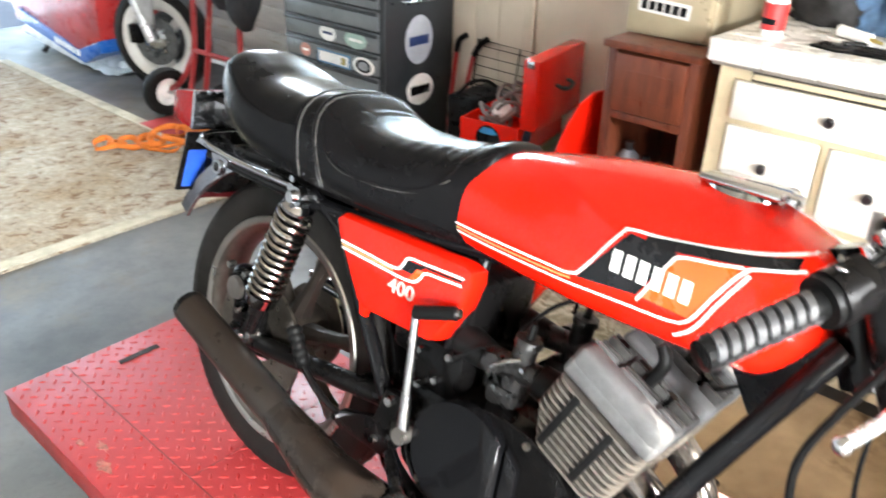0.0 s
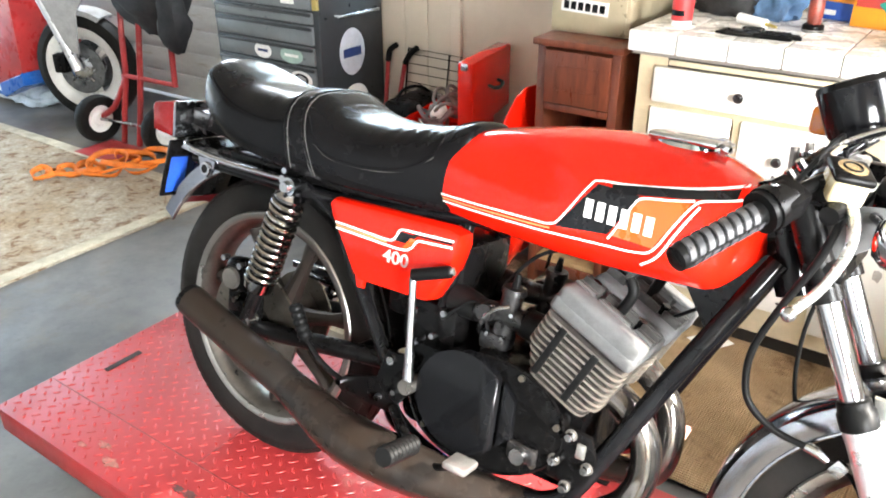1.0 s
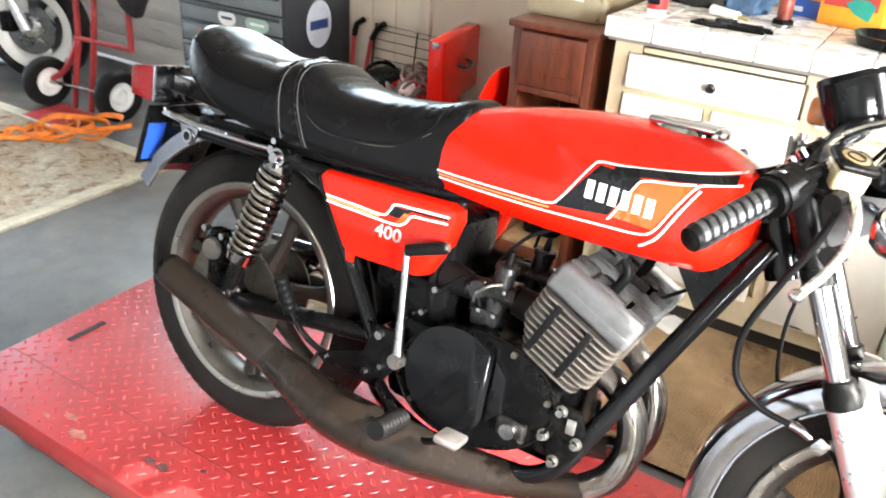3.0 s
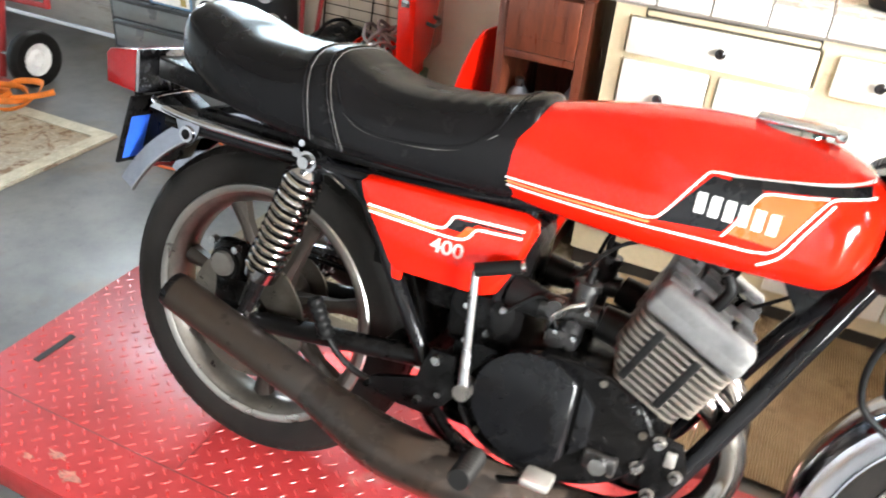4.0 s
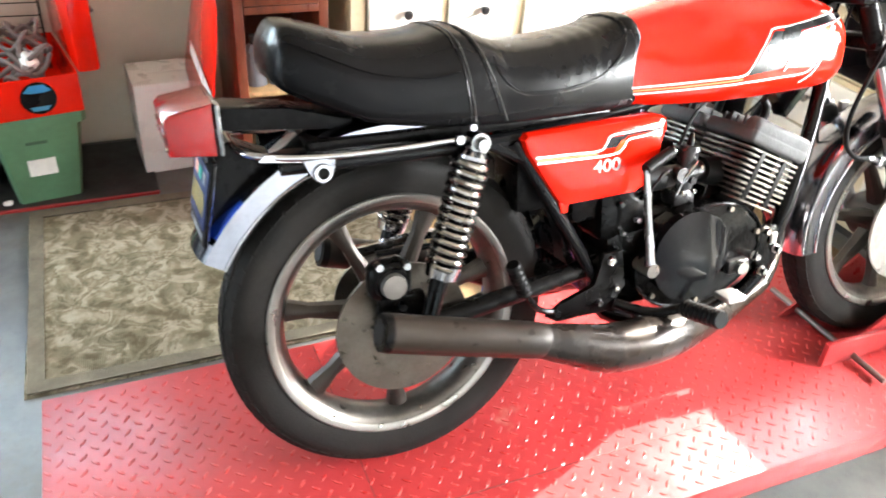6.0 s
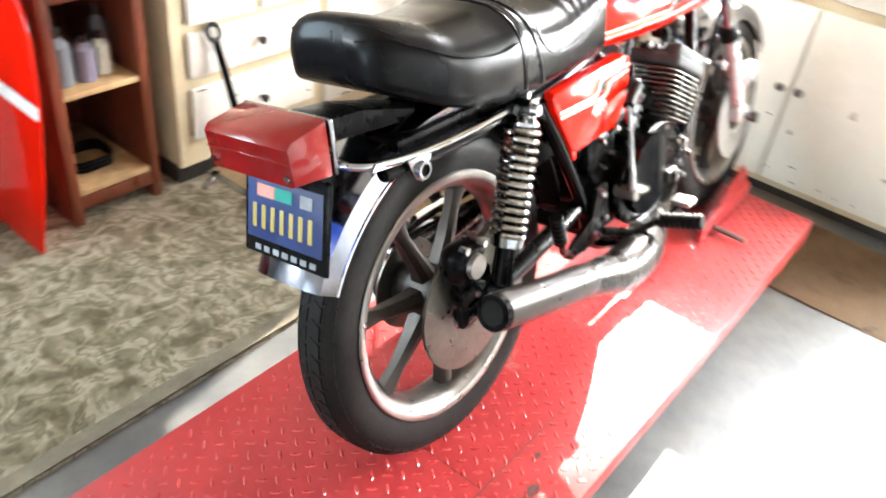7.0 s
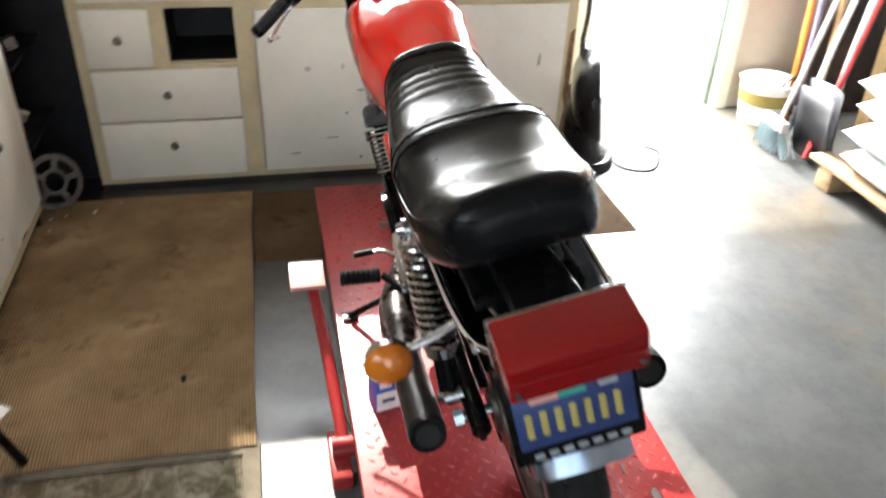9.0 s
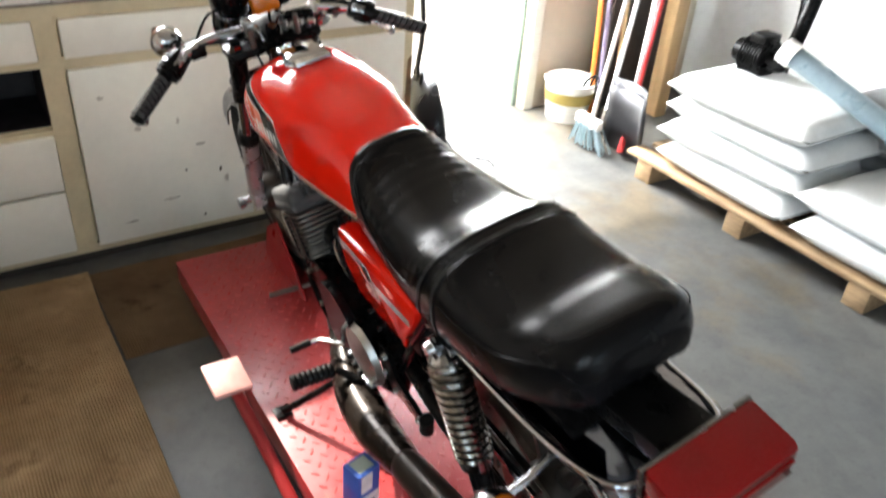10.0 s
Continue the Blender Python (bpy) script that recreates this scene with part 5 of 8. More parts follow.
# handlebar
bars = part("handlebar", tube(B(), [(0.962, -0.352, 0.786), (1.020, -0.245, 0.842), (1.060, -0.15, 0.878), (1.070, -0.06, 0.884), (1.070, 0.06, 0.884), (1.072, 0.15, 0.884), (1.047, 0.245, 0.855), (1.000, 0.347, 0.802)], 0.011, 12), CHROME, bike, "low swept-back handlebar")
part("bar_clamp", box(B(), 1.045, 1.09, -0.05, 0.05, 0.862, 0.903, 0.008), ALLOY, bars)
for s in (-1, 1):
    a, b_ = (Vector((0.959, -0.357, 0.783)), Vector((1.018, -0.249, 0.840))) if s < 0 else (Vector((0.997, 0.353, 0.799)), Vector((1.045, 0.249, 0.853)))
    d = (b_ - a).normalized()
    rings_, rad = [], []
    for i in range(25):
        rings_.append(a + d * (b_ - a).length * i / 24)
        rad.append(0.0160)
    grip = part("grip", tube(B(), rings_, rad, 18, curve=False), BLACK_RUBBER, bars, "worn grey rubber grip with diagonal lugs")
    # moulded diagonal lugs with black grooves between them
    side = d.cross(Vector((0, 0, 1))).normalized()
    up = side.cross(d)
    ln = (b_ - a).length
    for k in range(8):
        for j in range(3):
            bm = B()
            g0 = []
            for i in range(7):
                q = i / 6
                w = math.radians(j * 120 + 108 * q)
                o = side * math.cos(w) + up * math.sin(w)
                base = a + d * (0.006 + (ln - 0.022) * (k / 8) + 0.008 * q)
                g0.append([bm.verts.new(base + o * 0.0158), bm.verts.new(base + d * 0.001 + o * 0.0178), bm.verts.new(base + d * 0.0095 + o * 0.0178), bm.verts.new(base + d * 0.0105 + o * 0.0158)])
            for r0, r1 in zip(g0, g0[1:]):
                for i in range(3):
                    bm.faces.new((r0[i], r0[i + 1], r1[i + 1], r1[i]))
            bm.faces.new(g0[0])
            bm.faces.new(list(reversed(g0[-1])))
            part("lug", bm, GRIP_GREY, grip)
    part("grip_flange", cyl(B(), b_ - d * 0.004, b_ + d * 0.006, 0.027, 0.026, 24), BLACK_RUBBER, grip)
    part("bar_end", cyl(B(), a - d * 0.001, a - d * 0.004, 0.0155, 0.010, 18), BLACK_DULL, grip)
    h0 = b_ + d * 0.012
    bm = B()
    box(bm, -0.024, 0.024, -0.022, 0.022, 0.0, 0.045, 0.008, Matrix.Translation(h0) @ Vector((0, 0, 1)).rotation_difference(d).to_matrix().to_4x4())
    cyl(bm, h0 - d * 0.006, h0 + d * 0.026, 0.029, 0.027, 24)
    sw = part("switch_housing", bm, BLACK_DULL, bars)
    part("housing_plate", box(B(), -0.0275, -0.0245, -0.008, 0.008, 0.006, 0.040, 0.001, Matrix.Translation(h0) @ Vector((0, 0, 1)).rotation_difference(d).to_matrix().to_4x4()), STEEL, sw)
    for e in (-0.016, 0.016):
        part("screw", cyl(B(), h0 + d * 0.036 + Vector((-0.0245, 0, e)), h0 + d * 0.036 + Vector((-0.0275, 0, e)), 0.004, n=8), STEEL, sw)
    bm = B()
    cyl(bm, h0 + Vector((0, 0, 0.018)), h0 + Vector((0, 0, 0.030)), 0.007, n=10)
    part("switch_button", bm, STEEL, sw)
    lv = part("lever", tube(B(), [(1.090, s * 0.165, 0.868), (1.112, s * 0.200, 0.846), (1.120, s * 0.245, 0.816), (1.108, s * 0.292, 0.778), (1.088, s * 0.326, 0.750)], [0.0095, 0.0082, 0.0066, 0.0058, 0.0062], 12), LEVER_ALLOY, bars, "polished brake lever" if s < 0 else "polished clutch lever")
    bm = B()
    ball(bm, (1.086, s * 0.328, 0.748), (0.009, 0.009, 0.009), 12)
    part("lever_ball", bm, STEEL, lv)
    bm = B()
    box(bm, 1.055, 1.105, s * 0.168 - 0.02, s * 0.168 + 0.02, 0.855, 0.885, 0.007)
    part("lever_perch", bm, BLACK_DULL, bars)
RES_M = pose(1.086, -0.172, 0.866, 20, 4, 28)
bm = box(B(), -0.022, 0.022, -0.024, 0.024, 0.0, 0.030, 0.006, RES_M, 3)
res = part("fluid_reservoir", bm, paint("yellowed_plastic", (0.50, 0.42, 0.24), 0.3, spots=(0.30, 0.22, 0.10), sscale=30), bars, "yellowed plastic brake fluid reservoir")
part("reservoir_lid", box(B(), -0.025, 0.025, -0.027, 0.027, 0.0302, 0.0415, 0.005, RES_M, 3), BLACK_DULL, res)
bm = B()
cyl(bm, RES_M @ Vector((0, 0, 0.0416)), RES_M @ Vector((0, 0, 0.0426)), 0.018, n=28)
ld = part("lid_disc", bm, paint("brass_print", (0.34, 0.24, 0.11), 0.35, var=0.3, scale=60), res, "faded brass-coloured round print")
part("lid_ring", tube(B(), [RES_M @ Vector((0.011 * math.cos(t), 0.011 * math.sin(t), 0.0428)) for t in [2 * math.pi * k / 24 for k in range(25)]], 0.0016, 6, curve=False), BLACK_DULL, ld)
part("master_cylinder", tube(B(), [(1.094, -0.148, 0.866), (1.090, -0.182, 0.854), (1.086, -0.212, 0.846)], [0.014, 0.015, 0.012], 14), BLACK_DULL, bars, "black brake master cylinder")
part("banjo_bolt", cyl(B(), (1.098, -0.140, 0.867), (1.099, -0.128, 0.871), 0.009, n=6), STEEL, bars)
part("throttle_cable_tube", tube(B(), [(1.034, -0.216, 0.858), (1.054, -0.188, 0.874), (1.076, -0.150, 0.889)], 0.0085, 12), BLACK_RUBBER, bars)

# cables and hoses
bm = B()
tube(bm, [(1.098, -0.128, 0.867), (1.080, -0.125, 0.78), (1.048, -0.118, 0.70), (1.024, -0.110, 0.630), (1.021, -0.104, 0.580), (1.034, -0.100, 0.538), (1.074, -0.094, 0.509), (1.124, -0.088, 0.498)], 0.0055, 10)
hose = part("brake_hose", bm, BLACK_RUBBER, bike)
part("hose_fitting", tube(B(), [(1.118, -0.088, 0.499), (1.134, -0.087, 0.496), (1.150, -0.086, 0.488)], [0.0075, 0.008, 0.006], 10), STEEL, hose, "bright hose fitting")
part("hose_clip", box(B(), -0.010, 0.010, -0.006, 0.006, -0.012, 0.012, 0.002, pose(1.166, -0.085, 0.482, 0, 30, 0)), STEEL, hose)
part("brake_pipe", tube(B(), [(1.150, -0.086, 0.488), (1.180, -0.084, 0.478), (1.207, -0.078, 0.440), (1.218, -0.07, 0.39)], 0.0032, 8), BLACK_DULL, hose)
for pts in ([(1.03, -0.225, 0.855), (1.06, -0.14, 0.925), (1.06, -0.03, 0.93), (1.01, 0.0, 0.87), (0.94, 0.0, 0.80)], [(1.10, 0.165, 0.87), (1.13, 0.09, 0.92), (1.08, 0.03, 0.80), (0.95, 0.05, 0.65), (0.75, 0.06, 0.5)], [(1.065, -0.05, 0.915), (1.088, 0.0, 0.80), (1.066, 0.02, 0.63), (1.079, 0.02, 0.517), (1.12, 0.03, 0.46)], [(0.60, -0.075, 0.59), (0.66, -0.06, 0.66), (0.80, -0.04, 0.70)], [(0.60, 0.075, 0.59), (0.64, 0.05, 0.66), (0.80, 0.03, 0.70)], [(0.50, -0.11, 0.50), (0.56, -0.10, 0.55), (0.60, -0.10, 0.49), (0.65, -0.12, 0.46)]):
    part("cable", tube(B(), pts, 0.0035, 8), BLACK_RUBBER, bike)
for pts in ([(1.045, -0.225, 0.850), (1.04, -0.17, 0.872), (1.025, -0.09, 0.868), (0.995, -0.02, 0.835)], [(1.06, 0.16, 0.885), (1.03, 0.11, 0.885), (1.015, 0.05, 0.872), (0.99, 0.02, 0.82)]):
    part("cable", tube(B(), pts, 0.0036, 8), BLACK_RUBBER, bike)
ign = part("ignition_switch", cyl(B(), (1.022, 0.0, 0.862), (1.010, 0.0, 0.892), 0.017, n=20), BLACK_DULL, bike)
part("key_barrel", cyl(B(), (1.010, 0.0, 0.892), (1.008, 0.0, 0.897), 0.011, n=16), STEEL, ign)
part("bar_mount", tube(B(), [(1.030, -0.105, 0.886), (1.034, -0.075, 0.892), (1.040, -0.040, 0.897)], [0.011, 0.012, 0.011], 12), BLACK_DULL, bars, "black bar mount with bright end bolts")
for q in ((1.029, -0.108, 0.885), (1.041, -0.036, 0.898), (1.018, -0.060, 0.874), (1.022, -0.128, 0.872)):
    part("mount_bolt", cyl(B(), q, (q[0] - 0.008, q[1] - 0.004, q[2] + 0.010), 0.0075, 0.006, 8), STEEL, bars)
for y in (-0.055, 0.055):
    part("steering_stud", cyl(B(), (1.008, y, 0.862), (1.003, y, 0.906), 0.0075, 0.0065, 8), KNOB_METAL, bike, "upright dull metal stud")
for s in (-1, 1):
    part("fork_cap", cyl(B(), (1.027, s * 0.092, 0.855), (1.017, s * 0.092, 0.880), 0.016, 0.013, 6), STEEL, fork, "bright hexagonal fork cap")
part("chrome_cable", tube(B(), [(1.05, -0.13, 0.915), (1.12, -0.10, 0.955), (1.19, -0.02, 0.94)], 0.003, 8), STEEL, bike)

# kick starter, pegs, pedals, stand
kick = part("kick_starter", tube(B(), [(0.481, -0.166, 0.388), (0.474, -0.164, 0.46), (0.461, -0.159, 0.580)], [0.011, 0.008, 0.0075], 12), STEEL, bike, "steel kick starter lever with a rubber pedal")
part("kick_boss", cyl(B(), (0.482, -0.13, 0.378), (0.482, -0.178, 0.378), 0.016, 0.014, 20), KNOB_METAL, kick)
part("kick_pedal", tube(B(), [(0.460, -0.160, 0.581), (0.492, -0.153, 0.592), (0.527, -0.145, 0.603)], 0.0115, 12), BLACK_RUBBER, kick)
part("pedal_tip", cyl(B(), (0.527, -0.145, 0.603), (0.533, -0.1437, 0.605), 0.008, n=10), STEEL, kick)
for s in (-1, 1):
    bm = B()
    slab(bm, [(0.275, 0.300), (0.30, 0.285), (0.42, 0.285), (0.455, 0.335), (0.445, 0.41), (0.40, 0.41), (0.385, 0.345), (0.31, 0.325)], s * 0.118, s * 0.128, bevel=0.003)
    pl = part("footrest_plate", bm, BLACK_DULL, bike)
    for x, z, r in ((0.297, 0.306, 0.008), (0.393, 0.309, 0.008), (0.416, 0.395, 0.011), (0.43, 0.335, 0.007)):
        part("bolt", cyl(B(), (x, s * 0.128, z), (x, s * 0.138, z), r, r * 0.8, 8), STEEL, pl)
    part("footrest_arm", tube(B(), [(0.43, s * 0.128, 0.30), (0.49, s * 0.17, 0.285), (0.535, s * 0.205, 0.300)], 0.010, 10), BLACK_DULL, pl)
    a, b_ = Vector((0.538, s * 0.212, 0.303)), Vector((0.545, s * 0.306, 0.318))
    pr = [a + (b_ - a) * i / 16 for i in range(17)]
    part("footrest", tube(B(), pr, [0.0165 + (0.0026 if i % 2 else 0) for i in range(17)], 14, curve=False), BLACK_RUBBER, pl, "finely ribbed rubber footrest")
    bm = B()
    rp = [Vector((0.186, s * 0.158, 0.440)) + (Vector((0.216, s * 0.150, 0.374)) - Vector((0.186, s * 0.158, 0.440))) * i / 16 for i in range(17)]
    part("passenger_footrest", tube(B(), rp, [0.0125 + (0.0022 if i % 3 else 0) for i in range(17)], 12, curve=False), BLACK_RUBBER, bike, "folded-up ribbed passenger footrest")
    part("passenger_bracket", tube(B(), [(0.214, s * 0.150, 0.378), (0.236, s * 0.142, 0.346), (0.262, s * 0.130, 0.320), (0.297, s * 0.123, 0.306)], 0.0065, 8), BLACK_DULL, bike)
bp_ = part("brake_pedal", tube(B(), [(0.445, -0.135, 0.30), (0.50, -0.150, 0.252), (0.57, -0.185, 0.262), (0.635, -0.21, 0.302)], 0.0065, 10), BLACK_DULL, bike)
part("pedal_pad", box(B(), 0.618, 0.664, -0.242, -0.196, 0.304, 0.318, 0.005), ALLOY, bp_, "bright alloy brake pedal pad")
part("brake_return_loop", tube(B(), [(0.50, -0.14, 0.27), (0.53, -0.20, 0.225), (0.56, -0.20, 0.225), (0.57, -0.15, 0.25)], 0.004, 8), BLACK_RUBBER, bp_)
sh = part("gear_lever", tube(B(), [(0.545, 0.130, 0.330), (0.60, 0.165, 0.305), (0.655, 0.195, 0.292), (0.662, 0.262, 0.296)], 0.006, 10), STEEL, bike, "bright gear lever")
part("gear_lever_rubber", tube(B(), [(0.660, 0.215, 0.294), (0.662, 0.264, 0.296)], 0.009, 10), BLACK_RUBBER, sh)
ss = part("side_stand", tube(B(), [(0.585, 0.115, 0.245), (0.62, 0.19, 0.18), (0.700, 0.322, 0.086)], 0.009, 10), BLACK_DULL, bike, "lowered side stand")
part("stand_foot", box(B(), 0.688, 0.728, 0.302, 0.345, 0.0735, 0.080, 0.002, pose(0.705, 0.322, 0.079, LEAN) @ pose(-0.705, -0.322, -0.079)), BLACK_DULL, ss)

# drive side
part("sprocket_cover", lathe(B(), [(0.146, 0.075), (0.160, 0.068), (0.166, 0.04), (0.166, 0.003)], (0.475, 0, 0.365), n=28), ALLOY, eng, "oily alloy sprocket cover")
for i in range(7):
    t = radians(200 + i * 22)
    part("cover_rib", box(B(), -0.008, 0.008, 0.150, 0.172, -0.004, 0.004, 0.002, pose(0.475 + 0.062 * math.cos(t), 0, 0.365 + 0.062 * math.sin(t)) @ pose(0, 0, 0, 0, -math.degrees(t), 0)), STEEL, eng)
part("rear_sprocket", lathe(B(), [(0.062, 0.04), (0.062, 0.092), (0.067, 0.092), (0.067, 0.04)], RW, n=40), DISC_STEEL, bike)
bm = B()
for k in (-1, 1):
    box(bm, 0.0, 0.47, 0.056, 0.072, -0.004, 0.004, 0.001, pose(0.0, 0, 0.32 + k * 0.092, 0, math.degrees(-math.atan2(0.045 - k * 0.055, 0.475)), 0))
part("chain", bm, BLACK_DULL, bike)
part("chain_guard", slab(B(), [(-0.05, 0.425), (0.10, 0.435), (0.34, 0.43), (0.34, 0.418), (0.10, 0.42), (-0.05, 0.41)], 0.075, 0.095, bevel=0.002), CHROME, bike)
part("oil_tank", box(B(), 0.26, 0.36, 0.03, 0.115, 0.50, 0.65, 0.015), BLACK_DULL, bike)
part("battery", box(B(), 0.24, 0.35, -0.07, 0.03, 0.50, 0.64, 0.006), BLACK_DULL, bike)
part("inner_guard", lathe(B(), [(-0.062, 0.362), (0.062, 0.362), (0.062, 0.367), (-0.062, 0.367)], (0.0, 0, 0.32), n=20, a0=radians(8), a1=radians(62)), BLACK_DULL, bike)


# ---------------------------------------------------------------- floor coverings
def woven(name, a, b, c, kind):
    """Textile: 'jute' ribbed straw; 'scroll' pale scrolls on olive; 'speckle' a faded oriental."""
    m = bpy.data.materials.new(name)
    m.use_nodes = True
    nt = m.node_tree
    link, n = nt.links.new, nt.nodes.new
    bs = nt.nodes["Principled BSDF"]
    bs.inputs["Roughness"].default_value = 0.95
    bs.inputs["Diffuse Roughness"].default_value = 1.0
    bs.inputs["Specular IOR Level"].default_value = 0.15
    tc = n("ShaderNodeTexCoord")

    def nz(s, d=5.0, r=0.6, dist=0.0):
        q = n("ShaderNodeTexNoise")
        q.inputs["Scale"].default_value, q.inputs["Detail"].default_value, q.inputs["Roughness"].default_value, q.inputs["Distortion"].default_value = s, d, r, dist
        link(tc.outputs["Object"], q.inputs["Vector"])
        return q.outputs["Fac"]

    def rp(fac, *stops):
        q = n("ShaderNodeValToRGB")
        e = q.color_ramp.elements
        e[0].position, e[0].color = stops[0][0], (*stops[0][1], 1)
        e[1].position, e[1].color = stops[-1][0], (*stops[-1][1], 1)
        for p, col in stops[1:-1]:
            k = e.new(p)
            k.color = (*col, 1)
        link(fac, q.inputs["Fac"])
        return q.outputs["Color"]

    def mul(x, y, f=1.0, kind_="MULTIPLY"):
        q = n("ShaderNodeMix")
        q.data_type, q.blend_type = "RGBA", kind_
        q.inputs[0].default_value = f
        link(x, q.inputs[6])
        link(y, q.inputs[7])
        return q.outputs[2]

    wave = n("ShaderNodeTexWave")
    wave.bands_direction = "X"
    wave.inputs["Scale"].default_value = {"jute": 44.0, "scroll": 70.0, "speckle": 70.0}[kind]
    wave.inputs["Distortion"].default_value, wave.inputs["Detail"].default_value, wave.inputs["Detail Scale"].default_value = 1.2, 2.0, 3.0
    link(tc.outputs["Object"], wave.inputs["Vector"])
    wave2 = n("ShaderNodeTexWave")
    wave2.bands_direction = "Y"
    wave2.inputs["Scale"].default_value, wave2.inputs["Distortion"].default_value = (38.0 if kind == "jute" else 60.0), (1.6 if kind == "jute" else 1.0)
    link(tc.outputs["Object"], wave2.inputs["Vector"])
    if kind == "jute":
        col = rp(nz(2.2, 6.0), (0.3, b), (0.66, a))
        col = mul(col, rp(nz(5.0, 8.0, 0.7), (0.30, c), (0.44, (1, 1, 1))), 0.85)
        weave = mul(rp(wave.outputs["Fac"], (0.0, (0.72, 0.69, 0.64)), (0.75, (1, 1, 1))), rp(wave2.outputs["Fac"], (0.0, (0.60, 0.57, 0.52)), (0.75, (1, 1, 1))))
        worn = n("ShaderNodeMix")
        worn.data_type, worn.blend_type = "RGBA", "MULTIPLY"
        link(rp(nz(2.6, 5.0, 0.65), (0.40, (0.15, 0.15, 0.15)), (0.60, (1, 1, 1))), worn.inputs[0])
        link(col, worn.inputs[6])
        link(weave, worn.inputs[7])
        col = worn.outputs[2]
    elif kind == "scroll":
        f = nz(11.0, 3.0, 0.55, 0.7)
        col = rp(f, (0.38, c), (0.44, a), (0.49, b), (0.53, b), (0.56, c), (0.60, a), (0.66, b))
        col = mul(col, rp(nz(17.0, 3.5, 0.6, 0.6), (0.44, (0.66, 0.65, 0.60)), (0.54, (1, 1, 1))))
        col = mul(col, rp(nz(26, 5.0, 0.7), (0.3, (0.66, 0.66, 0.62)), (0.7, (1, 1, 1))))
        col = mul(col, rp(nz(1.4, 4.0), (0.35, (0.72, 0.70, 0.66)), (0.65, (1, 1, 1))))
    else:
        f = nz(16, 4.0, 0.65, 0.8)
        col = rp(f, (0.36, c), (0.46, a), (0.54, a), (0.64, b))
        col = mul(col, rp(nz(2.2, 5.0), (0.36, (0.74, 0.62, 0.50)), (0.6, (1, 1, 1))))
        col = mul(col, rp(nz(60, 2.0), (0.3, (0.7, 0.7, 0.7)), (0.7, (1, 1, 1))))
    link(col, bs.inputs["Base Color"])
    bmp = n("ShaderNodeBump")
    bmp.inputs["Strength"].default_value, bmp.inputs["Distance"].default_value = (1.0, 0.010) if kind == "jute" else (0.7, 0.004)
    link(mul(wave.outputs["Color"], wave2.outputs["Color"]), bmp.inputs["Height"])
    link(bmp.outputs["Normal"], bs.inputs["Normal"])
    return m


JUTE = woven("straw_coloured_jute", (0.64, 0.46, 0.265), (0.27, 0.172, 0.09), (0.25, 0.19, 0.135), "jute")
# same weave in a deeper brown
JUTE_DARK = woven("deep_brown_jute", (0.25, 0.165, 0.095), (0.11, 0.066, 0.036), (0.25, 0.19, 0.135), "jute")
SCROLL = woven("olive_scroll_rug", (0.40, 0.355, 0.265), (0.52, 0.475, 0.38), (0.29, 0.255, 0.18), "scroll")
SCROLL_EDGE = paint("olive_rug_border", (0.17, 0.145, 0.10), 0.95, var=0.2, scale=12, bump=0.6, bscale=300)
FADED = woven("faded_floral_rug", (0.52, 0.48, 0.40), (0.62, 0.59, 0.52), (0.30, 0.22, 0.16), "speckle")
FADED_EDGE = paint("cream_rug_border", (0.55, 0.50, 0.38), 0.95, var=0.15, scale=14, bump=0.5, bscale=300)


def sheet(name, label, category, w, d, material, m, thick=0.007, border=None, bw=0.05):
    """A limp rug with slightly waving edges, lying on the floor."""
    t = thing(name, label, category, m)
    bm = B()
    nx, ny = max(8, int(w / 0.06)), max(8, int(d / 0.06))
    top = []
    for i in range(nx + 1):
        row = []
        for j in range(ny + 1):
            x, y = w * i / nx, d * j / ny
            edge = i in (0, nx) or j in (0, ny)
            q = noise.noise(Vector((x * 2.1 + w, y * 2.1, 3.7)))
            x += 0.010 * noise.noise(Vector((y * 3, 1.3, w))) if i in (0, nx) else 0
            y += 0.010 * noise.noise(Vector((x * 3, 7.7, d))) if j in (0, ny) else 0
            row.append(bm.verts.new((x, y, thick * (0.35 if edge else 1) + max(0, q) * 0.006)))
        top.append(row)
    for i in range(nx):
        for j in range(ny):
            bm.faces.new((top[i][j], top[i + 1][j], top[i + 1][j + 1], top[i][j + 1]))
    rim_ = [top[i][0] for i in range(nx + 1)] + [top[nx][j] for j in range(1, ny + 1)] + [top[i][ny] for i in range(nx - 1, -1, -1)] + [top[0][j] for j in range(ny - 1, 0, -1)]
    low = [bm.verts.new((v.co.x, v.co.y, 0)) for v in rim_]
    for k in range(len(rim_)):
        bm.faces.new((rim_[k], low[k], low[(k + 1) % len(rim_)], rim_[(k + 1) % len(rim_)]))
    part("weave", bm, material, t, smooth=80)
    if border:
        bm = B()
        h = thick + 0.0068
        for x0, x1, y0, y1 in ((0.004, w - 0.004, 0.004, bw), (0.004, w - 0.004, d - bw, d - 0.004), (0.004, bw, bw, d - bw), (w - bw, w - 0.004, bw, d - bw)):
            box(bm, x0, x1, y0, y1, h - 0.006, h - 0.001)
        part("border", bm, border, t)
    return t


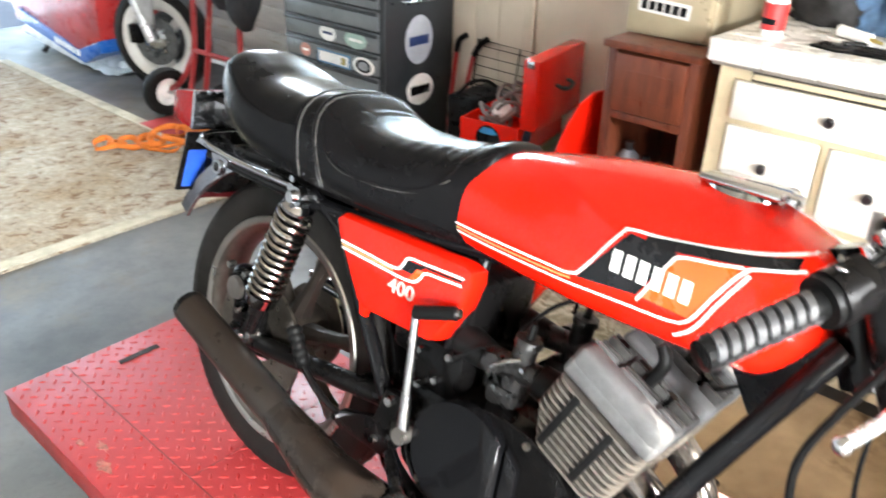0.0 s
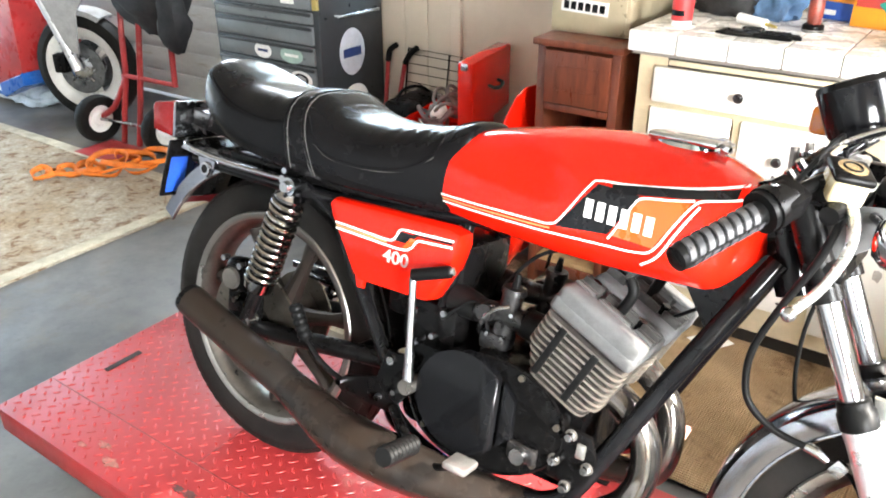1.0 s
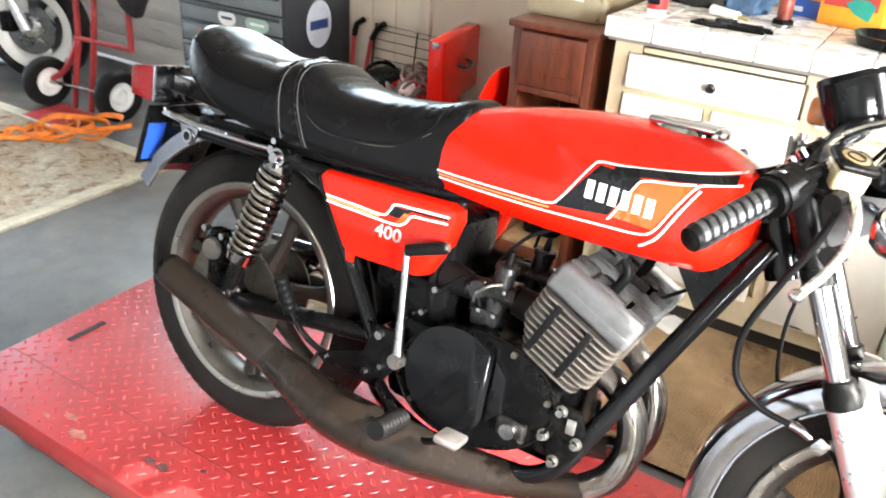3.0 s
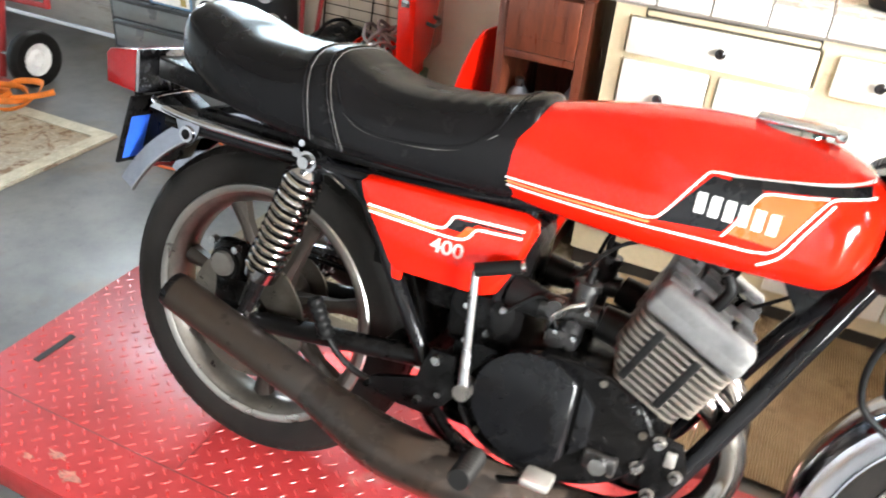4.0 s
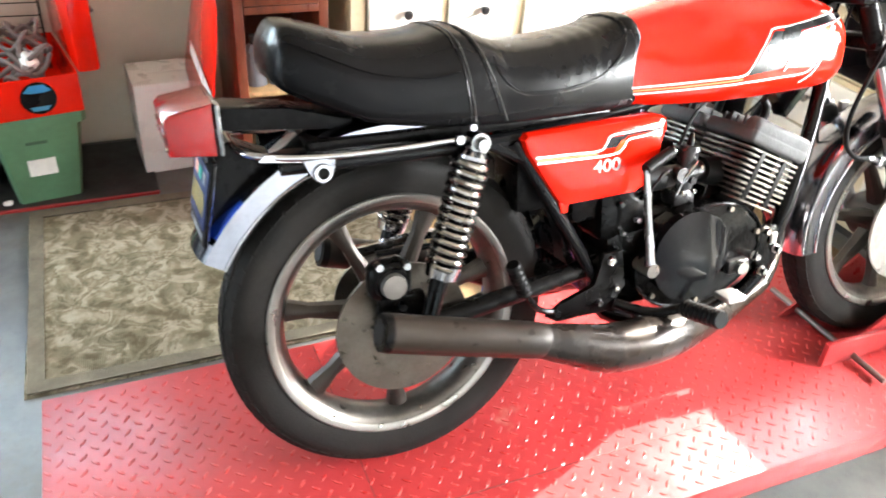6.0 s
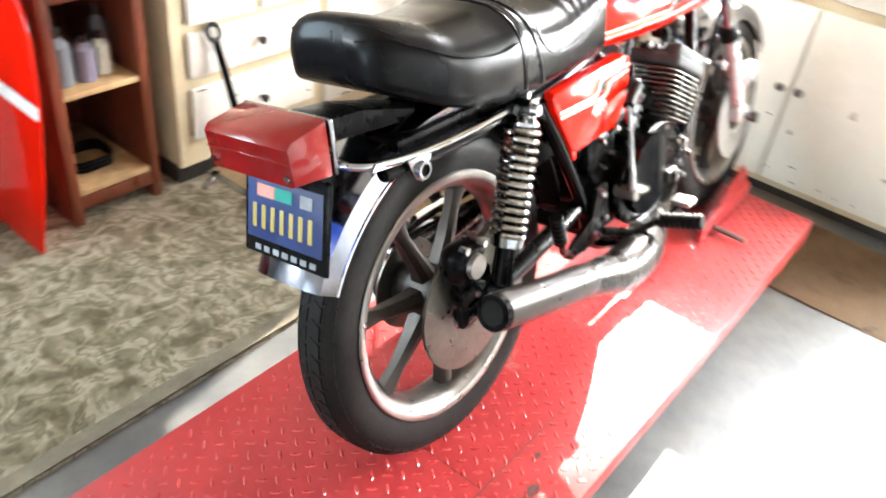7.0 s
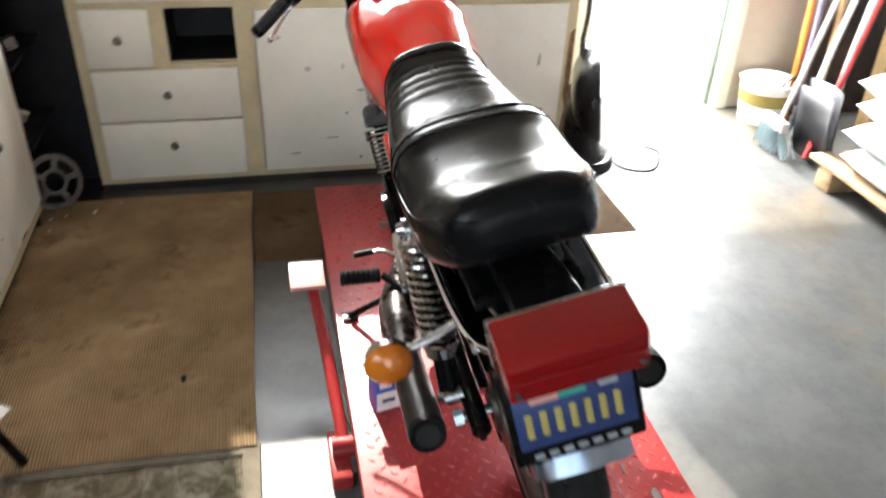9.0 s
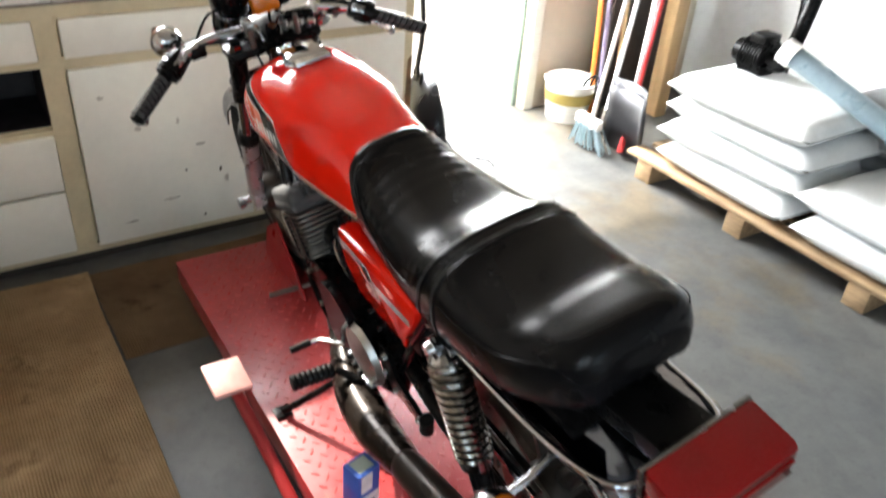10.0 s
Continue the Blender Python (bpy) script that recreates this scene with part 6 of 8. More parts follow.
sheet("patterned_rug", "olive rug with pale scroll pattern on the concrete floor", "rug", 1.21, 0.90, SCROLL, pose(-0.715, 0.535, FLOOR + 0.0005), border=SCROLL_EDGE, bw=0.045)
sheet("jute_mat", "straw-coloured ribbed jute mat with dark oil stains", "mat", 1.36, 0.77, JUTE, pose(0.475, 0.545, FLOOR + 0.0145))
sheet("jute_mat", "deep brown ribbed jute mat by the cabinet", "mat", 0.50, 1.395, JUTE_DARK, pose(1.335, -0.855, FLOOR + 0.001), thick=0.005)
sheet("faded_rug", "faded beige floral rug with a cream border", "rug", 2.9, 1.7, FADED, pose(-1.605, 1.185, FLOOR + 0.001, 0, 0, 180.5), border=FADED_EDGE, bw=0.07)
BLACKMAT = paint("black_floor_mat", (0.022, 0.021, 0.021), 0.7, var=0.25, scale=8)
dm = thing("floor_mat", "black rubber floor mat with a thin red edge", "mat")
part("mat_sheet", box(B(), -1.75, -0.30, 1.475, 1.90, FLOOR, FLOOR + 0.006), BLACKMAT, dm, smooth=0)
part("mat_edge", box(B(), -1.75, -0.30, 1.462, 1.4745, FLOOR, FLOOR + 0.008), RED_LIFT, dm, smooth=0)

# ---------------------------------------------------------------- nightstand and what stands on it
ns = thing("nightstand", "tall reddish brown wooden nightstand with one drawer", "nightstand")
NX0, NX1, NY = -0.025, 0.268, 1.28
bm = B()
for x in (NX0, NX1 - 0.03):
    box(bm, x, x + 0.03, NY, NY + 0.40, FLOOR, 0.70, 0.003)
part("side", bm, WOOD_RED, ns)
part("top", box(B(), NX0 - 0.014, NX1 + 0.012, NY - 0.015, NY + 0.41, 0.7005, 0.724, 0.005), WOOD_RED, ns)
d_ = part("drawer", box(B(), NX0 + 0.031, NX1 - 0.031, NY - 0.008, NY + 0.36, 0.515, 0.690, 0.004), WOOD_RED, ns)
bm = B()
box(bm, NX0 + 0.07, NX1 - 0.07, NY - 0.0094, NY - 0.0082, 0.560, 0.564)
box(bm, NX0 + 0.07, NX1 - 0.07, NY - 0.0094, NY - 0.0082, 0.640, 0.644)
box(bm, NX0 + 0.07, NX0 + 0.074, NY - 0.0094, NY - 0.0082, 0.5645, 0.6395)
box(bm, NX1 - 0.074, NX1 - 0.07, NY - 0.0094, NY - 0.0082, 0.5645, 0.6395)
part("drawer_moulding", bm, WOOD_RED, d_)
part("shelf", box(B(), NX0 + 0.031, NX1 - 0.031, NY + 0.005, NY + 0.385, 0.220, 0.238, 0.002), WOOD_PALE, ns)
part("bottom", box(B(), NX0 + 0.031, NX1 - 0.031, NY + 0.005, NY + 0.385, -0.08, -0.062, 0.002), WOOD_PALE, ns)
part("rail", box(B(), NX0 + 0.031, NX1 - 0.031, NY, NY + 0.02, -0.125, -0.0805, 0.002), WOOD_RED, ns)
part("rail", box(B(), NX0 + 0.031, NX1 - 0.031, NY, NY + 0.02, 0.488, 0.512, 0.002), WOOD_RED, ns)
part("back", box(B(), NX0 + 0.031, NX1 - 0.031, NY + 0.386, NY + 0.398, -0.12, 0.70), WOOD_RED, ns)
GREYPLASTIC = paint("grey_plastic_bottle", (0.16, 0.165, 0.18), 0.4, var=0.1)
for x, y, r, h, c in ((0.045, 1.36, 0.036, 0.16, GREYPLASTIC), (0.115, 1.35, 0.030, 0.13, paint("mauve_grey_bottle", (0.22, 0.20, 0.26), 0.35)), (0.175, 1.37, 0.028, 0.12, paint("pale_bottle", (0.55, 0.52, 0.42), 0.35)), (0.21, 1.43, 0.026, 0.17, GREYPLASTIC)):
    t = thing("bottle", "grimy plastic bottle standing on the nightstand shelf", "bottle", group="bottles on the shelf")
    part("bottle_body", lathe(B(), [(0.0, 0.002), (0.0, r), (h * 0.7, r), (h * 0.82, r * 0.5), (h * 0.84, r * 0.4), (h * 0.84, 0.002)], (x, y, 0.2385), "z", 20), c, t)
    part("bottle_cap", lathe(B(), [(h * 0.842, 0.002), (h * 0.842, r * 0.45), (h, r * 0.42), (h, 0.002)], (x, y, 0.2385), "z", 16), KNOB, t)
bm = B()
for k in range(3):
    tube(bm, [(0.06 + 0.07 * math.cos(a) + 0.05, 1.42 + 0.07 * math.sin(a), -0.052 + 0.012 * k + 0.006 * math.sin(3 * a)) for a in [2 * math.pi * i / 14 for i in range(15)]], 0.006, 8, 3)
tagged(part("coiled_hose", bm, BLACK_RUBBER), "coiled black hose on the nightstand's bottom shelf", "hose")

BEIGE = paint("beige_enamelled_metal", (0.50, 0.43, 0.29), 0.32, 0.35, 0.08, 3, rvar=0.08)
fb = thing("metal_file_box", "beige metal file box with a sticker on the nightstand", "file box")
part("casing", box(B(), -0.045, 0.238, 1.395, 1.80, 0.7245, 1.06, 0.008), BEIGE, fb)
part("front_panel", box(B(), -0.032, 0.226, 1.388, 1.3945, 0.735, 1.05, 0.003), BEIGE, fb)
lh = part("label_holder", box(B(), 0.045, 0.105, 1.383, 1.3875, 0.895, 0.935, 0.002), KNOB_METAL, fb)
part("label_card", box(B(), 0.053, 0.097, 1.3815, 1.3828, 0.902, 0.928), WHITE_DECAL, lh)
part("lock", cyl(B(), (0.17, 1.388, 0.925), (0.17, 1.378, 0.925), 0.012, n=16), KNOB_METAL, fb)
stk = part("sticker", box(B(), -0.004, 0.164, 1.3862, 1.3877, 0.792, 0.835, 0, pose(0.08, 0, 0.81, 0, 3, 0) @ pose(-0.08, 0, -0.81)), WHITE_DECAL, fb)
for i in range(6):
    x = 0.006 + i * 0.0255
    part("sticker_bar", box(B(), x, x + 0.019, 1.3848, 1.3861, 0.800, 0.826, 0, pose(0.08, 0, 0.81, 0, 3, 0) @ pose(-0.08, 0, -0.81)), BLACK_DECAL, stk)

# a red fairing panel leaning against the nightstand's side
fp = thing("fairing_panel", "glossy red motorcycle fairing panel leaning on the nightstand", "fairing")
FAIR = [(1.225, -0.175), (1.165, 0.05), (1.150, 0.22), (1.160, 0.34), (1.195, 0.45), (1.245, 0.52), (1.30, 0.545), (1.45, 0.53), (1.66, 0.44), (1.72, 0.20), (1.70, -0.175)]


def lean_panel(bm):
    for v in bm.verts:
        h = (v.co.z - FLOOR) / 0.72
        v.co.x += 0.085 * h - 0.16 - 0.02 * math.sin(h * math.pi)
    return bm


part("shell", lean_panel(slab(B(), FAIR, -0.004, 0.004, "yz", 0.0025)), RED, fp)
part("white_band", lean_panel(slab(B(), [(1.153, 0.262), (1.60, 0.275), (1.60, 0.312), (1.155, 0.296)], -0.0062, -0.0045, "yz")), WHITE_DECAL, fp)
wc = thing("carton", "plain white carton on the floor behind the fairing panel", "box", pose(-0.205, 1.735, 0, 0, 0, 3))
part("carton_body", box(B(), -0.13, 0.13, -0.11, 0.11, FLOOR + 0.0005, 0.155, 0.003), WHITE_DECAL, wc)
part("lid_flap", box(B(), -0.131, 0.131, -0.112, -0.001, 0.1555, 0.159, 0.001), WHITE_DECAL, wc)
part("lid_flap", box(B(), -0.131, 0.131, 0.001, 0.112, 0.1555, 0.159, 0.001), WHITE_DECAL, wc)

# ---------------------------------------------------------------- green bin with an open red case on top
GREEN = paint("green_plastic", (0.11, 0.24, 0.13), 0.45, var=0.1, scale=5)
gb = thing("plastic_bin", "green plastic storage bin on the black floor mat", "bin", pose(-0.665, 1.68, 0, 0, 0, 8))
rings = []
for z, w, d in ((FLOOR + 0.007, 0.10, 0.17), (0.11, 0.135, 0.205), (0.112, 0.150, 0.220), (0.150, 0.153, 0.223), (0.150, 0.140, 0.210), (FLOOR + 0.02, 0.092, 0.162)):
    rings.append([Vector((w * cx, d * cy, z)) for cx, cy in ((-1, -0.92), (-0.9, -1), (0.9, -1), (1, -0.92), (1, 0.92), (0.9, 1), (-0.9, 1), (-1, 0.92))])
part("tub", skin(B(), rings), GREEN, gb)
# no real hollow: darker copy of the bin's green paints its shade
part("handle_recess", box(B(), -0.045, 0.025, -0.1985, -0.188, 0.045, 0.075, 0.004), paint("recess_shade_green", (0.05, 0.11, 0.06), 0.6), gb)
part("paper_label", slab(B(), [(-0.05, -0.065), (0.035, -0.065), (0.035, -0.008), (-0.05, -0.008)], -0.192, -0.1965), WHITE_DECAL, gb)
rc = thing("red_case", "open red metal case with a black handle on the green bin", "case", pose(-0.645, 1.66, 0.1505, 0, 0, 10))
bm = B()
W, L = 0.125, 0.205
box(bm, -W, W, -L, L, 0.0, 0.006)
for b in ((-W, -W + 0.006, -L, L), (W - 0.006, W, -L, L), (-W + 0.0061, W - 0.0061, -L, -L + 0.006), (-W + 0.0061, W - 0.0061, L - 0.006, L)):
    box(bm, *b, 0.0061, 0.125)
part("case_tray", bm, RED, rc)
lid = part("case_lid", box(B(), W + 0.002, W + 0.072, -L, L, 0.120, 0.390, 0.012), RED, rc, "open lid standing upright")
bm = B()
tube(bm, [(W + 0.072, -0.05, 0.27), (W + 0.098, -0.045, 0.262), (W + 0.104, 0.0, 0.255), (W + 0.098, 0.045, 0.262), (W + 0.072, 0.05, 0.27)], 0.007, 8)
part("case_handle", bm, KNOB, lid, "black carrying handle")
part("latch", box(B(), W + 0.02, W + 0.05, -L - 0.004, -L, 0.36, 0.385, 0.001), STEEL, lid)
bm = B()
cyl(bm, (0, -L - 0.0005, 0.062), (0, -L - 0.003, 0.062), 0.052, n=28)
lg = part("round_emblem", bm, BLACK_DECAL, rc)
part("emblem_arc", slab(B(), [(-0.04, 0.085), (-0.02, 0.105), (0.02, 0.105), (0.04, 0.085), (0.02, 0.08), (-0.02, 0.08)], -L - 0.003, -L - 0.0045), paint("sky_blue_print", (0.04, 0.28, 0.60), 0.4), lg)
part("emblem_arc", slab(B(), [(-0.03, 0.035), (0.03, 0.035), (0.02, 0.022), (-0.02, 0.022)], -L - 0.003, -L - 0.0045), paint("light_blue_print", (0.08, 0.35, 0.62), 0.4), lg)
part("round_sticker", lathe(B(), [(0, 0.002), (0, 0.036), (0.0015, 0.036), (0.0015, 0.002)], (W + 0.0003, -0.13, 0.07), "x", 24), PLATE_BLUE, rc)
rnd = random.Random(4)
cb = thing("cable_bundle", "tangled brown cables heaped in the open red case", "cable")
CABLE = paint("brown_cable", (0.17, 0.13, 0.12), 0.5)
for k in range(12):
    bm = B()
    c = Vector((rnd.uniform(-0.05, 0.05), rnd.uniform(-0.14, 0.08), 0.10))
    tube(bm, [c + Vector((0.045 * math.cos(a + k), 0.06 * math.sin(a + k), 0.022 * math.sin(2 * a + k) + 0.009 * k)) for a in [2 * math.pi * i / 10 for i in range(11)]], 0.0075, 8, 3)
    bmesh.ops.transform(bm, matrix=pose(-0.645, 1.66, 0.1505, 0, 0, 10), verts=bm.verts)
    part("cable_loop", bm, CABLE, cb)
bm = B()
ball(bm, (0, 0, 0), (0.03, 0.05, 0.03), 8)
for v in bm.verts:
    v.co += Vector((noise.noise(v.co * 40), noise.noise(v.co * 40 + Vector((5, 0, 0))), noise.noise(v.co * 40 + Vector((0, 5, 0))))) * 0.012
tagged(part("paper_scrap", bm, WHITE_DECAL), "crumpled white paper lying in the red case", "paper").matrix_world = pose(-0.62, 1.55, 0.30)

# wire rack and long-handled cutters against the wall
rk = thing("wire_rack", "thin dark wire rack leaning against the wall", "rack")
bm = B()
RX0, RX1, RZ = -1.04, -0.58, 0.45
tube(bm, [(RX0, 1.80, FLOOR + 0.007), (RX0, 1.90, RZ), (RX1, 1.90, RZ - 0.01), (RX1, 1.80, FLOOR + 0.007)], 0.005, 6, curve=False)
tube(bm, [((RX0 + RX1) / 2, 1.80, FLOOR + 0.007), ((RX0 + RX1) / 2, 1.90, RZ - 0.005)], 0.004, 6, curve=False)
part("rack_frame", bm, BLACK_DULL, rk)
for i in range(14):
    z = FLOOR + 0.06 + i * 0.042
    y = 1.80 + 0.10 * (z - FLOOR) / (RZ - FLOOR)
    part("wire", tube(B(), [(RX0, y, z), (RX1, y, z - 0.006)], 0.0022, 5, curve=False), BLACK_DULL, rk)
bc = thing("bolt_cutter", "red bolt cutter with black grips leaning on the wall", "bolt cutter")
for k in (-1, 1):
    part("cutter_arm", tube(B(), [(-1.10, 1.78, FLOOR + 0.01), (-1.10 + 0.03 * k, 1.82, 0.1), (-1.10 + 0.05 * k, 1.88, 0.38)], 0.011, 8), RED_LIFT, bc)
    part("cutter_grip", tube(B(), [(-1.10 + 0.05 * k, 1.88, 0.38), (-1.08 + 0.06 * k, 1.885, 0.43), (-1.04 + 0.06 * k, 1.885, 0.46)], 0.014, 8), BLACK_RUBBER, bc)
bag = thing("tool_bag", "black upright tool bag on the floor mat", "bag")
bm = B()
box(bm, -0.965, -0.80, 1.60, 1.88, FLOOR + 0.0065, 0.285, 0.03, seg=3)
bmesh.ops.subdivide_edges(bm, edges=bm.edges[:], cuts=3, use_grid_fill=True)
bm.normal_update()
for v in bm.verts:
    k = min(1, max(0, (v.co.z - FLOOR - 0.02) / 0.1))
    v.co += v.normal * k * (0.022 * noise.noise(v.co * 8) + 0.008 * noise.noise(v.co * 21))
part("bag_body", bm, BLACK_DULL, bag, smooth=80)
part("bag_strap", tube(B(), [(-0.93, 1.62, 0.26), (-0.90, 1.68, 0.325), (-0.87, 1.76, 0.325), (-0.86, 1.83, 0.275)], 0.008, 8), BLACK_RUBBER, bag)

# plank door behind
dn = thing("door_2", "cream plank door with a small window", "door", kind="structure")
for i in range(7):
    x = -1.72 + i * 0.13
    part("plank", box(B(), x, x + 0.127, Y1 - 0.016, Y1 - 0.002, FLOOR + 0.01, 0.694, 0.003), WALL_PAINT, dn)
bm = B()
box(bm, -1.72, -0.813, Y1 - 0.016, Y1 - 0.002, 1.70, 1.88)
box(bm, -1.72, -1.60, Y1 - 0.016, Y1 - 0.002, 0.701, 1.699)
box(bm, -0.87, -0.813, Y1 - 0.016, Y1 - 0.002, 0.701, 1.699)
box(bm, -1.598, -0.872, Y1 - 0.014, Y1 - 0.004, 1.205, 1.225)
part("door_frame", bm, WALL_PAINT, dn)
part("door_casing", box(B(), -0.808, -0.755, Y1 - 0.028, Y1 - 0.001, FLOOR, 1.9, 0.004), WALL_PAINT, dn)
part("window_sill", box(B(), -1.60, -0.87, Y1 - 0.03, Y1 - 0.017, 0.695, 0.715, 0.003), WALL_PAINT, dn)
for z0, z1 in ((0.7155, 1.204), (1.226, 1.699)):
    part("pane", box(B(), -1.599, -0.871, Y1 - 0.010, Y1 - 0.006, z0, z1), GLASS, dn).visible_shadow = False
part("window_latch", box(B(), -0.985, -0.915, Y1 - 0.034, Y1 - 0.0105, 0.717, 0.775, 0.005), BLACK_DULL, dn)

# ---------------------------------------------------------------- tool chest
CHEST = paint("dark_grey_enamel", (0.022, 0.025, 0.028), 0.38, 0.1, 0.1, 5)
CHEST_D = paint("grey_drawer_enamel", (0.15, 0.165, 0.172), 0.35, 0.1, 0.1, 5)
MINT = paint("pale_mint_sticker", (0.36, 0.50, 0.43), 0.4)
tc_ = thing("tool_chest", "dark grey steel tool chest with stickers on its drawers", "tool chest")
part("chest_body", box(B(), -1.865, -1.195, 1.478, 1.905, FLOOR + 0.07, 0.76, 0.008), CHEST, tc_)
zs = [0.735, 0.655, 0.595, 0.505, 0.415, 0.315, 0.215, 0.09, -0.08]
for z1, z0 in zip(zs, zs[1:]):
    dd = part("chest_drawer", box(B(), -1.835, -1.225, 1.463, 1.4775, z0 + 0.008, z1 - 0.004, 0.004), CHEST_D, tc_)
    part("drawer_pull", box(B(), -1.835, -1.225, 1.452, 1.4625, z1 - 0.020, z1 - 0.006, 0.003), CHEST, dd)
part("side_handle", tube(B(), [(-1.194, 1.58, 0.625), (-1.165, 1.59, 0.625), (-1.165, 1.84, 0.625), (-1.194, 1.85, 0.625)], 0.009, 8, curve=False), STEEL, tc_)
for x, z, rx, rz, c in ((-1.541, 0.458, 0.054, 0.036, WHITE_DECAL), (-1.360, 0.456, 0.070, 0.036, MINT), (-1.70, 0.358, 0.036, 0.030, PINKISH), (-1.312, 0.354, 0.068, 0.038, WHITE_DECAL)):
    bm = B()
    slab(bm, [(x + rx * math.cos(a), z + rz * math.sin(a)) for a in [2 * math.pi * i / 24 for i in range(24)]], 1.4605, 1.4622)
    s_ = part("round_sticker", bm, c, tc_)
    part("sticker_bar", box(B(), x - rx * 0.6, x + rx * 0.6, 1.4595, 1.4603, z - 0.006, z + 0.006), PLATE_BLUE if c is WHITE_DECAL else WHITE_DECAL, s_)
rs_ = part("sticker", box(B(), -1.616, -1.398, 1.4605, 1.4622, 0.320, 0.382), paint("blue_edged_sticker", (0.10, 0.22, 0.36), 0.4), tc_)
part("sticker_face", box(B(), -1.604, -1.410, 1.4597, 1.4604, 0.329, 0.373), WHITE_DECAL, rs_)
part("sticker_print", box(B(), -1.455, -1.425, 1.4590, 1.4596, 0.334, 0.366), PLATE_YELLOW, rs_)
part("sticker_ring", slab(B(), [(-1.312 + 0.048 * math.cos(a), 0.354 + 0.028 * math.sin(a)) for a in [2 * math.pi * i / 24 for i in range(24)]], 1.4585, 1.4594), BLACK_DECAL, tc_)
part("sticker_print", slab(B(), [(-1.312 + 0.034 * math.cos(a), 0.354 + 0.019 * math.sin(a)) for a in [2 * math.pi * i / 18 for i in range(18)]], 1.4575, 1.4584), PLATE_GREY, tc_)
part("sticker", box(B(), -1.83, -1.75, 1.4605, 1.4622, 0.665, 0.690), WHITE_DECAL, tc_)
part("sticker", box(B(), -1.40, -1.32, 1.4605, 1.4622, 0.680, 0.705), WHITE_DECAL, tc_)
part("tag", box(B(), -1.215, -1.19, 1.4610, 1.4770, 0.665, 0.735), PLATE_YELLOW, tc_)
PALE_STICKER = paint("pale_grey_sticker", (0.45, 0.46, 0.50), 0.4)
for y, z, ry, rz, c in ((1.68, 0.455, 0.085, 0.105, PALE_STICKER), (1.69, 0.235, 0.085, 0.070, WHITE_DECAL)):
    bm = B()
    slab(bm, [(y + ry * math.cos(a), z + rz * math.sin(a)) for a in [2 * math.pi * i / 28 for i in range(28)]], -1.1948, -1.1930, "yz")
    s_ = part("round_sticker", bm, c, tc_)
    part("sticker_bar", box(B(), -1.1928, -1.1920, y - 0.06, y + 0.06, z - 0.022, z + 0.018), PLATE_BLUE if c is PALE_STICKER else BLACK_DECAL, s_)
for x in (-1.80, -1.26):
    for y in (1.54, 1.85):
        bm = B()
        cyl(bm, (x - 0.016, y, FLOOR + 0.0405), (x + 0.016, y, FLOOR + 0.0405), 0.034, n=18)
        box(bm, x - 0.02, x + 0.02, y - 0.015, y + 0.015, FLOOR + 0.055, FLOOR + 0.0695)
        part("caster", bm, BLACK_RUBBER, tc_)

# ---------------------------------------------------------------- hand truck with a jacket, orange straps
ht = thing("hand_truck", "red steel hand truck with black pneumatic wheels", "hand truck")
for x, y in ((-2.785, 1.335), (-2.300, 1.405)):
    c = (x, y, FLOOR + 0.131)
    w_ = part("wheel", lathe(B(), [(-0.030, 0.075), (-0.040, 0.095), (-0.034, 0.122), (-0.012, 0.1305), (0.012, 0.1305), (0.034, 0.122), (0.040, 0.095), (0.030, 0.075)], c, "x", 36), RUBBER, ht)
    part("wheel_rim", lathe(B(), [(-0.026, 0.004), (-0.028, 0.030), (-0.012, 0.045), (-0.024, 0.078), (0.024, 0.078), (0.012, 0.045), (0.028, 0.030), (0.026, 0.004)], c, "x", 28), WHITE_DECAL, w_)
part("axle", cyl(B(), (-2.80, 1.333, FLOOR + 0.131), (-2.285, 1.407, FLOOR + 0.131), 0.010, n=12), STEEL, ht)
bm = B()
for pts in ([(-2.600, 1.35, FLOOR + 0.02), (-2.592, 1.39, 0.05), (-2.585, 1.42, 0.20), (-2.600, 1.46, 0.50), (-2.62, 1.54, 0.95)],
            [(-2.480, 1.36, FLOOR + 0.02), (-2.478, 1.40, 0.03), (-2.465, 1.425, 0.20), (-2.455, 1.465, 0.50), (-2.45, 1.54, 0.95)],
            [(-2.200, 1.44, 0.19), (-2.215, 1.47, 0.48), (-2.24, 1.54, 0.95)],
            [(-2.79, 1.352, FLOOR + 0.131), (-2.66, 1.37, 0.03), (-2.588, 1.42, 0.19)]):
    tube(bm, pts, 0.016, 8, 3)
for z, o in ((0.20, 0.0), (0.50, 0.045), (0.93, 0.12)):
    tube(bm, [(-2.60, 1.415 + o, z), (-2.45, 1.425 + o, z), (-2.20, 1.44 + o, z)], 0.013, 8, 2)
part("truck_frame", bm, RED_LIFT, ht)
part("toe_plate", box(B(), -2.72, -2.36, 1.12, 1.36, FLOOR + 0.008, FLOOR + 0.015, 0.002), RED_LIFT, ht)
bm = B()
ball(bm, (-2.38, 1.50, 0.68), (0.30, 0.13, 0.24), 24)
ball(bm, (-2.14, 1.46, 0.52), (0.085, 0.075, 0.17), 16)
bm.normal_update()
for v in bm.verts:
    v.co += v.normal * (0.045 * noise.noise(v.co * 7) + 0.02 * noise.noise(v.co * 17))
tagged(part("jacket", bm, paint("black_cloth", (0.012, 0.012, 0.015), 0.8, var=0.2)), "black jacket draped over the hand truck", "jacket")
STRAP = paint("orange_webbing", (0.85, 0.22, 0.02), 0.7, var=0.15, scale=20)
st = thing("ratchet_strap", "tangled bright orange ratchet strap on the floor", "strap")
bm = B()
rnd = random.Random(11)
line = []
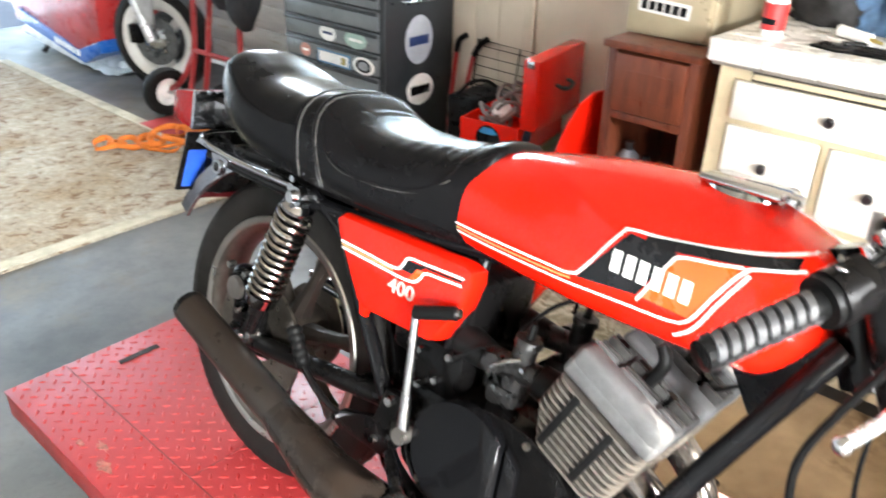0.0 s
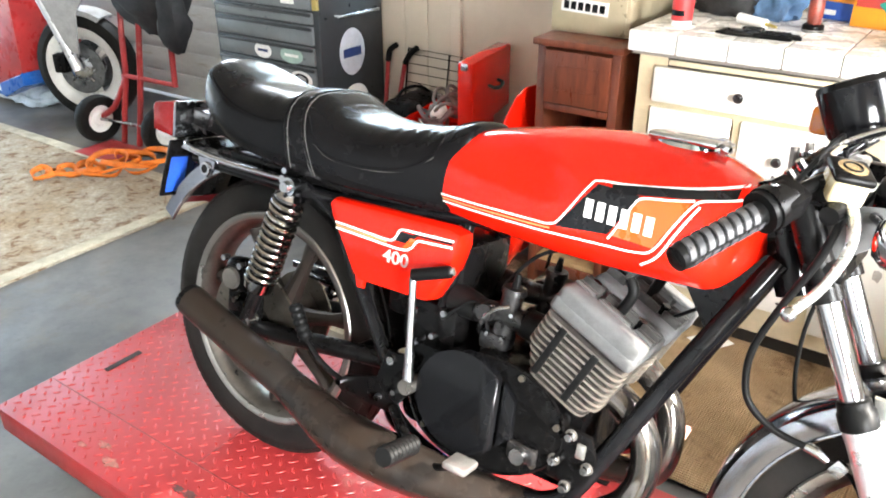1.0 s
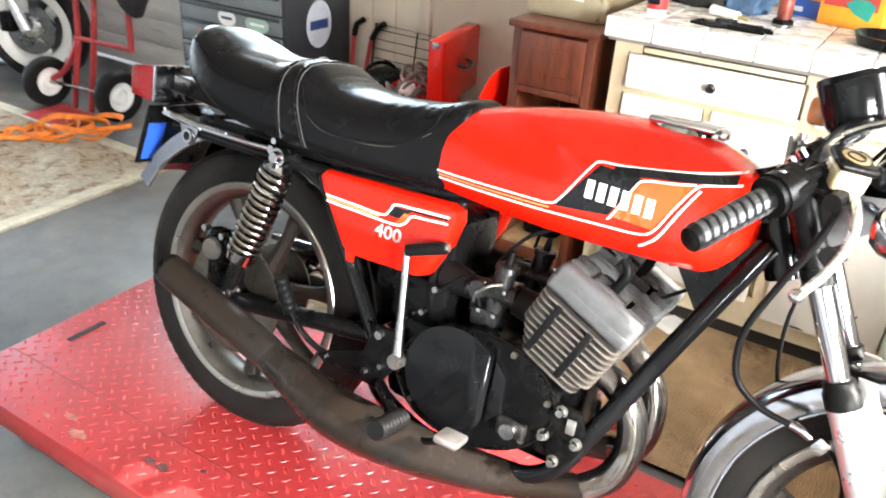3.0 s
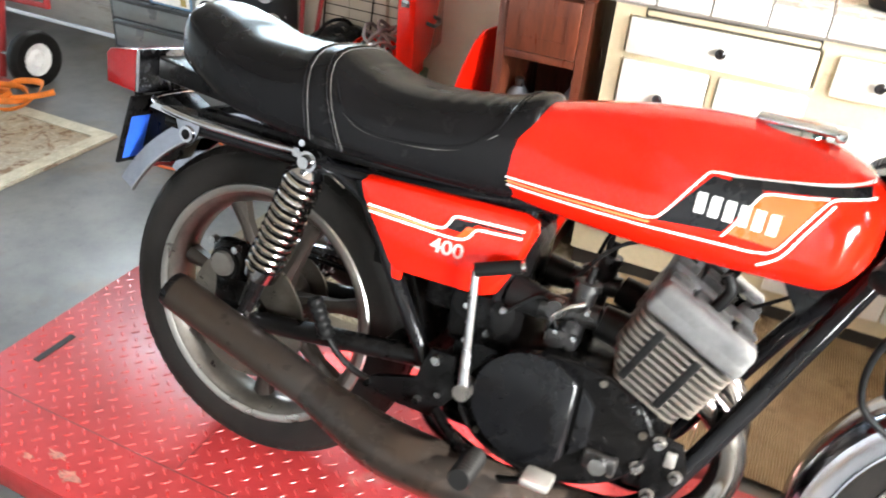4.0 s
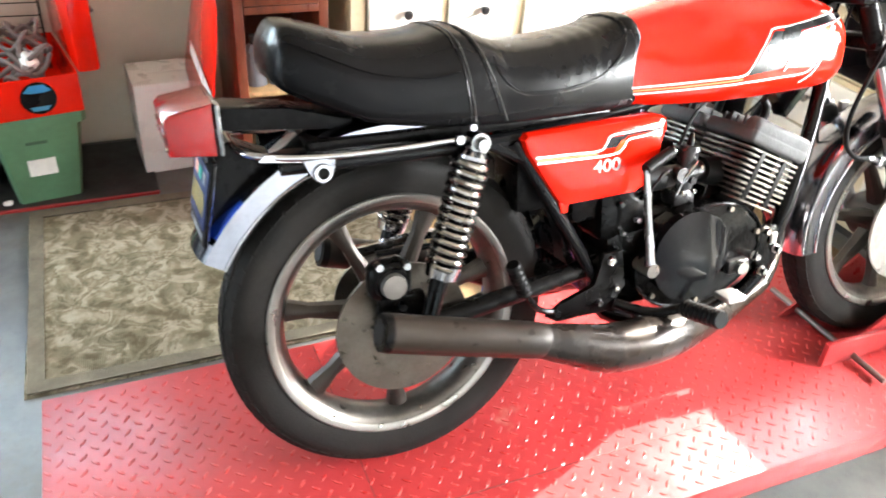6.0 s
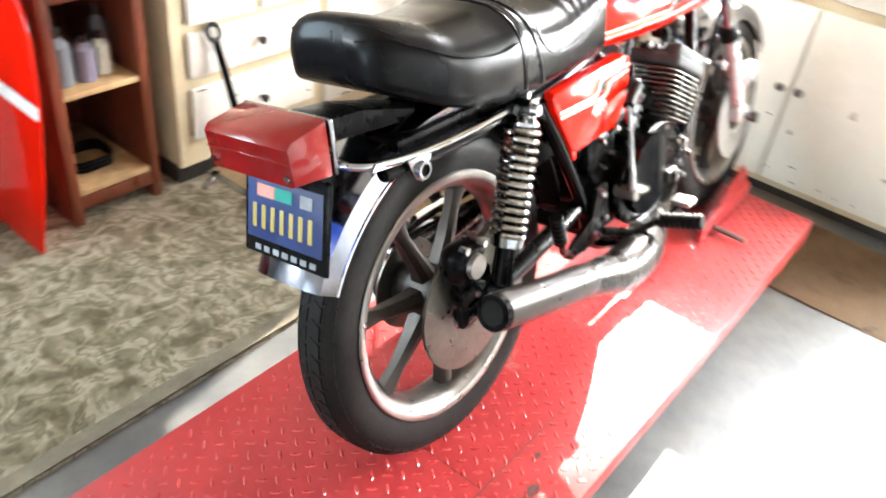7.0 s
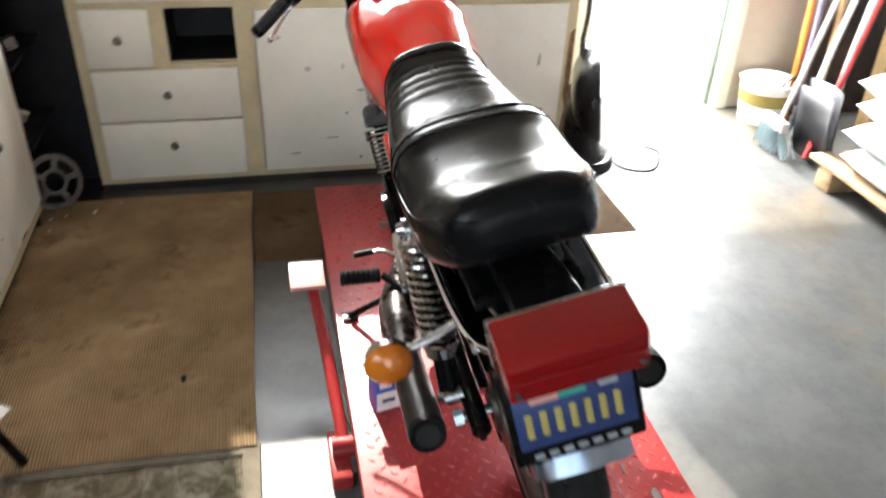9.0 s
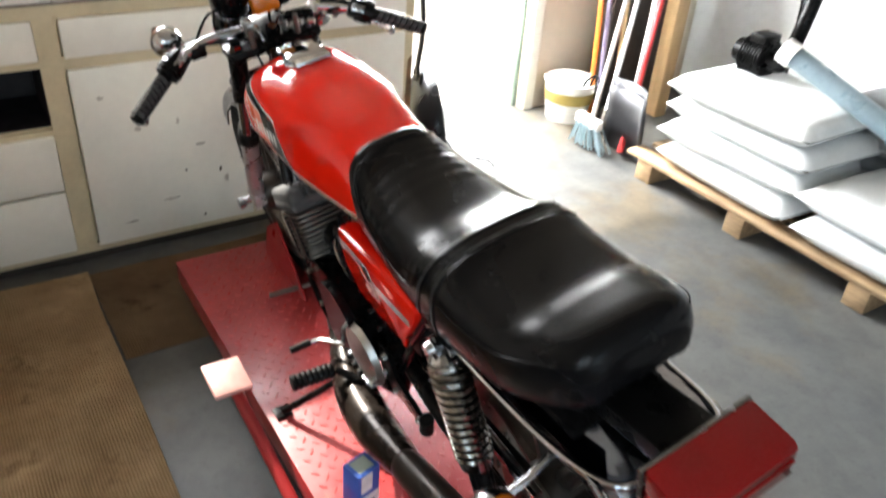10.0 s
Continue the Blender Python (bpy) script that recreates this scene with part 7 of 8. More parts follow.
for i in range(64):
    a = 0.9 * i + rnd.uniform(-0.4, 0.4)
    line.append(Vector((-2.50 + 0.0055 * i + (0.06 + 0.06 * (i > 30)) * math.cos(a), 0.78 + 0.0072 * i + (0.06 + 0.05 * (i > 30)) * math.sin(a), FLOOR + 0.024 + (0.022 + 0.03 * (i > 34)) * abs(math.sin(a * 0.7)))))
prev = None
for i, q in enumerate(smooth_path(line, 4)):
    tw = Vector((0, 0, 1)) * 0.016 + Vector((math.cos(i * 0.31), math.sin(i * 0.31), 0)) * 0.014
    pair = [bm.verts.new(q - tw * 0.5), bm.verts.new(q + tw * 0.9)]
    pair[0].co.z = max(pair[0].co.z, FLOOR + 0.013)
    if prev:
        bm.faces.new((prev[0], pair[0], pair[1], prev[1]))
    prev = pair
ob = part("webbing", bm, STRAP, st)
mod = ob.modifiers.new("thickness", "SOLIDIFY")
mod.thickness = 0.003
bm = B()
for k in range(4):
    tube(bm, [(-1.28 + 0.20 * math.cos(a) * (1 + 0.12 * k) + 0.04 * k, 1.22 + 0.15 * math.sin(a) * (1 - 0.1 * k) + 0.05 * k, FLOOR + 0.006 + 0.004 * k) for a in [2 * math.pi * i / 16 + k for i in range(16)]], 0.005, 7, 3)
tagged(part("extension_cord", bm, paint("orange_cord", (0.70, 0.14, 0.04), 0.5)), "coiled orange extension cord on the concrete floor", "cord")

# ---------------------------------------------------------------- parked race bike
rb = thing("race_bike", "red, white and blue race motorcycle with white wheels", "motorcycle")
RC = Vector((-3.22, 1.56, FLOOR + 0.3155))
wt_ = part("front_wheel", lathe(B(), [(-0.05, 0.232), (-0.062, 0.260), (-0.050, 0.299), (-0.02, 0.3145), (0.02, 0.3145), (0.050, 0.299), (0.062, 0.260), (0.05, 0.232)], RC, "y", 48), RUBBER, rb)
RIMW = paint("white_wheel_paint", (0.72, 0.70, 0.66), 0.35, var=0.06)
RACE_DISC = paint("grey_floating_disc", (0.17, 0.175, 0.18), 0.35, 0.8, 0.2, 25)
part("rim", lathe(B(), [(-0.038, 0.178), (-0.050, 0.205), (-0.056, 0.238), (0.056, 0.238), (0.050, 0.205), (0.038, 0.178), (0.02, 0.165), (-0.02, 0.165)], RC, "y", 48), RIMW, wt_)
for i in range(3):
    a = radians(40 + 120 * i)
    d = Vector((math.cos(a), 0, math.sin(a)))
    part("spoke", tube(B(), [RC + d * 0.03, RC + d * 0.10, RC + d * 0.18], [0.034, 0.030, 0.038], 8), RIMW, wt_)
for s in (-1, 1):
    part("brake_disc", lathe(B(), [(s * 0.062, 0.075), (s * 0.062, 0.145), (s * 0.067, 0.145), (s * 0.067, 0.075)], RC, "y", 40), RACE_DISC, wt_)
    part("disc_carrier", lathe(B(), [(s * 0.060, 0.01), (s * 0.060, 0.076), (s * 0.070, 0.060), (s * 0.070, 0.01)], RC, "y", 8), STEEL, wt_)
    part("fork_leg", tube(B(), [RC + Vector((0, s * 0.10, 0)), RC + Vector((-0.10, s * 0.10, 0.26)), RC + Vector((-0.26, s * 0.10, 0.66))], [0.030, 0.027, 0.024], 14, 3), FORK_ALLOY, rb)
GUARD_GREY = paint("scuffed_grey_plastic", (0.36, 0.355, 0.35), 0.45, var=0.15, scale=8, spots=(0.22, 0.21, 0.20), sscale=6)
part("front_mudguard", lathe(B(), [(-0.075, 0.31), (-0.07, 0.338), (0, 0.348), (0.07, 0.338), (0.075, 0.31), (0.07, 0.322), (0, 0.341), (-0.07, 0.322)], RC, "y", 24, radians(60), radians(115)), GUARD_GREY, rb)
bm = B()
slab(bm, [(0.000, 0.10), (-0.05, 0.17), (-0.15, 0.40), (-0.06, 0.43), (0.06, 0.44), (0.13, 0.41), (0.06, 0.33), (0.045, 0.20), (0.04, 0.10)], -0.120, -0.108, bevel=0.003)
bmesh.ops.translate(bm, vec=RC, verts=bm.verts)
part("fork_guard", bm, GUARD_GREY, rb)
for i in range(8):
    a = 2 * math.pi * i / 8
    part("disc_bolt", cyl(B(), RC + Vector((0.095 * math.cos(a), -0.070, 0.095 * math.sin(a))), RC + Vector((0.070 * math.cos(a), -0.078, 0.070 * math.sin(a))), 0.010, n=8), STEEL, wt_)
part("caliper", box(B(), RC.x - 0.15, RC.x - 0.07, RC.y - 0.115, RC.y - 0.055, RC.z - 0.02, RC.z + 0.09, 0.012), BLACK_DULL, rb)
turned = Matrix.Translation(RC + Vector((0.035, 0.02, 0))) @ pose(0, 0, 0, 0, 0, 24) @ Matrix.Translation(-RC)
for ob in rb.children_recursive:
    ob.data.transform(turned)
RACE_RED = paint("faded_race_red", (0.42, 0.03, 0.03), 0.3, coat=0.3)
RACE_BLUE = paint("race_blue", (0.02, 0.12, 0.45), 0.3, coat=0.3)
RACE_WHITE = paint("race_white", (0.70, 0.69, 0.68), 0.3, coat=0.3)


def fairing(outline, y0, y1, material, name, parent=rb):
    return part(name, slab(B(), outline, y0, y1, bevel=0.01), material, parent)


fairing([(-3.62, 0.60), (-3.66, 0.05), (-3.90, -0.10), (-4.9, 0.0), (-5.0, 0.35), (-4.4, 0.55)], 1.42, 1.86, RACE_RED, "fairing")
fairing([(-3.655, 0.06), (-3.66, -0.02), (-3.90, -0.125), (-4.8, 0.0), (-4.8, 0.10), (-3.95, -0.055)], 1.405, 1.875, RACE_BLUE, "fairing_band")
fairing([(-3.86, -0.115), (-4.8, -0.02), (-4.9, -0.09), (-4.0, -0.155)], 1.43, 1.85, RACE_WHITE, "belly_pan")
fairing([(-3.62, 0.60), (-4.0, 0.62), (-4.6, 0.20), (-4.75, 0.28), (-4.3, 0.66), (-3.75, 0.75)], 1.40, 1.88, RACE_WHITE, "fairing_stripe")
for i in range(6):
    part("badge_bar", box(B(), -4.28 + i * 0.06, -4.24 + i * 0.06, 1.4015, 1.4045, -0.055 - i * 0.006, -0.015 - i * 0.006), WHITE_DECAL, rb)
part("paddock_stand", tube(B(), [(-4.5, 1.40, FLOOR + 0.02), (-4.5, 1.45, -0.11), (-4.5, 1.85, -0.11), (-4.5, 1.90, FLOOR + 0.02)], 0.02, 8, curve=False), BLACK_DULL, rb)

# ---------------------------------------------------------------- on the worktop
can = thing("cleaner_bottle", "white plastic cleaner bottle with a red label", "bottle")
cx, cy = 0.405, 1.385
part("bottle_body", lathe(B(), [(0, 0.002), (0, 0.030), (0.16, 0.031), (0.185, 0.020), (0.195, 0.012), (0.195, 0.002)], (cx, cy, CT), "z", 28), WHITE_DECAL, can)
part("bottle_label", lathe(B(), [(0.015, 0.0310), (0.015, 0.0318), (0.085, 0.0324), (0.085, 0.0315)], (cx, cy, CT), "z", 28), paint("red_label", (0.55, 0.03, 0.03), 0.4), can)
part("bottle_band", lathe(B(), [(0.095, 0.0312), (0.095, 0.0322), (0.112, 0.0324), (0.112, 0.0314)], (cx, cy, CT), "z", 28), PLATE_YELLOW, can)
part("label_bar", lathe(B(), [(0.030, 0.0321), (0.030, 0.0330), (0.046, 0.0332), (0.046, 0.0323)], (cx, cy, CT), "z", 20, radians(215), radians(300)), BLACK_DECAL, can)
part("bottle_cap", lathe(B(), [(0.1955, 0.002), (0.1955, 0.015), (0.225, 0.013), (0.225, 0.002)], (cx, cy, CT), "z", 20), RED_LIFT, can)


def heap(name, label, category, c, size, material, seed, rough=0.35, n=28, ridge=0.0):
    """A slumped cloth or bag with folds."""
    bm = B()
    ball(bm, (0, 0, 0), size, n)
    bm.normal_update()
    o = Vector((seed * 3.1, seed * 1.7, 0))
    for v in bm.verts:
        q = Vector((v.co.x / size[0], v.co.y / size[1], v.co.z / size[2]))
        f = noise.noise(q * 1.6 + o) * rough + abs(noise.noise(q * 3.8 + o)) * rough * 0.6 - rough * 0.2
        f += ridge * (0.35 - abs(noise.noise(q * 2.3 + o * 2)) * 1.6) + ridge * 0.5 * (0.3 - abs(noise.noise(q * 5.2 + o)) * 1.4)
        v.co += v.normal * f * min(size)
        v.co.z = max(v.co.z, -size[2] * 0.55)
    bmesh.ops.translate(bm, vec=(c[0], c[1], c[2] + size[2] * 0.55), verts=bm.verts)
    return tagged(part(name, bm, material, smooth=70), label, category)


heap("cloth_bag", "black crumpled cloth bag on the tiled worktop", "bag", (0.475, 1.66, CT), (0.13, 0.10, 0.12), paint("black_cloth_bag", (0.02, 0.018, 0.018), 0.8, var=0.3, scale=14), 1, 0.35, 40, 0.25)
heap("denim_rag", "crumpled blue denim rag on the worktop", "rag", (0.612, 1.66, CT), (0.095, 0.08, 0.14), paint("blue_denim", (0.10, 0.19, 0.33), 0.9, var=0.25, scale=18, bump=0.3, bscale=300), 2, 0.35, 48, 0.45)
tube_ = thing("sealant_tube", "white sealant tube lying on the worktop", "tube")
part("tube_body", cyl(B(), (0.545, 1.50, CT + 0.017), (0.635, 1.455, CT + 0.015), 0.016, 0.014, 18), WHITE_DECAL, tube_)
part("tube_nozzle", cyl(B(), (0.635, 1.455, CT + 0.015), (0.67, 1.438, CT + 0.012), 0.006, 0.004, 12), PLATE_YELLOW, tube_)
gl = thing("glove", "flat dirty black glove on the worktop", "glove")
bm = B()
slab(bm, [(0.53, 1.32), (0.60, 1.30), (0.655, 1.315), (0.66, 1.365), (0.60, 1.39), (0.54, 1.385)], CT + 0.0005, CT + 0.008, "xy", 0.003)
for a, b_ in (((0.64, 1.318), (0.745, 1.312)), ((0.645, 1.333), (0.765, 1.338)), ((0.645, 1.348), (0.755, 1.362)), ((0.64, 1.362), (0.725, 1.386)), ((0.59, 1.385), (0.64, 1.425))):
    cyl(bm, (*a, CT + 0.007), (*b_, CT + 0.006), 0.0078, 0.0055, 10)
part("glove_body", bm, BLACK_DULL, gl)
jl = thing("polish_bottle", "small red-brown bottle standing on its black cap on the worktop", "bottle")
part("bottle_body", lathe(B(), [(0.0225, 0.002), (0.0225, 0.019), (0.045, 0.021), (0.13, 0.021), (0.134, 0.018), (0.134, 0.002)], (0.757, 1.50, CT), "z", 24), paint("red_brown_bottle", (0.28, 0.05, 0.03), 0.35, var=0.3, scale=25), jl)
part("bottle_cap", lathe(B(), [(0, 0.002), (0, 0.030), (0.018, 0.030), (0.022, 0.026), (0.022, 0.002)], (0.757, 1.50, CT), "z", 28), BLACK_DULL, jl)
part("cap_ring", lathe(B(), [(0.002, 0.0302), (0.002, 0.0315), (0.008, 0.0315), (0.008, 0.0302)], (0.757, 1.50, CT), "z", 28), STEEL, jl)
pan = thing("oil_pan", "shallow black plastic pan on the worktop", "pan")
part("pan_dish", lathe(B(), [(0.004, 0.002), (0.002, 0.085), (0.030, 0.098), (0.034, 0.100), (0.034, 0.094), (0.008, 0.080), (0.008, 0.002)], (1.06, 1.43, CT), "z", 40), BLACK_ENAMEL, pan)
ORANGE_BOX = paint("orange_carton", (0.80, 0.30, 0.02), 0.45, var=0.05)
BLUE_BOX = paint("blue_carton", (0.03, 0.10, 0.42), 0.45, var=0.05)
b1 = thing("product_box", "blue and orange product carton on the worktop", "box", pose(0.782, 1.745, CT, 0, 0, -18))
part("carton", box(B(), -0.055, 0.055, -0.03, 0.03, 0.0005, 0.21, 0.002), BLUE_BOX, b1)
part("orange_face", box(B(), -0.053, 0.053, -0.0315, -0.0302, 0.055, 0.150), ORANGE_BOX, b1)
part("label_bar", box(B(), -0.035, 0.035, -0.0325, -0.0317, 0.165, 0.180), WHITE_DECAL, b1)
part("label_bar", box(B(), -0.045, 0.0, -0.0325, -0.0302, 0.015, 0.03), WHITE_DECAL, b1)
b2 = thing("stripper_can", "orange and red paint stripper carton on the worktop", "box", pose(0.930, 1.66, CT, 0, 0, -14))
part("carton", box(B(), -0.095, 0.095, -0.04, 0.04, 0.0005, 0.27, 0.003), ORANGE_BOX, b2)
part("red_face", box(B(), -0.085, 0.075, -0.0418, -0.0403, 0.060, 0.245), paint("brick_red_print", (0.45, 0.05, 0.04), 0.4), b2)
part("teal_blot", slab(B(), [(-0.02, 0.072), (0.005, 0.088), (0.045, 0.090), (0.068, 0.074), (0.058, 0.030), (0.012, 0.045)], -0.0432, -0.0419), TEAL, b2)
for x in (-0.055, 0.02):
    part("round_mark", slab(B(), [(x + 0.012 * math.cos(a), 0.110 + 0.012 * math.sin(a)) for a in [2 * math.pi * i / 16 for i in range(16)]], -0.0432, -0.0419), WHITE_DECAL, b2)
letters("lettering", "Stripper", 0.035, 0.0004, pose(-0.004, -0.0424, 0.150, 90, 0, 0), WHITE_DECAL, b2)

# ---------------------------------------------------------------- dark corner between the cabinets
# added boards, near-black so the recess reads as deep shade
cr = thing("corner_boards", "near-black boards added for the shade of the corner recess", "board")
part("board", box(B(), 1.6605, 1.668, 1.275, 1.90, FLOOR + 0.01, 0.715), RECESS_SHADE, cr, smooth=0)
part("board", box(B(), 1.93, 2.44, 1.099, 1.106, FLOOR + 0.01, 0.715), RECESS_SHADE, cr, smooth=0)
part("board", box(B(), 1.669, 2.44, 1.52, 1.53, FLOOR + 0.01, 0.715), RECESS_SHADE, cr, smooth=0)
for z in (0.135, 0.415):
    part("shelf", box(B(), 1.669, 2.049, 1.24, 1.519, z - 0.012, z - 0.0005), RECESS_SHADE, cr, smooth=0)
part("board", box(B(), 2.05, 2.058, 1.107, 1.519, FLOOR + 0.01, 0.715), RECESS_SHADE, cr, smooth=0)
part("floor_board", box(B(), 1.669, 2.049, 1.107, 1.519, FLOOR, FLOOR + 0.008), RECESS_SHADE, cr, smooth=0)
rnd = random.Random(8)
for i in range(9):
    c = Vector((rnd.uniform(1.70, 1.92), rnd.uniform(1.24, 1.40), 0))
    c.z = (FLOOR + 0.01, 0.14, 0.42)[i % 3] + 0.034
    bm = B()
    box(bm, -0.03, 0.03, -0.02, 0.02, -0.02, 0.02, 0.005, pose(c.x, c.y, c.z, rnd.uniform(0, 90), rnd.uniform(0, 90), rnd.uniform(0, 90)))
    j = thing("junk_part", "small greasy machine part on the dark corner shelf", "machine part", group="parts in the corner")
    part("lump", bm, rnd.choice([KNOB_METAL, BLACK_DULL, PLATE_BLUE, ALLOY]), j)
sp = thing("chainring", "bright alloy chainring leaning in the corner", "chainring", pose(1.80, 1.235, FLOOR + 0.122, 72, 0, -52))
part("ring", lathe(B(), [(-0.003, 0.082), (-0.003, 0.100), (0.003, 0.100), (0.003, 0.082)], (0, 0, 0), "z", 40), RIM_ALLOY, sp)
part("hub_ring", lathe(B(), [(-0.004, 0.035), (-0.004, 0.048), (0.004, 0.048), (0.004, 0.035)], (0, 0, 0), "z", 32), RIM_ALLOY, sp)
for i in range(5):
    a = 2 * math.pi * i / 5
    part("arm", box(B(), 0.044, 0.086, -0.011, 0.011, -0.003, 0.003, 0.002, pose(0, 0, 0, 0, 0, math.degrees(a))), RIM_ALLOY, sp)
for i in range(36):
    a = 2 * math.pi * i / 36
    part("tooth", box(B(), 0.098, 0.105, -0.003, 0.003, -0.002, 0.002, 0, pose(0, 0, 0, 0, 0, math.degrees(a))), RIM_ALLOY, sp)

jb = thing("breaker_bar", "long black bar with a ring end leaning on the drawers", "tool")
a, b_ = Vector((0.500, 1.090, FLOOR + 0.024)), Vector((0.462, 1.222, 0.315))
part("shaft", tube(B(), [a, b_], 0.0125, 12, curve=False), BLACK_DULL, jb)
d = (b_ - a).normalized()
bm = B()
tube(bm, [b_ + d * 0.022 + Vector((0.022 * math.cos(t), 0.008 * math.sin(t), 0.022 * math.sin(t))) for t in [2 * math.pi * i / 20 for i in range(21)]], 0.008, 8, 2)
part("ring_end", bm, BLACK_DULL, jb)
pp = thing("paper", "creased white paper on the jute mat", "paper")
bm = B()
slab(bm, [(0.62, 1.20), (0.70, 1.16), (0.76, 1.25), (0.68, 1.29)], FLOOR + 0.0225, FLOOR + 0.0245, "xy")
part("leaf", bm, WHITE_DECAL, pp)
wr = thing("ratchet_wrench", "small chrome ratchet wrench on the floor", "wrench")
part("wrench_handle", cyl(B(), (0.37, 1.20, FLOOR + 0.024), (0.44, 1.235, FLOOR + 0.024), 0.007, n=10), CHROME, wr)
part("wrench_head", cyl(B(), (0.445, 1.238, FLOOR + 0.017), (0.445, 1.238, FLOOR + 0.034), 0.014, n=14), CHROME, wr)

# ---------------------------------------------------------------- lift: pedal, wheel chock, seam and slot
arm = part("pedal_arm", tube(B(), [(0.385, 0.335, -0.120), (0.60, 0.350, -0.035), (0.790, 0.370, 0.055), (0.815, 0.378, 0.085)], 0.016, 12, 4), RED_LIFT, lift, "red foot pedal arm")
# pad paler than its arm: sunlight on it put into the colour
part("pedal_pad", box(B(), 0.765, 0.875, 0.338, 0.432, 0.088, 0.102, 0.004, pose(0.82, 0.385, 0.095, 0, -6, 0) @ pose(-0.82, -0.385, -0.095)), paint("sunlit_pale_red", (0.66, 0.34, 0.30), 0.5, var=0.15), arm, "red pedal pad coloured pale for the sun on it")
part("pedal_hinge", cyl(B(), (0.385, 0.300, -0.122), (0.385, 0.365, -0.122), 0.026, n=16), RED_LIFT, arm)
part("hydraulic_foot", box(B(), 0.30, 0.46, 0.322, 0.372, FLOOR, -0.135, 0.006), RED_LIFT, lift)
chock = part("wheel_chock", box(B(), 1.10, 1.46, -0.160, -0.150 + 0.005, 0.0015, 0.07, 0.003), RED_LIFT, lift, "red steel front wheel chock")
for s, y in ((-1, -0.145), (1, 0.035)):
    part("chock_plate", slab(B(), [(1.14, 0.002), (1.46, 0.002), (1.44, 0.10), (1.36, 0.16), (1.28, 0.10)], y, y + 0.006), RED_LIFT, chock)
part("chock_rod", cyl(B(), (1.20, -0.26, 0.014), (1.20, 0.13, 0.014), 0.008, n=10), KNOB_METAL, chock)
SEAM = paint("grimy_dark_red", (0.12, 0.012, 0.010), 0.6)
part("seam", box(B(), LX0 + 0.01, 1.0, -0.2195, -0.2170, -0.003, -0.0004), SEAM, deck)
part("seam", box(B(), -0.0530, -0.0510, -0.2155, LY1 - 0.01, -0.003, -0.0004), SEAM, deck)
# black bar on the uncut deck paints the slot's inner shade
part("slot", box(B(), -0.560, -0.543, -0.115, -0.005, -0.003, 0.0016), paint("slot_shade_black", (0.004, 0.004, 0.004), 0.9), deck)
WORN = paint("bare_rubbed_patch", (0.50, 0.16, 0.11), 0.55, var=0.35, scale=60)
SCORCH = paint("dark_oil_smear", (0.10, 0.018, 0.014), 0.5, var=0.3, scale=60)
rnd = random.Random(21)
for x, y, r in ((-0.28, -0.30, 0.020), (-0.22, -0.33, 0.024), (-0.33, -0.33, 0.012), (-0.02, -0.295, 0.016), (0.02, -0.29, 0.020), (0.10, -0.25, 0.010)):
    pts = [(x + r * (0.4 + 1.1 * rnd.random()) * math.cos(a), y + r * (0.25 + 0.5 * rnd.random()) * math.sin(a)) for a in [2 * math.pi * i / 21 for i in range(21)]]
    part("worn_patch", slab(B(), pts, -0.0012, 0.0004, "xy"), WORN if x < -0.1 else SCORCH, deck)
obx = thing("oil_filter_box", "small blue and white carton standing on the lift", "box", pose(0.392, 0.236, 0.0015, 0, 0, 14))
part("carton", box(B(), -0.026, 0.026, -0.030, 0.030, 0, 0.125, 0.002), BLUE_BOX, obx)
part("white_face", box(B(), -0.0275, -0.0262, -0.029, 0.029, 0.002, 0.055), WHITE_DECAL, obx)
part("label_bar", box(B(), -0.0285, -0.0276, -0.016, 0.016, 0.026, 0.036), PLATE_BLUE, obx)
part("lid_patch", box(B(), -0.018, 0.018, -0.02, 0.02, 0.1252, 0.1265), paint("pale_green_print", (0.45, 0.5, 0.42), 0.4), obx)
part("strap", box(B(), -0.0274, -0.0262, -0.008, 0.022, 0.07, 0.12), WHITE_DECAL, obx)

# ---------------------------------------------------------------- fan by the cabinet
fan = thing("floor_fan", "black plastic drum fan standing by the cabinet end", "fan")
FAN_P = paint("black_fan_plastic", (0.008, 0.008, 0.010), 0.34, var=0.1, spec=0.3)
FC = Vector((1.965, -0.905, 0.105))
FAN_M = Matrix.Translation(FC) @ Vector((0, -1, 0)).rotation_difference(Vector((-0.36, -0.92, 0.13)).normalized()).to_matrix().to_4x4()


def fan_part(name, bm):
    bmesh.ops.transform(bm, matrix=FAN_M, verts=bm.verts)
    return part(name, bm, FAN_P, fan)


fan_part("drum", lathe(B(), [(0.0, 0.168), (-0.012, 0.178), (-0.012, 0.192), (0.0, 0.199), (0.030, 0.200), (0.060, 0.192), (0.085, 0.165), (0.102, 0.120), (0.109, 0.060), (0.110, 0.004), (0.100, 0.004), (0.092, 0.10), (0.070, 0.150), (0.045, 0.170)], (0, 0, 0), "y", 44))
fan_part("rear_hub", lathe(B(), [(0.108, 0.004), (0.108, 0.062), (0.122, 0.056), (0.126, 0.004)], (0, 0, 0), "y", 24))
for r in (0.055, 0.085, 0.115, 0.145):
    fan_part("grille_ring", lathe(B(), [(-0.004, r), (-0.004, r + 0.004), (0.0, r + 0.004), (0.0, r)], (0, 0, 0), "y", 40))
for i in range(14):
    a = 2 * math.pi * i / 14
    fan_part("grille_bar", cyl(B(), (0.04 * math.cos(a), 0.001, 0.04 * math.sin(a)), (0.176 * math.cos(a), 0.001, 0.176 * math.sin(a)), 0.0022, n=6))
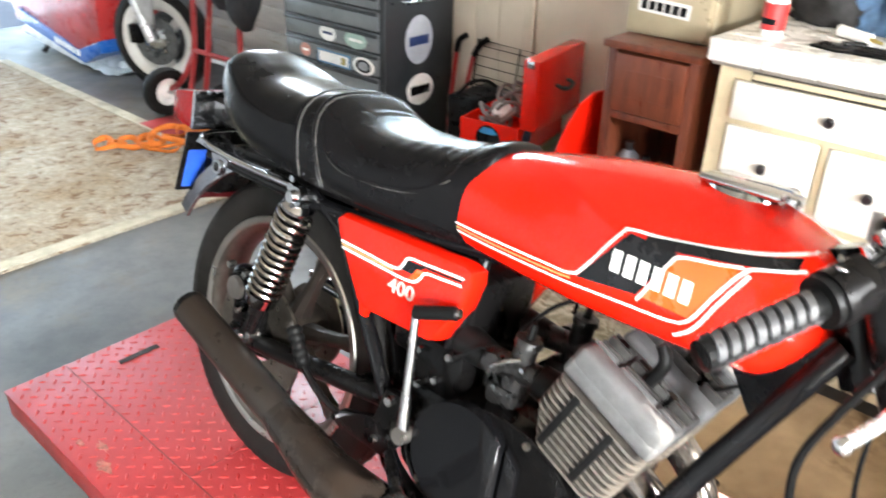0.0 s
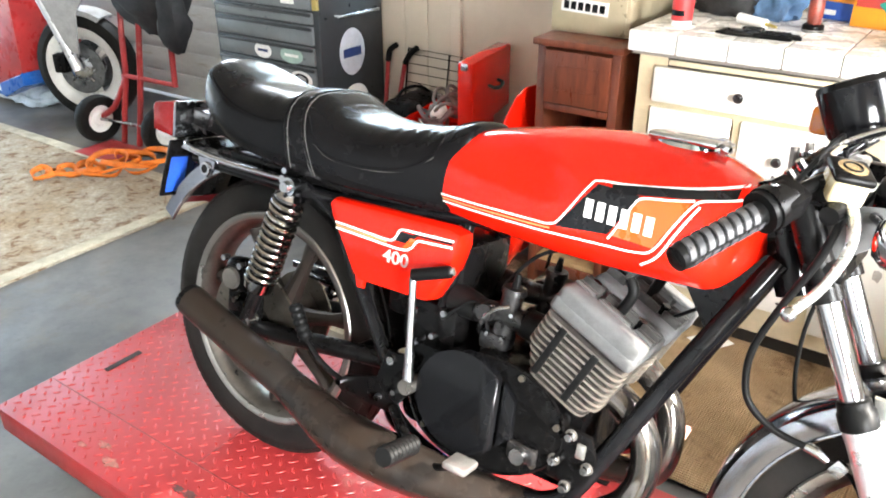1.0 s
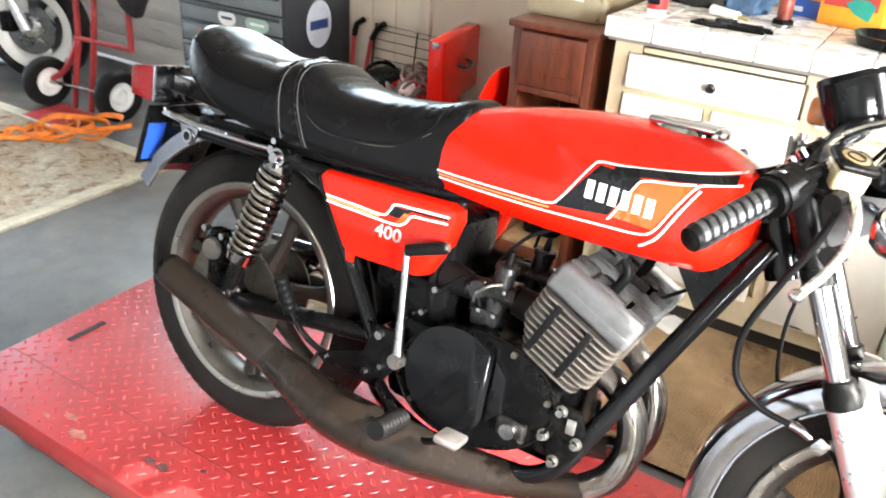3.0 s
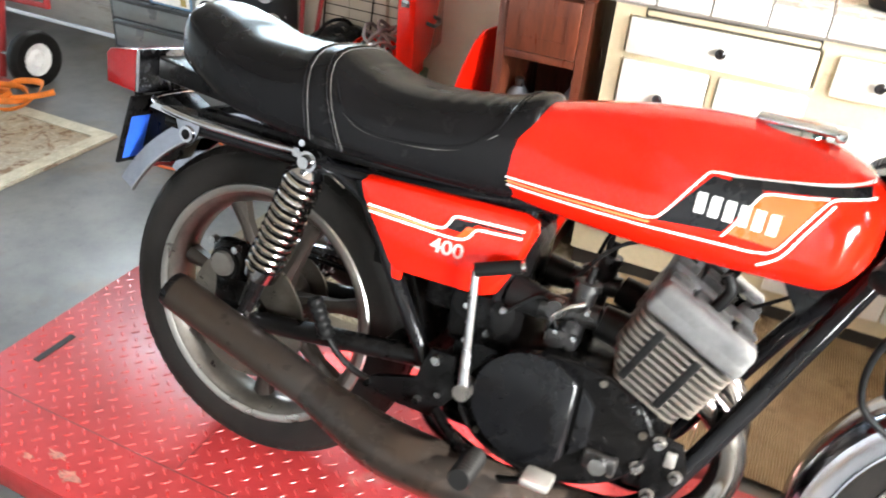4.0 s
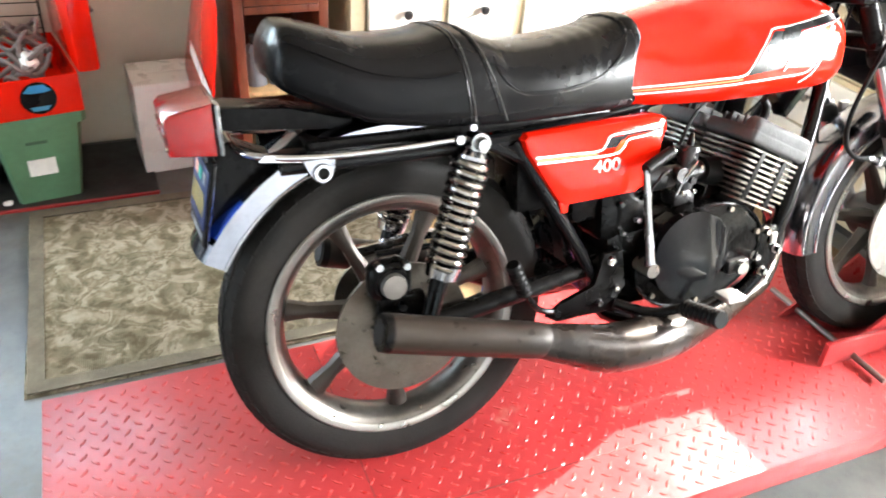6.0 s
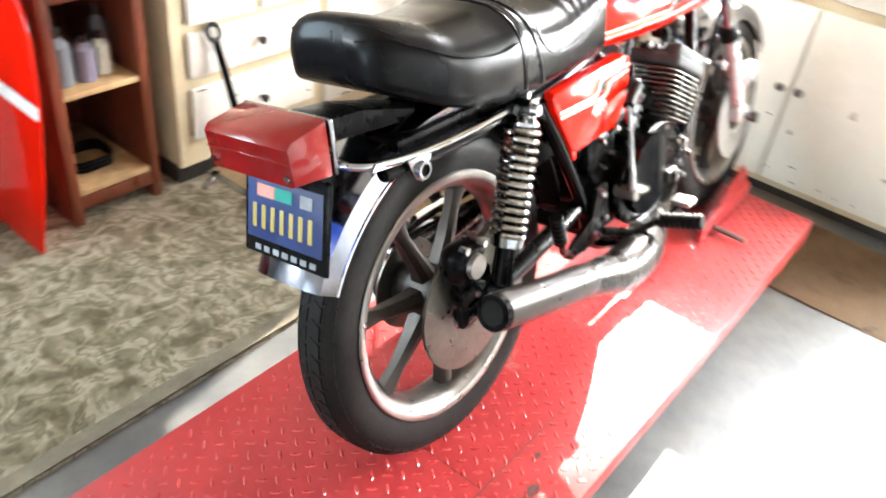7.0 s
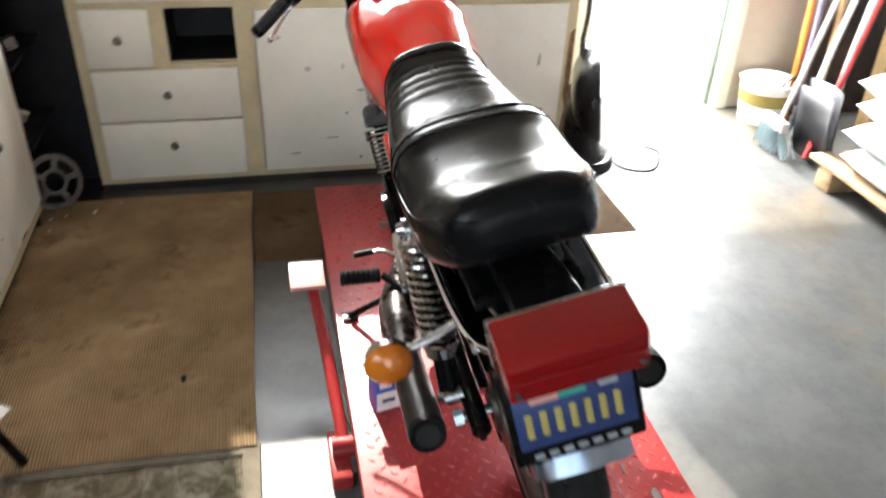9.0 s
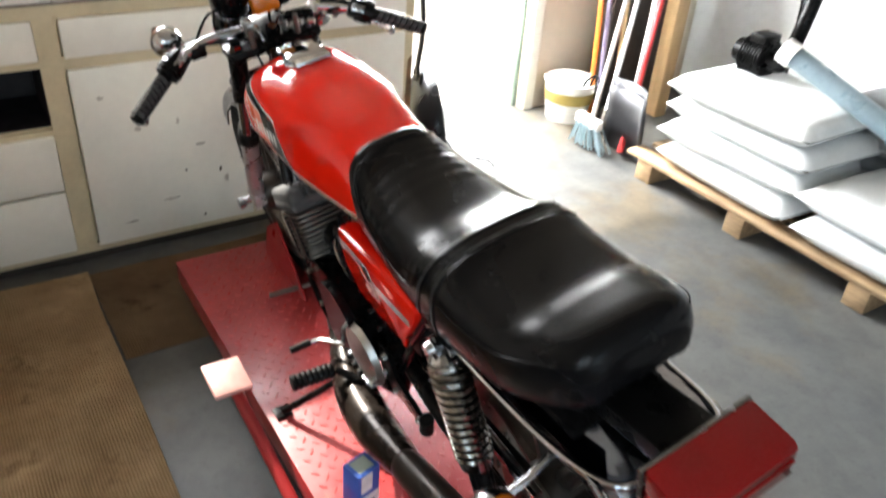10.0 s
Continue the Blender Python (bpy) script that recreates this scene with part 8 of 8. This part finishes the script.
fan_part("motor", lathe(B(), [(-0.012, 0.003), (-0.010, 0.040), (0.0, 0.048), (0.085, 0.05), (0.085, 0.003)], (0, 0, 0), "y", 24))
for i in range(4):
    bm = B()
    slab(bm, [(0.04, -0.02), (0.145, -0.065), (0.155, 0.04), (0.04, 0.022)], -0.003, 0.003, "xy", 0.002)
    bmesh.ops.transform(bm, matrix=pose(0, 0.055, 0, 90, 0, 0) @ pose(0, 0, 0, 0, 0, 90 * i + 20) @ pose(0, 0, 0, 26, 0, 0), verts=bm.verts)
    fan_part("blade", bm)
part("fan_base", lathe(B(), [(FLOOR, 0.002), (FLOOR, 0.146), (FLOOR + 0.016, 0.150), (FLOOR + 0.045, 0.138), (FLOOR + 0.056, 0.10), (FLOOR + 0.058, 0.002)], (1.945, -0.845, 0), "z", 36), FAN_P, fan)
rings = []
for z, w, d, oy in ((FLOOR + 0.045, 0.135, 0.115, 0.0), (FLOOR + 0.10, 0.125, 0.085, 0.01), (0.03, 0.130, 0.075, 0.015), (0.11, 0.125, 0.058, 0.012), (0.20, 0.095, 0.040, 0.004), (0.25, 0.060, 0.028, -0.002)):
    rings.append([Vector((1.945 + w * math.cos(a), -0.845 + oy + d * math.sin(a), z)) for a in [2 * math.pi * k / 24 for k in range(24)]])
part("fan_stand", skin(B(), rings), FAN_P, fan)
part("fan_handle", tube(B(), [FC + Vector((-0.03, 0.10, 0.178)), FC + Vector((-0.02, 0.09, 0.212)), FC + Vector((0.05, 0.07, 0.212)), FC + Vector((0.06, 0.07, 0.180))], 0.009, 8), FAN_P, fan)
part("power_cord", tube(B(), [(1.90, -0.985, FLOOR + 0.012), (1.84, -1.02, FLOOR + 0.004), (1.80, -1.10, FLOOR + 0.004), (1.84, -1.17, FLOOR + 0.004), (1.98, -1.24, FLOOR + 0.004), (2.05, -1.20, FLOOR + 0.004)], 0.004, 8), FAN_P, fan)

# ---------------------------------------------------------------- garden tools in the corner by the door
def long_tool(name, label, foot, top, r, hm, head):
    t = thing(name, label, name.replace("_", " "), group="tools by the door")
    part("shaft", tube(B(), [foot, (Vector(foot) + Vector(top)) / 2, top], r, 10, 2), hm, t)
    head(t, Vector(foot), (Vector(top) - Vector(foot)).normalized())
    return t


def broom_head(t, p, d):
    bm = B()
    rr = random.Random(3)
    for i in range(70):
        q = Vector((rr.uniform(-0.13, 0.13), rr.uniform(-0.03, 0.03), 0))
        tube(bm, [p + Vector((q.x * 0.5, q.y, 0.12)), p + Vector((q.x, q.y * 1.3 - 0.02, -0.005))], 0.004, 4, 1)
    tagged(part("bristle", bm, paint("pale_blue_bristle", (0.45, 0.60, 0.66), 0.6), t), kind="stuff")
    part("broom_block", box(B(), -0.08, 0.08, -0.02, 0.02, 0.10, 0.15, 0.008, Matrix.Translation(p)), WHITE_DECAL, t)


def shovel_head(t, p, d):
    bm = B()
    n = 9
    rows_ = []
    for i in range(n):
        u = -1 + 2 * i / (n - 1)
        rows_.append([p + Vector((u * 0.115, -0.035 * (1 - u * u) + 0.03 * k, 0.30 * k - (0.0 if k else 0.03 * (1 - abs(u))))) for k in (0.0, 0.5, 1.0)])
    vs = [[bm.verts.new(q) for q in r_] for r_ in rows_]
    for i in range(n - 1):
        for k in range(2):
            bm.faces.new((vs[i][k], vs[i + 1][k], vs[i + 1][k + 1], vs[i][k + 1]))
    o = part("blade", bm, paint("dark_shovel_steel", (0.06, 0.06, 0.065), 0.4, 0.6), t)
    o.modifiers.new("thickness", "SOLIDIFY").thickness = 0.004


def fork_head(t, p, d):
    for k in range(4):
        part("tine", tube(B(), [p + Vector((0.045 * k - 0.07, 0, 0.02)), p + Vector((0.045 * k - 0.07, 0.01, 0.18)), p + Vector((0.0, 0.0, 0.26))], 0.005, 6), BLACK_DULL, t)


def no_head(t, p, d):
    part("ferrule", cyl(B(), p, p + d * 0.12, 0.020, 0.018, 10), STEEL, t)


ZF = FLOOR + 0.035
PALE_SHAFT = paint("pale_shaft", (0.60, 0.55, 0.48), 0.4)
long_tool("broom", "broom with pale blue bristles leaning by the door", (1.93, -1.76, ZF - 0.02), (2.36, -2.42, 1.25), 0.012, PALE_SHAFT, broom_head)
long_tool("shovel", "dark steel shovel with a red handle", (1.76, -1.83, FLOOR + 0.035), (2.34, -2.62, 1.28), 0.016, RED_LIFT, shovel_head)
long_tool("shovel", "dark steel shovel with a pale wooden handle", (1.84, -1.93, FLOOR + 0.035), (2.32, -2.50, 1.32), 0.016, PALE_SHAFT, shovel_head)
long_tool("garden_fork", "garden fork with an orange handle", (2.16, -1.98, FLOOR + 0.002), (2.40, -2.10, 1.15), 0.015, paint("orange_handle", (0.75, 0.20, 0.03), 0.4), fork_head)
long_tool("rake", "rake with a weathered wooden handle", (2.10, -2.08, ZF - 0.03), (2.40, -2.28, 1.35), 0.013, WOOD_PALE, no_head)
long_tool("hoe", "hoe with a white painted handle", (2.02, -1.94, ZF - 0.03), (2.38, -2.52, 1.30), 0.013, WHITE_DECAL, no_head)
long_tool("pole", "straight purple-grey metal pole by the door", (2.12, -1.99, ZF - 0.03), (2.40, -2.16, 1.28), 0.012, paint("mauve_grey_metal", (0.20, 0.17, 0.24), 0.4), no_head)
bd = thing("dark_board", "dark brown board standing in the corner", "board")
part("board", box(B(), 2.30, 2.33, -2.62, -2.16, FLOOR, 1.25, 0.004), paint("dark_brown_board", (0.05, 0.03, 0.022), 0.6, var=0.3), bd)
stud = thing("timber_post", "pale upright timber post in the corner", "post")
part("post", box(B(), 2.07, 2.15, -2.45, -2.37, FLOOR, TOP, 0.004), WOOD_PALE, stud)
bk = thing("bucket", "white plastic bucket by the door", "bucket")
part("bucket_body", lathe(B(), [(0, 0.002), (0, 0.11), (0.20, 0.135), (0.205, 0.142), (0.21, 0.135), (0.01, 0.105), (0.01, 0.002)], (2.28, -1.93, FLOOR), "z", 36), WHITE_DECAL, bk)
part("bucket_band", lathe(B(), [(0.10, 0.1240), (0.10, 0.1255), (0.16, 0.1325), (0.16, 0.131)], (2.28, -1.93, FLOOR), "z", 36), PLATE_YELLOW, bk)

# ---------------------------------------------------------------- pallet with sacks
pal = thing("pallet", "weathered wooden pallet along the wall", "pallet")
for i in range(7):
    y = -1.765 - i * 0.160
    part("deck_board", box(B(), -0.2, 1.66, y - 0.10, y, FLOOR + 0.095, FLOOR + 0.115, 0.003), WOOD_PALLET, pal)
for x in (-0.15, 0.42, 0.98, 1.50):
    part("bearer", box(B(), x, x + 0.09, -2.82, -1.770, FLOOR + 0.001, FLOOR + 0.0945, 0.003), WOOD_PALLET, pal)
SACK = paint("white_woven_sack", (0.68, 0.70, 0.70), 0.55, var=0.06, scale=9, bump=0.25, bscale=140)
GREY_SACK = paint("grey_sack", (0.20, 0.21, 0.22), 0.6, var=0.12, scale=9, bump=0.2, bscale=120)


SACK_HEM = paint("folded_sack_hem", (0.50, 0.52, 0.53), 0.7, var=0.15, scale=60)


def sack(c, size, material, seed, turn=0):
    bm = B()
    nx, ny = 22, 16
    o = Vector((seed * 2.3, seed * 5.1, 0.7))
    rows_ = []
    for sgn in (1, -1):
        g = []
        for i in range(nx + 1):
            row = []
            for j in range(ny + 1):
                u, v = -1 + 2 * i / nx, -1 + 2 * j / ny
                e = (1 - u ** 6) ** 0.5 * (1 - v ** 6) ** 0.5
                w = noise.noise(Vector((u * 1.7, v * 1.7, sgn)) + o) * 0.10 + noise.noise(Vector((u * 5, v * 5, sgn)) + o) * 0.05
                row.append(Vector((u * size[0], v * size[1], sgn * size[2] * e * (1 + w) if sgn > 0 else -size[2] * e * 0.9)))
            g.append(row)
        rows_.append(g)
    for g in rows_:
        vv = [[bm.verts.new(p) for p in row] for row in g]
        for i in range(nx):
            for j in range(ny):
                bm.faces.new((vv[i][j], vv[i + 1][j], vv[i + 1][j + 1], vv[i][j + 1]))
    bmesh.ops.remove_doubles(bm, verts=bm.verts, dist=0.0005)
    t = tagged(part("sack", bm, material, smooth=80), "full white woven sack stacked on the pallet" if material is SACK else "full grey sack stacked on the pallet", "sack", "sacks on the pallet")
    for k in (-1, 1):
        part("stitched_end", tube(B(), [(k * size[0] * 0.998, size[1] * q, -0.002) for q in (-0.93, -0.5, 0.0, 0.5, 0.93)], 0.0045, 6, 2), SACK_HEM, t)
    t.matrix_world = pose(c[0], c[1], c[2], 0, 0, turn)
    return t


z0 = FLOOR + 0.115
for k in range(4):
    sack((1.17 + 0.018 * (k % 2), -2.03 - 0.012 * (k % 3), z0 + 0.056 + k * 0.103), (0.34 + 0.012 * (k % 3), 0.255, 0.059), SACK, k, (-2, 3, -1, 2)[k])
for k in range(2):
    sack((0.40 + 0.02 * k, -2.04, z0 + 0.058 + k * 0.108), (0.40, 0.265, 0.062), SACK, 7 + k, (2, -2)[k])
    sack((-0.42 + 0.02 * k, -2.04, z0 + 0.058 + k * 0.108), (0.40, 0.265, 0.062), SACK, 17 + k, (2, -2)[k])
for k in range(4):
    sack((0.74, -2.54, z0 + 0.058 + k * 0.108), (0.30, 0.30, 0.060), GREY_SACK, 12 + k, 88)
mo = thing("pump", "black pump motor standing on the sacks", "pump")
PX, PY, PZ = 1.30, -2.10, 0.425
bm = B()
cyl(bm, (PX, PY, PZ), (PX + 0.12, PY, PZ), 0.072, n=24)
cyl(bm, (PX + 0.12, PY, PZ), (PX + 0.16, PY, PZ), 0.050, n=20)
box(bm, PX + 0.01, PX + 0.09, PY - 0.05, PY + 0.05, PZ + 0.06, PZ + 0.10, 0.008)
part("pump_body", bm, BLACK_DULL, mo)
for i in range(8):
    part("pump_fin", lathe(B(), [(0, 0.072), (0, 0.081), (0.004, 0.081), (0.004, 0.072)], (PX + 0.005 + i * 0.014, PY, PZ), "x", 24), BLACK_DULL, mo)
part("pump_foot", box(B(), PX + 0.01, PX + 0.13, PY - 0.05, PY + 0.05, PZ - 0.107, PZ - 0.066, 0.006), KNOB_METAL, mo)
part("pump_pipe", tube(B(), [(PX - 0.07, PY, PZ + 0.02), (PX - 0.10, PY, PZ + 0.18), (PX - 0.08, PY - 0.08, PZ + 0.42)], 0.030, 12), BLACK_DULL, mo)
part("pump_elbow", tube(B(), [(PX + 0.005, PY, PZ), (PX - 0.05, PY, PZ), (PX - 0.075, PY, PZ + 0.05)], 0.036, 14), BLACK_DULL, mo)
gp = thing("plastic_pipe", "grey-blue plastic pipe leaning over the sacks", "pipe")
GP = paint("blue_grey_pipe", (0.20, 0.27, 0.31), 0.35)
part("pipe_length", tube(B(), [(1.18, -2.03, 0.505), (0.30, -2.20, 0.185)], 0.042, 20, curve=False), GP, gp)
part("pipe_collar", tube(B(), [(0.72, -2.119, 0.338), (0.64, -2.134, 0.309)], 0.050, 20, curve=False), GP, gp)
part("pipe_end", tube(B(), [(1.205, -2.025, 0.514), (1.15, -2.036, 0.494)], 0.050, 20, curve=False), WHITE_DECAL, gp)
pl_ = thing("steel_rod", "thin dark rod leaning on the wall", "rod")
part("rod", tube(B(), [(1.62, -2.75, 0.0), (1.85, -2.93, 1.3)], 0.009, 8, curve=False), BLACK_DULL, pl_)

# ---------------------------------------------------------------- wear on the cabinets
BARE = paint("bare_brown_wood_wear", (0.30, 0.16, 0.07), 0.6, 0, 0.3, 30, 0.2, 80)
GRIME = paint("dark_grime", (0.09, 0.06, 0.045), 0.7, 0, 0.3, 40)
rnd = random.Random(5)


def blot(cx, cy, w, h, n=9):
    return [(cx + w * (0.5 + 0.6 * rnd.random()) * math.cos(a), cy + h * (0.5 + 0.6 * rnd.random()) * math.sin(a)) for a in [2 * math.pi * i / n for i in range(n)]]


strip = [(-0.7445, z) for z in (-0.13, 0.02, 0.10, 0.22, 0.34, 0.42)]
edge_ = [(-0.735 + 0.016 * rnd.random(), z) for z in (0.40, 0.35, 0.29, 0.25, 0.20, 0.15, 0.09, 0.04, -0.02, -0.08, -0.12)]
part("worn_edge", slab(B(), strip + edge_, CE - 0.0012, CE - 0.0002, "yz"), BARE, ec, "paint worn to bare wood")
for y, z, w, h in ((-0.18, -0.03, 0.012, 0.004), (-0.20, -0.085, 0.010, 0.004), (-0.30, -0.075, 0.005, 0.004), (-0.36, -0.082, 0.004, 0.004), (-0.42, -0.078, 0.006, 0.003), (-0.10, -0.06, 0.004, 0.005), (-0.13, 0.09, 0.006, 0.010), (0.04, 0.10, 0.005, 0.013), (-0.04, 0.13, 0.008, 0.004), (0.16, 0.12, 0.004, 0.006), (0.20, 0.02, 0.007, 0.003), (-0.56, -0.09, 0.008, 0.004), (0.11, -0.07, 0.006, 0.006)):
    part("scuff", slab(B(), blot(y, z, w, h), CE - 0.0188, CE - 0.0176, "yz"), GRIME, ec)
for y, z, w, h in ((-0.50, 0.628, 0.022, 0.007), (-0.52, 0.606, 0.028, 0.003)):
    part("red_mark", slab(B(), blot(y, z, w, h), CE - 0.0188, CE - 0.0176, "yz"), paint("faded_red_print", (0.45, 0.12, 0.10), 0.6), ec)
for x, z, w, h in ((0.42, 0.155, 0.03, 0.003), (0.60, 0.010, 0.006, 0.004), (0.78, 0.205, 0.02, 0.003), (1.05, -0.035, 0.03, 0.004), (1.38, -0.035, 0.05, 0.004), (0.86, 0.03, 0.005, 0.008), (1.20, 0.06, 0.004, 0.006)):
    part("scuff", slab(B(), blot(x, z, w, h), CN - 0.0188, CN - 0.0176), GRIME, nc)
SMUDGE = paint("greasy_smudge", (0.56, 0.51, 0.44), 0.55, 0, 0.2, 30)
for y, z, w, h in ((0.30, 0.30, 0.016, 0.010), (0.17, 0.305, 0.008, 0.016), (0.22, 0.02, 0.030, 0.006), (0.36, -0.04, 0.035, 0.005), (0.02, 0.06, 0.010, 0.020), (-0.30, 0.22, 0.014, 0.020), (-0.48, 0.05, 0.020, 0.008), (0.40, 0.42, 0.012, 0.008), (-0.60, 0.30, 0.008, 0.030), (0.10, 0.21, 0.020, 0.006)):
    part("smudge", slab(B(), blot(y, z, w, h, 15), CE - 0.0184, CE - 0.0176, "yz"), SMUDGE, ec)
for x, z, w, h in ((0.55, 0.10, 0.03, 0.008), (0.80, 0.24, 0.02, 0.010), (1.10, 0.20, 0.012, 0.03), (1.22, 0.33, 0.012, 0.02), (1.36, 0.30, 0.015, 0.02), (0.45, 0.42, 0.012, 0.01), (0.62, 0.30, 0.02, 0.012)):
    part("smudge", slab(B(), blot(x, z, w, h, 15), CN - 0.0184, CN - 0.0176), SMUDGE, nc)
cord_ = thing("hanging_cord", "black cord hanging beside the cabinet end", "cord")
part("cord_length", tube(B(), [(1.955, -0.805, 0.29), (1.945, -0.797, 0.36), (1.925, -0.797, 0.46), (1.910, -0.788, 0.57), (1.915, -0.775, 0.68), (1.95, -0.772, 0.787)], 0.010, 8), FAN_P, cord_)

# ---------------------------------------------------------------- scraps on the floor
def scrap(name, label, category, pts, z, th, material, group=""):
    t = thing(name, label, category, None, group)
    bm = slab(B(), pts, z, z + th, "xy")
    for v in bm.verts:
        v.co.z += 0.004 * abs(noise.noise(v.co * 40))
    part("piece", bm, material, t)
    return t


rnd = random.Random(17)
for x, y, r in ((1.70, 1.25, 0.012), (1.733, 1.105, 0.016), (1.716, 1.20, 0.010), (1.62, 1.24, 0.009), (1.79, 1.02, 0.008)):
    scrap("paper_scrap", "torn white paper scrap lying by the dark corner", "paper", blot(x, y, r, r * 0.5, 7), FLOOR + 0.022, 0.001, WHITE_DECAL, "scraps by the corner")
for x, y, r in ((-0.848, 1.459, 0.020), (-0.774, 1.504, 0.016)):
    scrap("paper_scrap", "torn white paper scrap lying by the green bin", "paper", blot(x, y, r, r * 0.6, 9), FLOOR + 0.009, 0.012, WHITE_DECAL, "scraps by the bin")
scrap("rubber_plug", "small black rubber plug on the jute mat", "plug", blot(0.738, 0.735, 0.012, 0.009, 11), FLOOR + 0.0225, 0.010, BLACK_RUBBER)
scrap("dry_leaf", "small dry orange leaf on the concrete", "leaf", blot(0.118, 0.335, 0.016, 0.007, 9), FLOOR + 0.001, 0.0015, paint("dry_orange_leaf", (0.55, 0.20, 0.04), 0.6))
stick_ = thing("black_stick", "short black stick lying on the concrete", "stick")
part("stick_length", tube(B(), [(1.34, -0.650, FLOOR + 0.0105), (1.375, -0.672, FLOOR + 0.0105)], 0.0035, 8, curve=False), BLACK_RUBBER, stick_)

# seat every empty at the base of its thing
bpy.context.view_layer.update()
for ob in list(scene.objects):
    if ob.type == "EMPTY" and ob.parent is None and ob.matrix_world == Matrix.Identity(4) and ob.children:
        pts = [c.matrix_world @ Vector(v) for c in ob.children_recursive if c.type == "MESH" for v in c.bound_box]
        lo = Vector((min(p.x for p in pts), min(p.y for p in pts), min(p.z for p in pts)))
        hi = Vector((max(p.x for p in pts), max(p.y for p in pts), max(p.z for p in pts)))
        base = Vector(((lo.x + hi.x) / 2, (lo.y + hi.y) / 2, lo.z))
        ob.location = base
        for c in ob.children:
            c.matrix_parent_inverse = Matrix.Translation(-base)

gc = thing("gas_cylinder", "grey metal cylinder with a red ring on the floor", "cylinder")
CANM = pose(-1.045, 1.745, FLOOR + 0.075, 0, 0, 4)
bm = lathe(B(), [(-0.135, 0.002), (-0.135, 0.045), (-0.122, 0.062), (-0.10, 0.067), (0.085, 0.067), (0.105, 0.060), (0.118, 0.040), (0.122, 0.002)], (0, 0, 0), "x", 32)
bmesh.ops.transform(bm, matrix=CANM, verts=bm.verts)
part("cylinder_body", bm, paint("dull_grey_enamel", (0.22, 0.21, 0.20), 0.45, 0.2, 0.15, 8), gc)
bm = lathe(B(), [(-0.128, 0.060), (-0.128, 0.0685), (-0.098, 0.0685), (-0.098, 0.066)], (0, 0, 0), "x", 32)
bmesh.ops.transform(bm, matrix=CANM, verts=bm.verts)
part("end_ring", bm, RED_LIFT, gc, "red end ring")

heap("plastic_sheet", "crumpled pale blue plastic sheet on the concrete floor", "plastic sheet", (-3.86, 1.60, FLOOR + 0.0005), (0.24, 0.16, 0.07), paint("pale_blue_film", (0.52, 0.60, 0.66), 0.3, var=0.15, scale=9), 7, 0.5, 40, 0.5)

GRIME = paint("brown_worktop_grime", (0.30, 0.20, 0.10), 0.7, 0, 0.3, 40, col2=(0.16, 0.10, 0.05))
grnd = random.Random(12)
for cx_, cy_, r_ in ((0.930, 1.385, 0.030), (0.965, 1.430, 0.022), (0.905, 1.440, 0.014), (0.955, 1.345, 0.012), (0.880, 1.395, 0.009), (0.985, 1.375, 0.010), (0.62, 1.41, 0.012), (0.84, 1.46, 0.010)):
    pts_ = []
    for k in range(14):
        t = 2 * math.pi * k / 14
        q = r_ * grnd.uniform(0.55, 1.25)
        pts_.append((cx_ + q * 1.5 * math.cos(t), cy_ + q * math.sin(t)))
    part("grime_stain", slab(B(), pts_, CT + 0.0004, CT + 0.0010, "xy"), GRIME, wt)
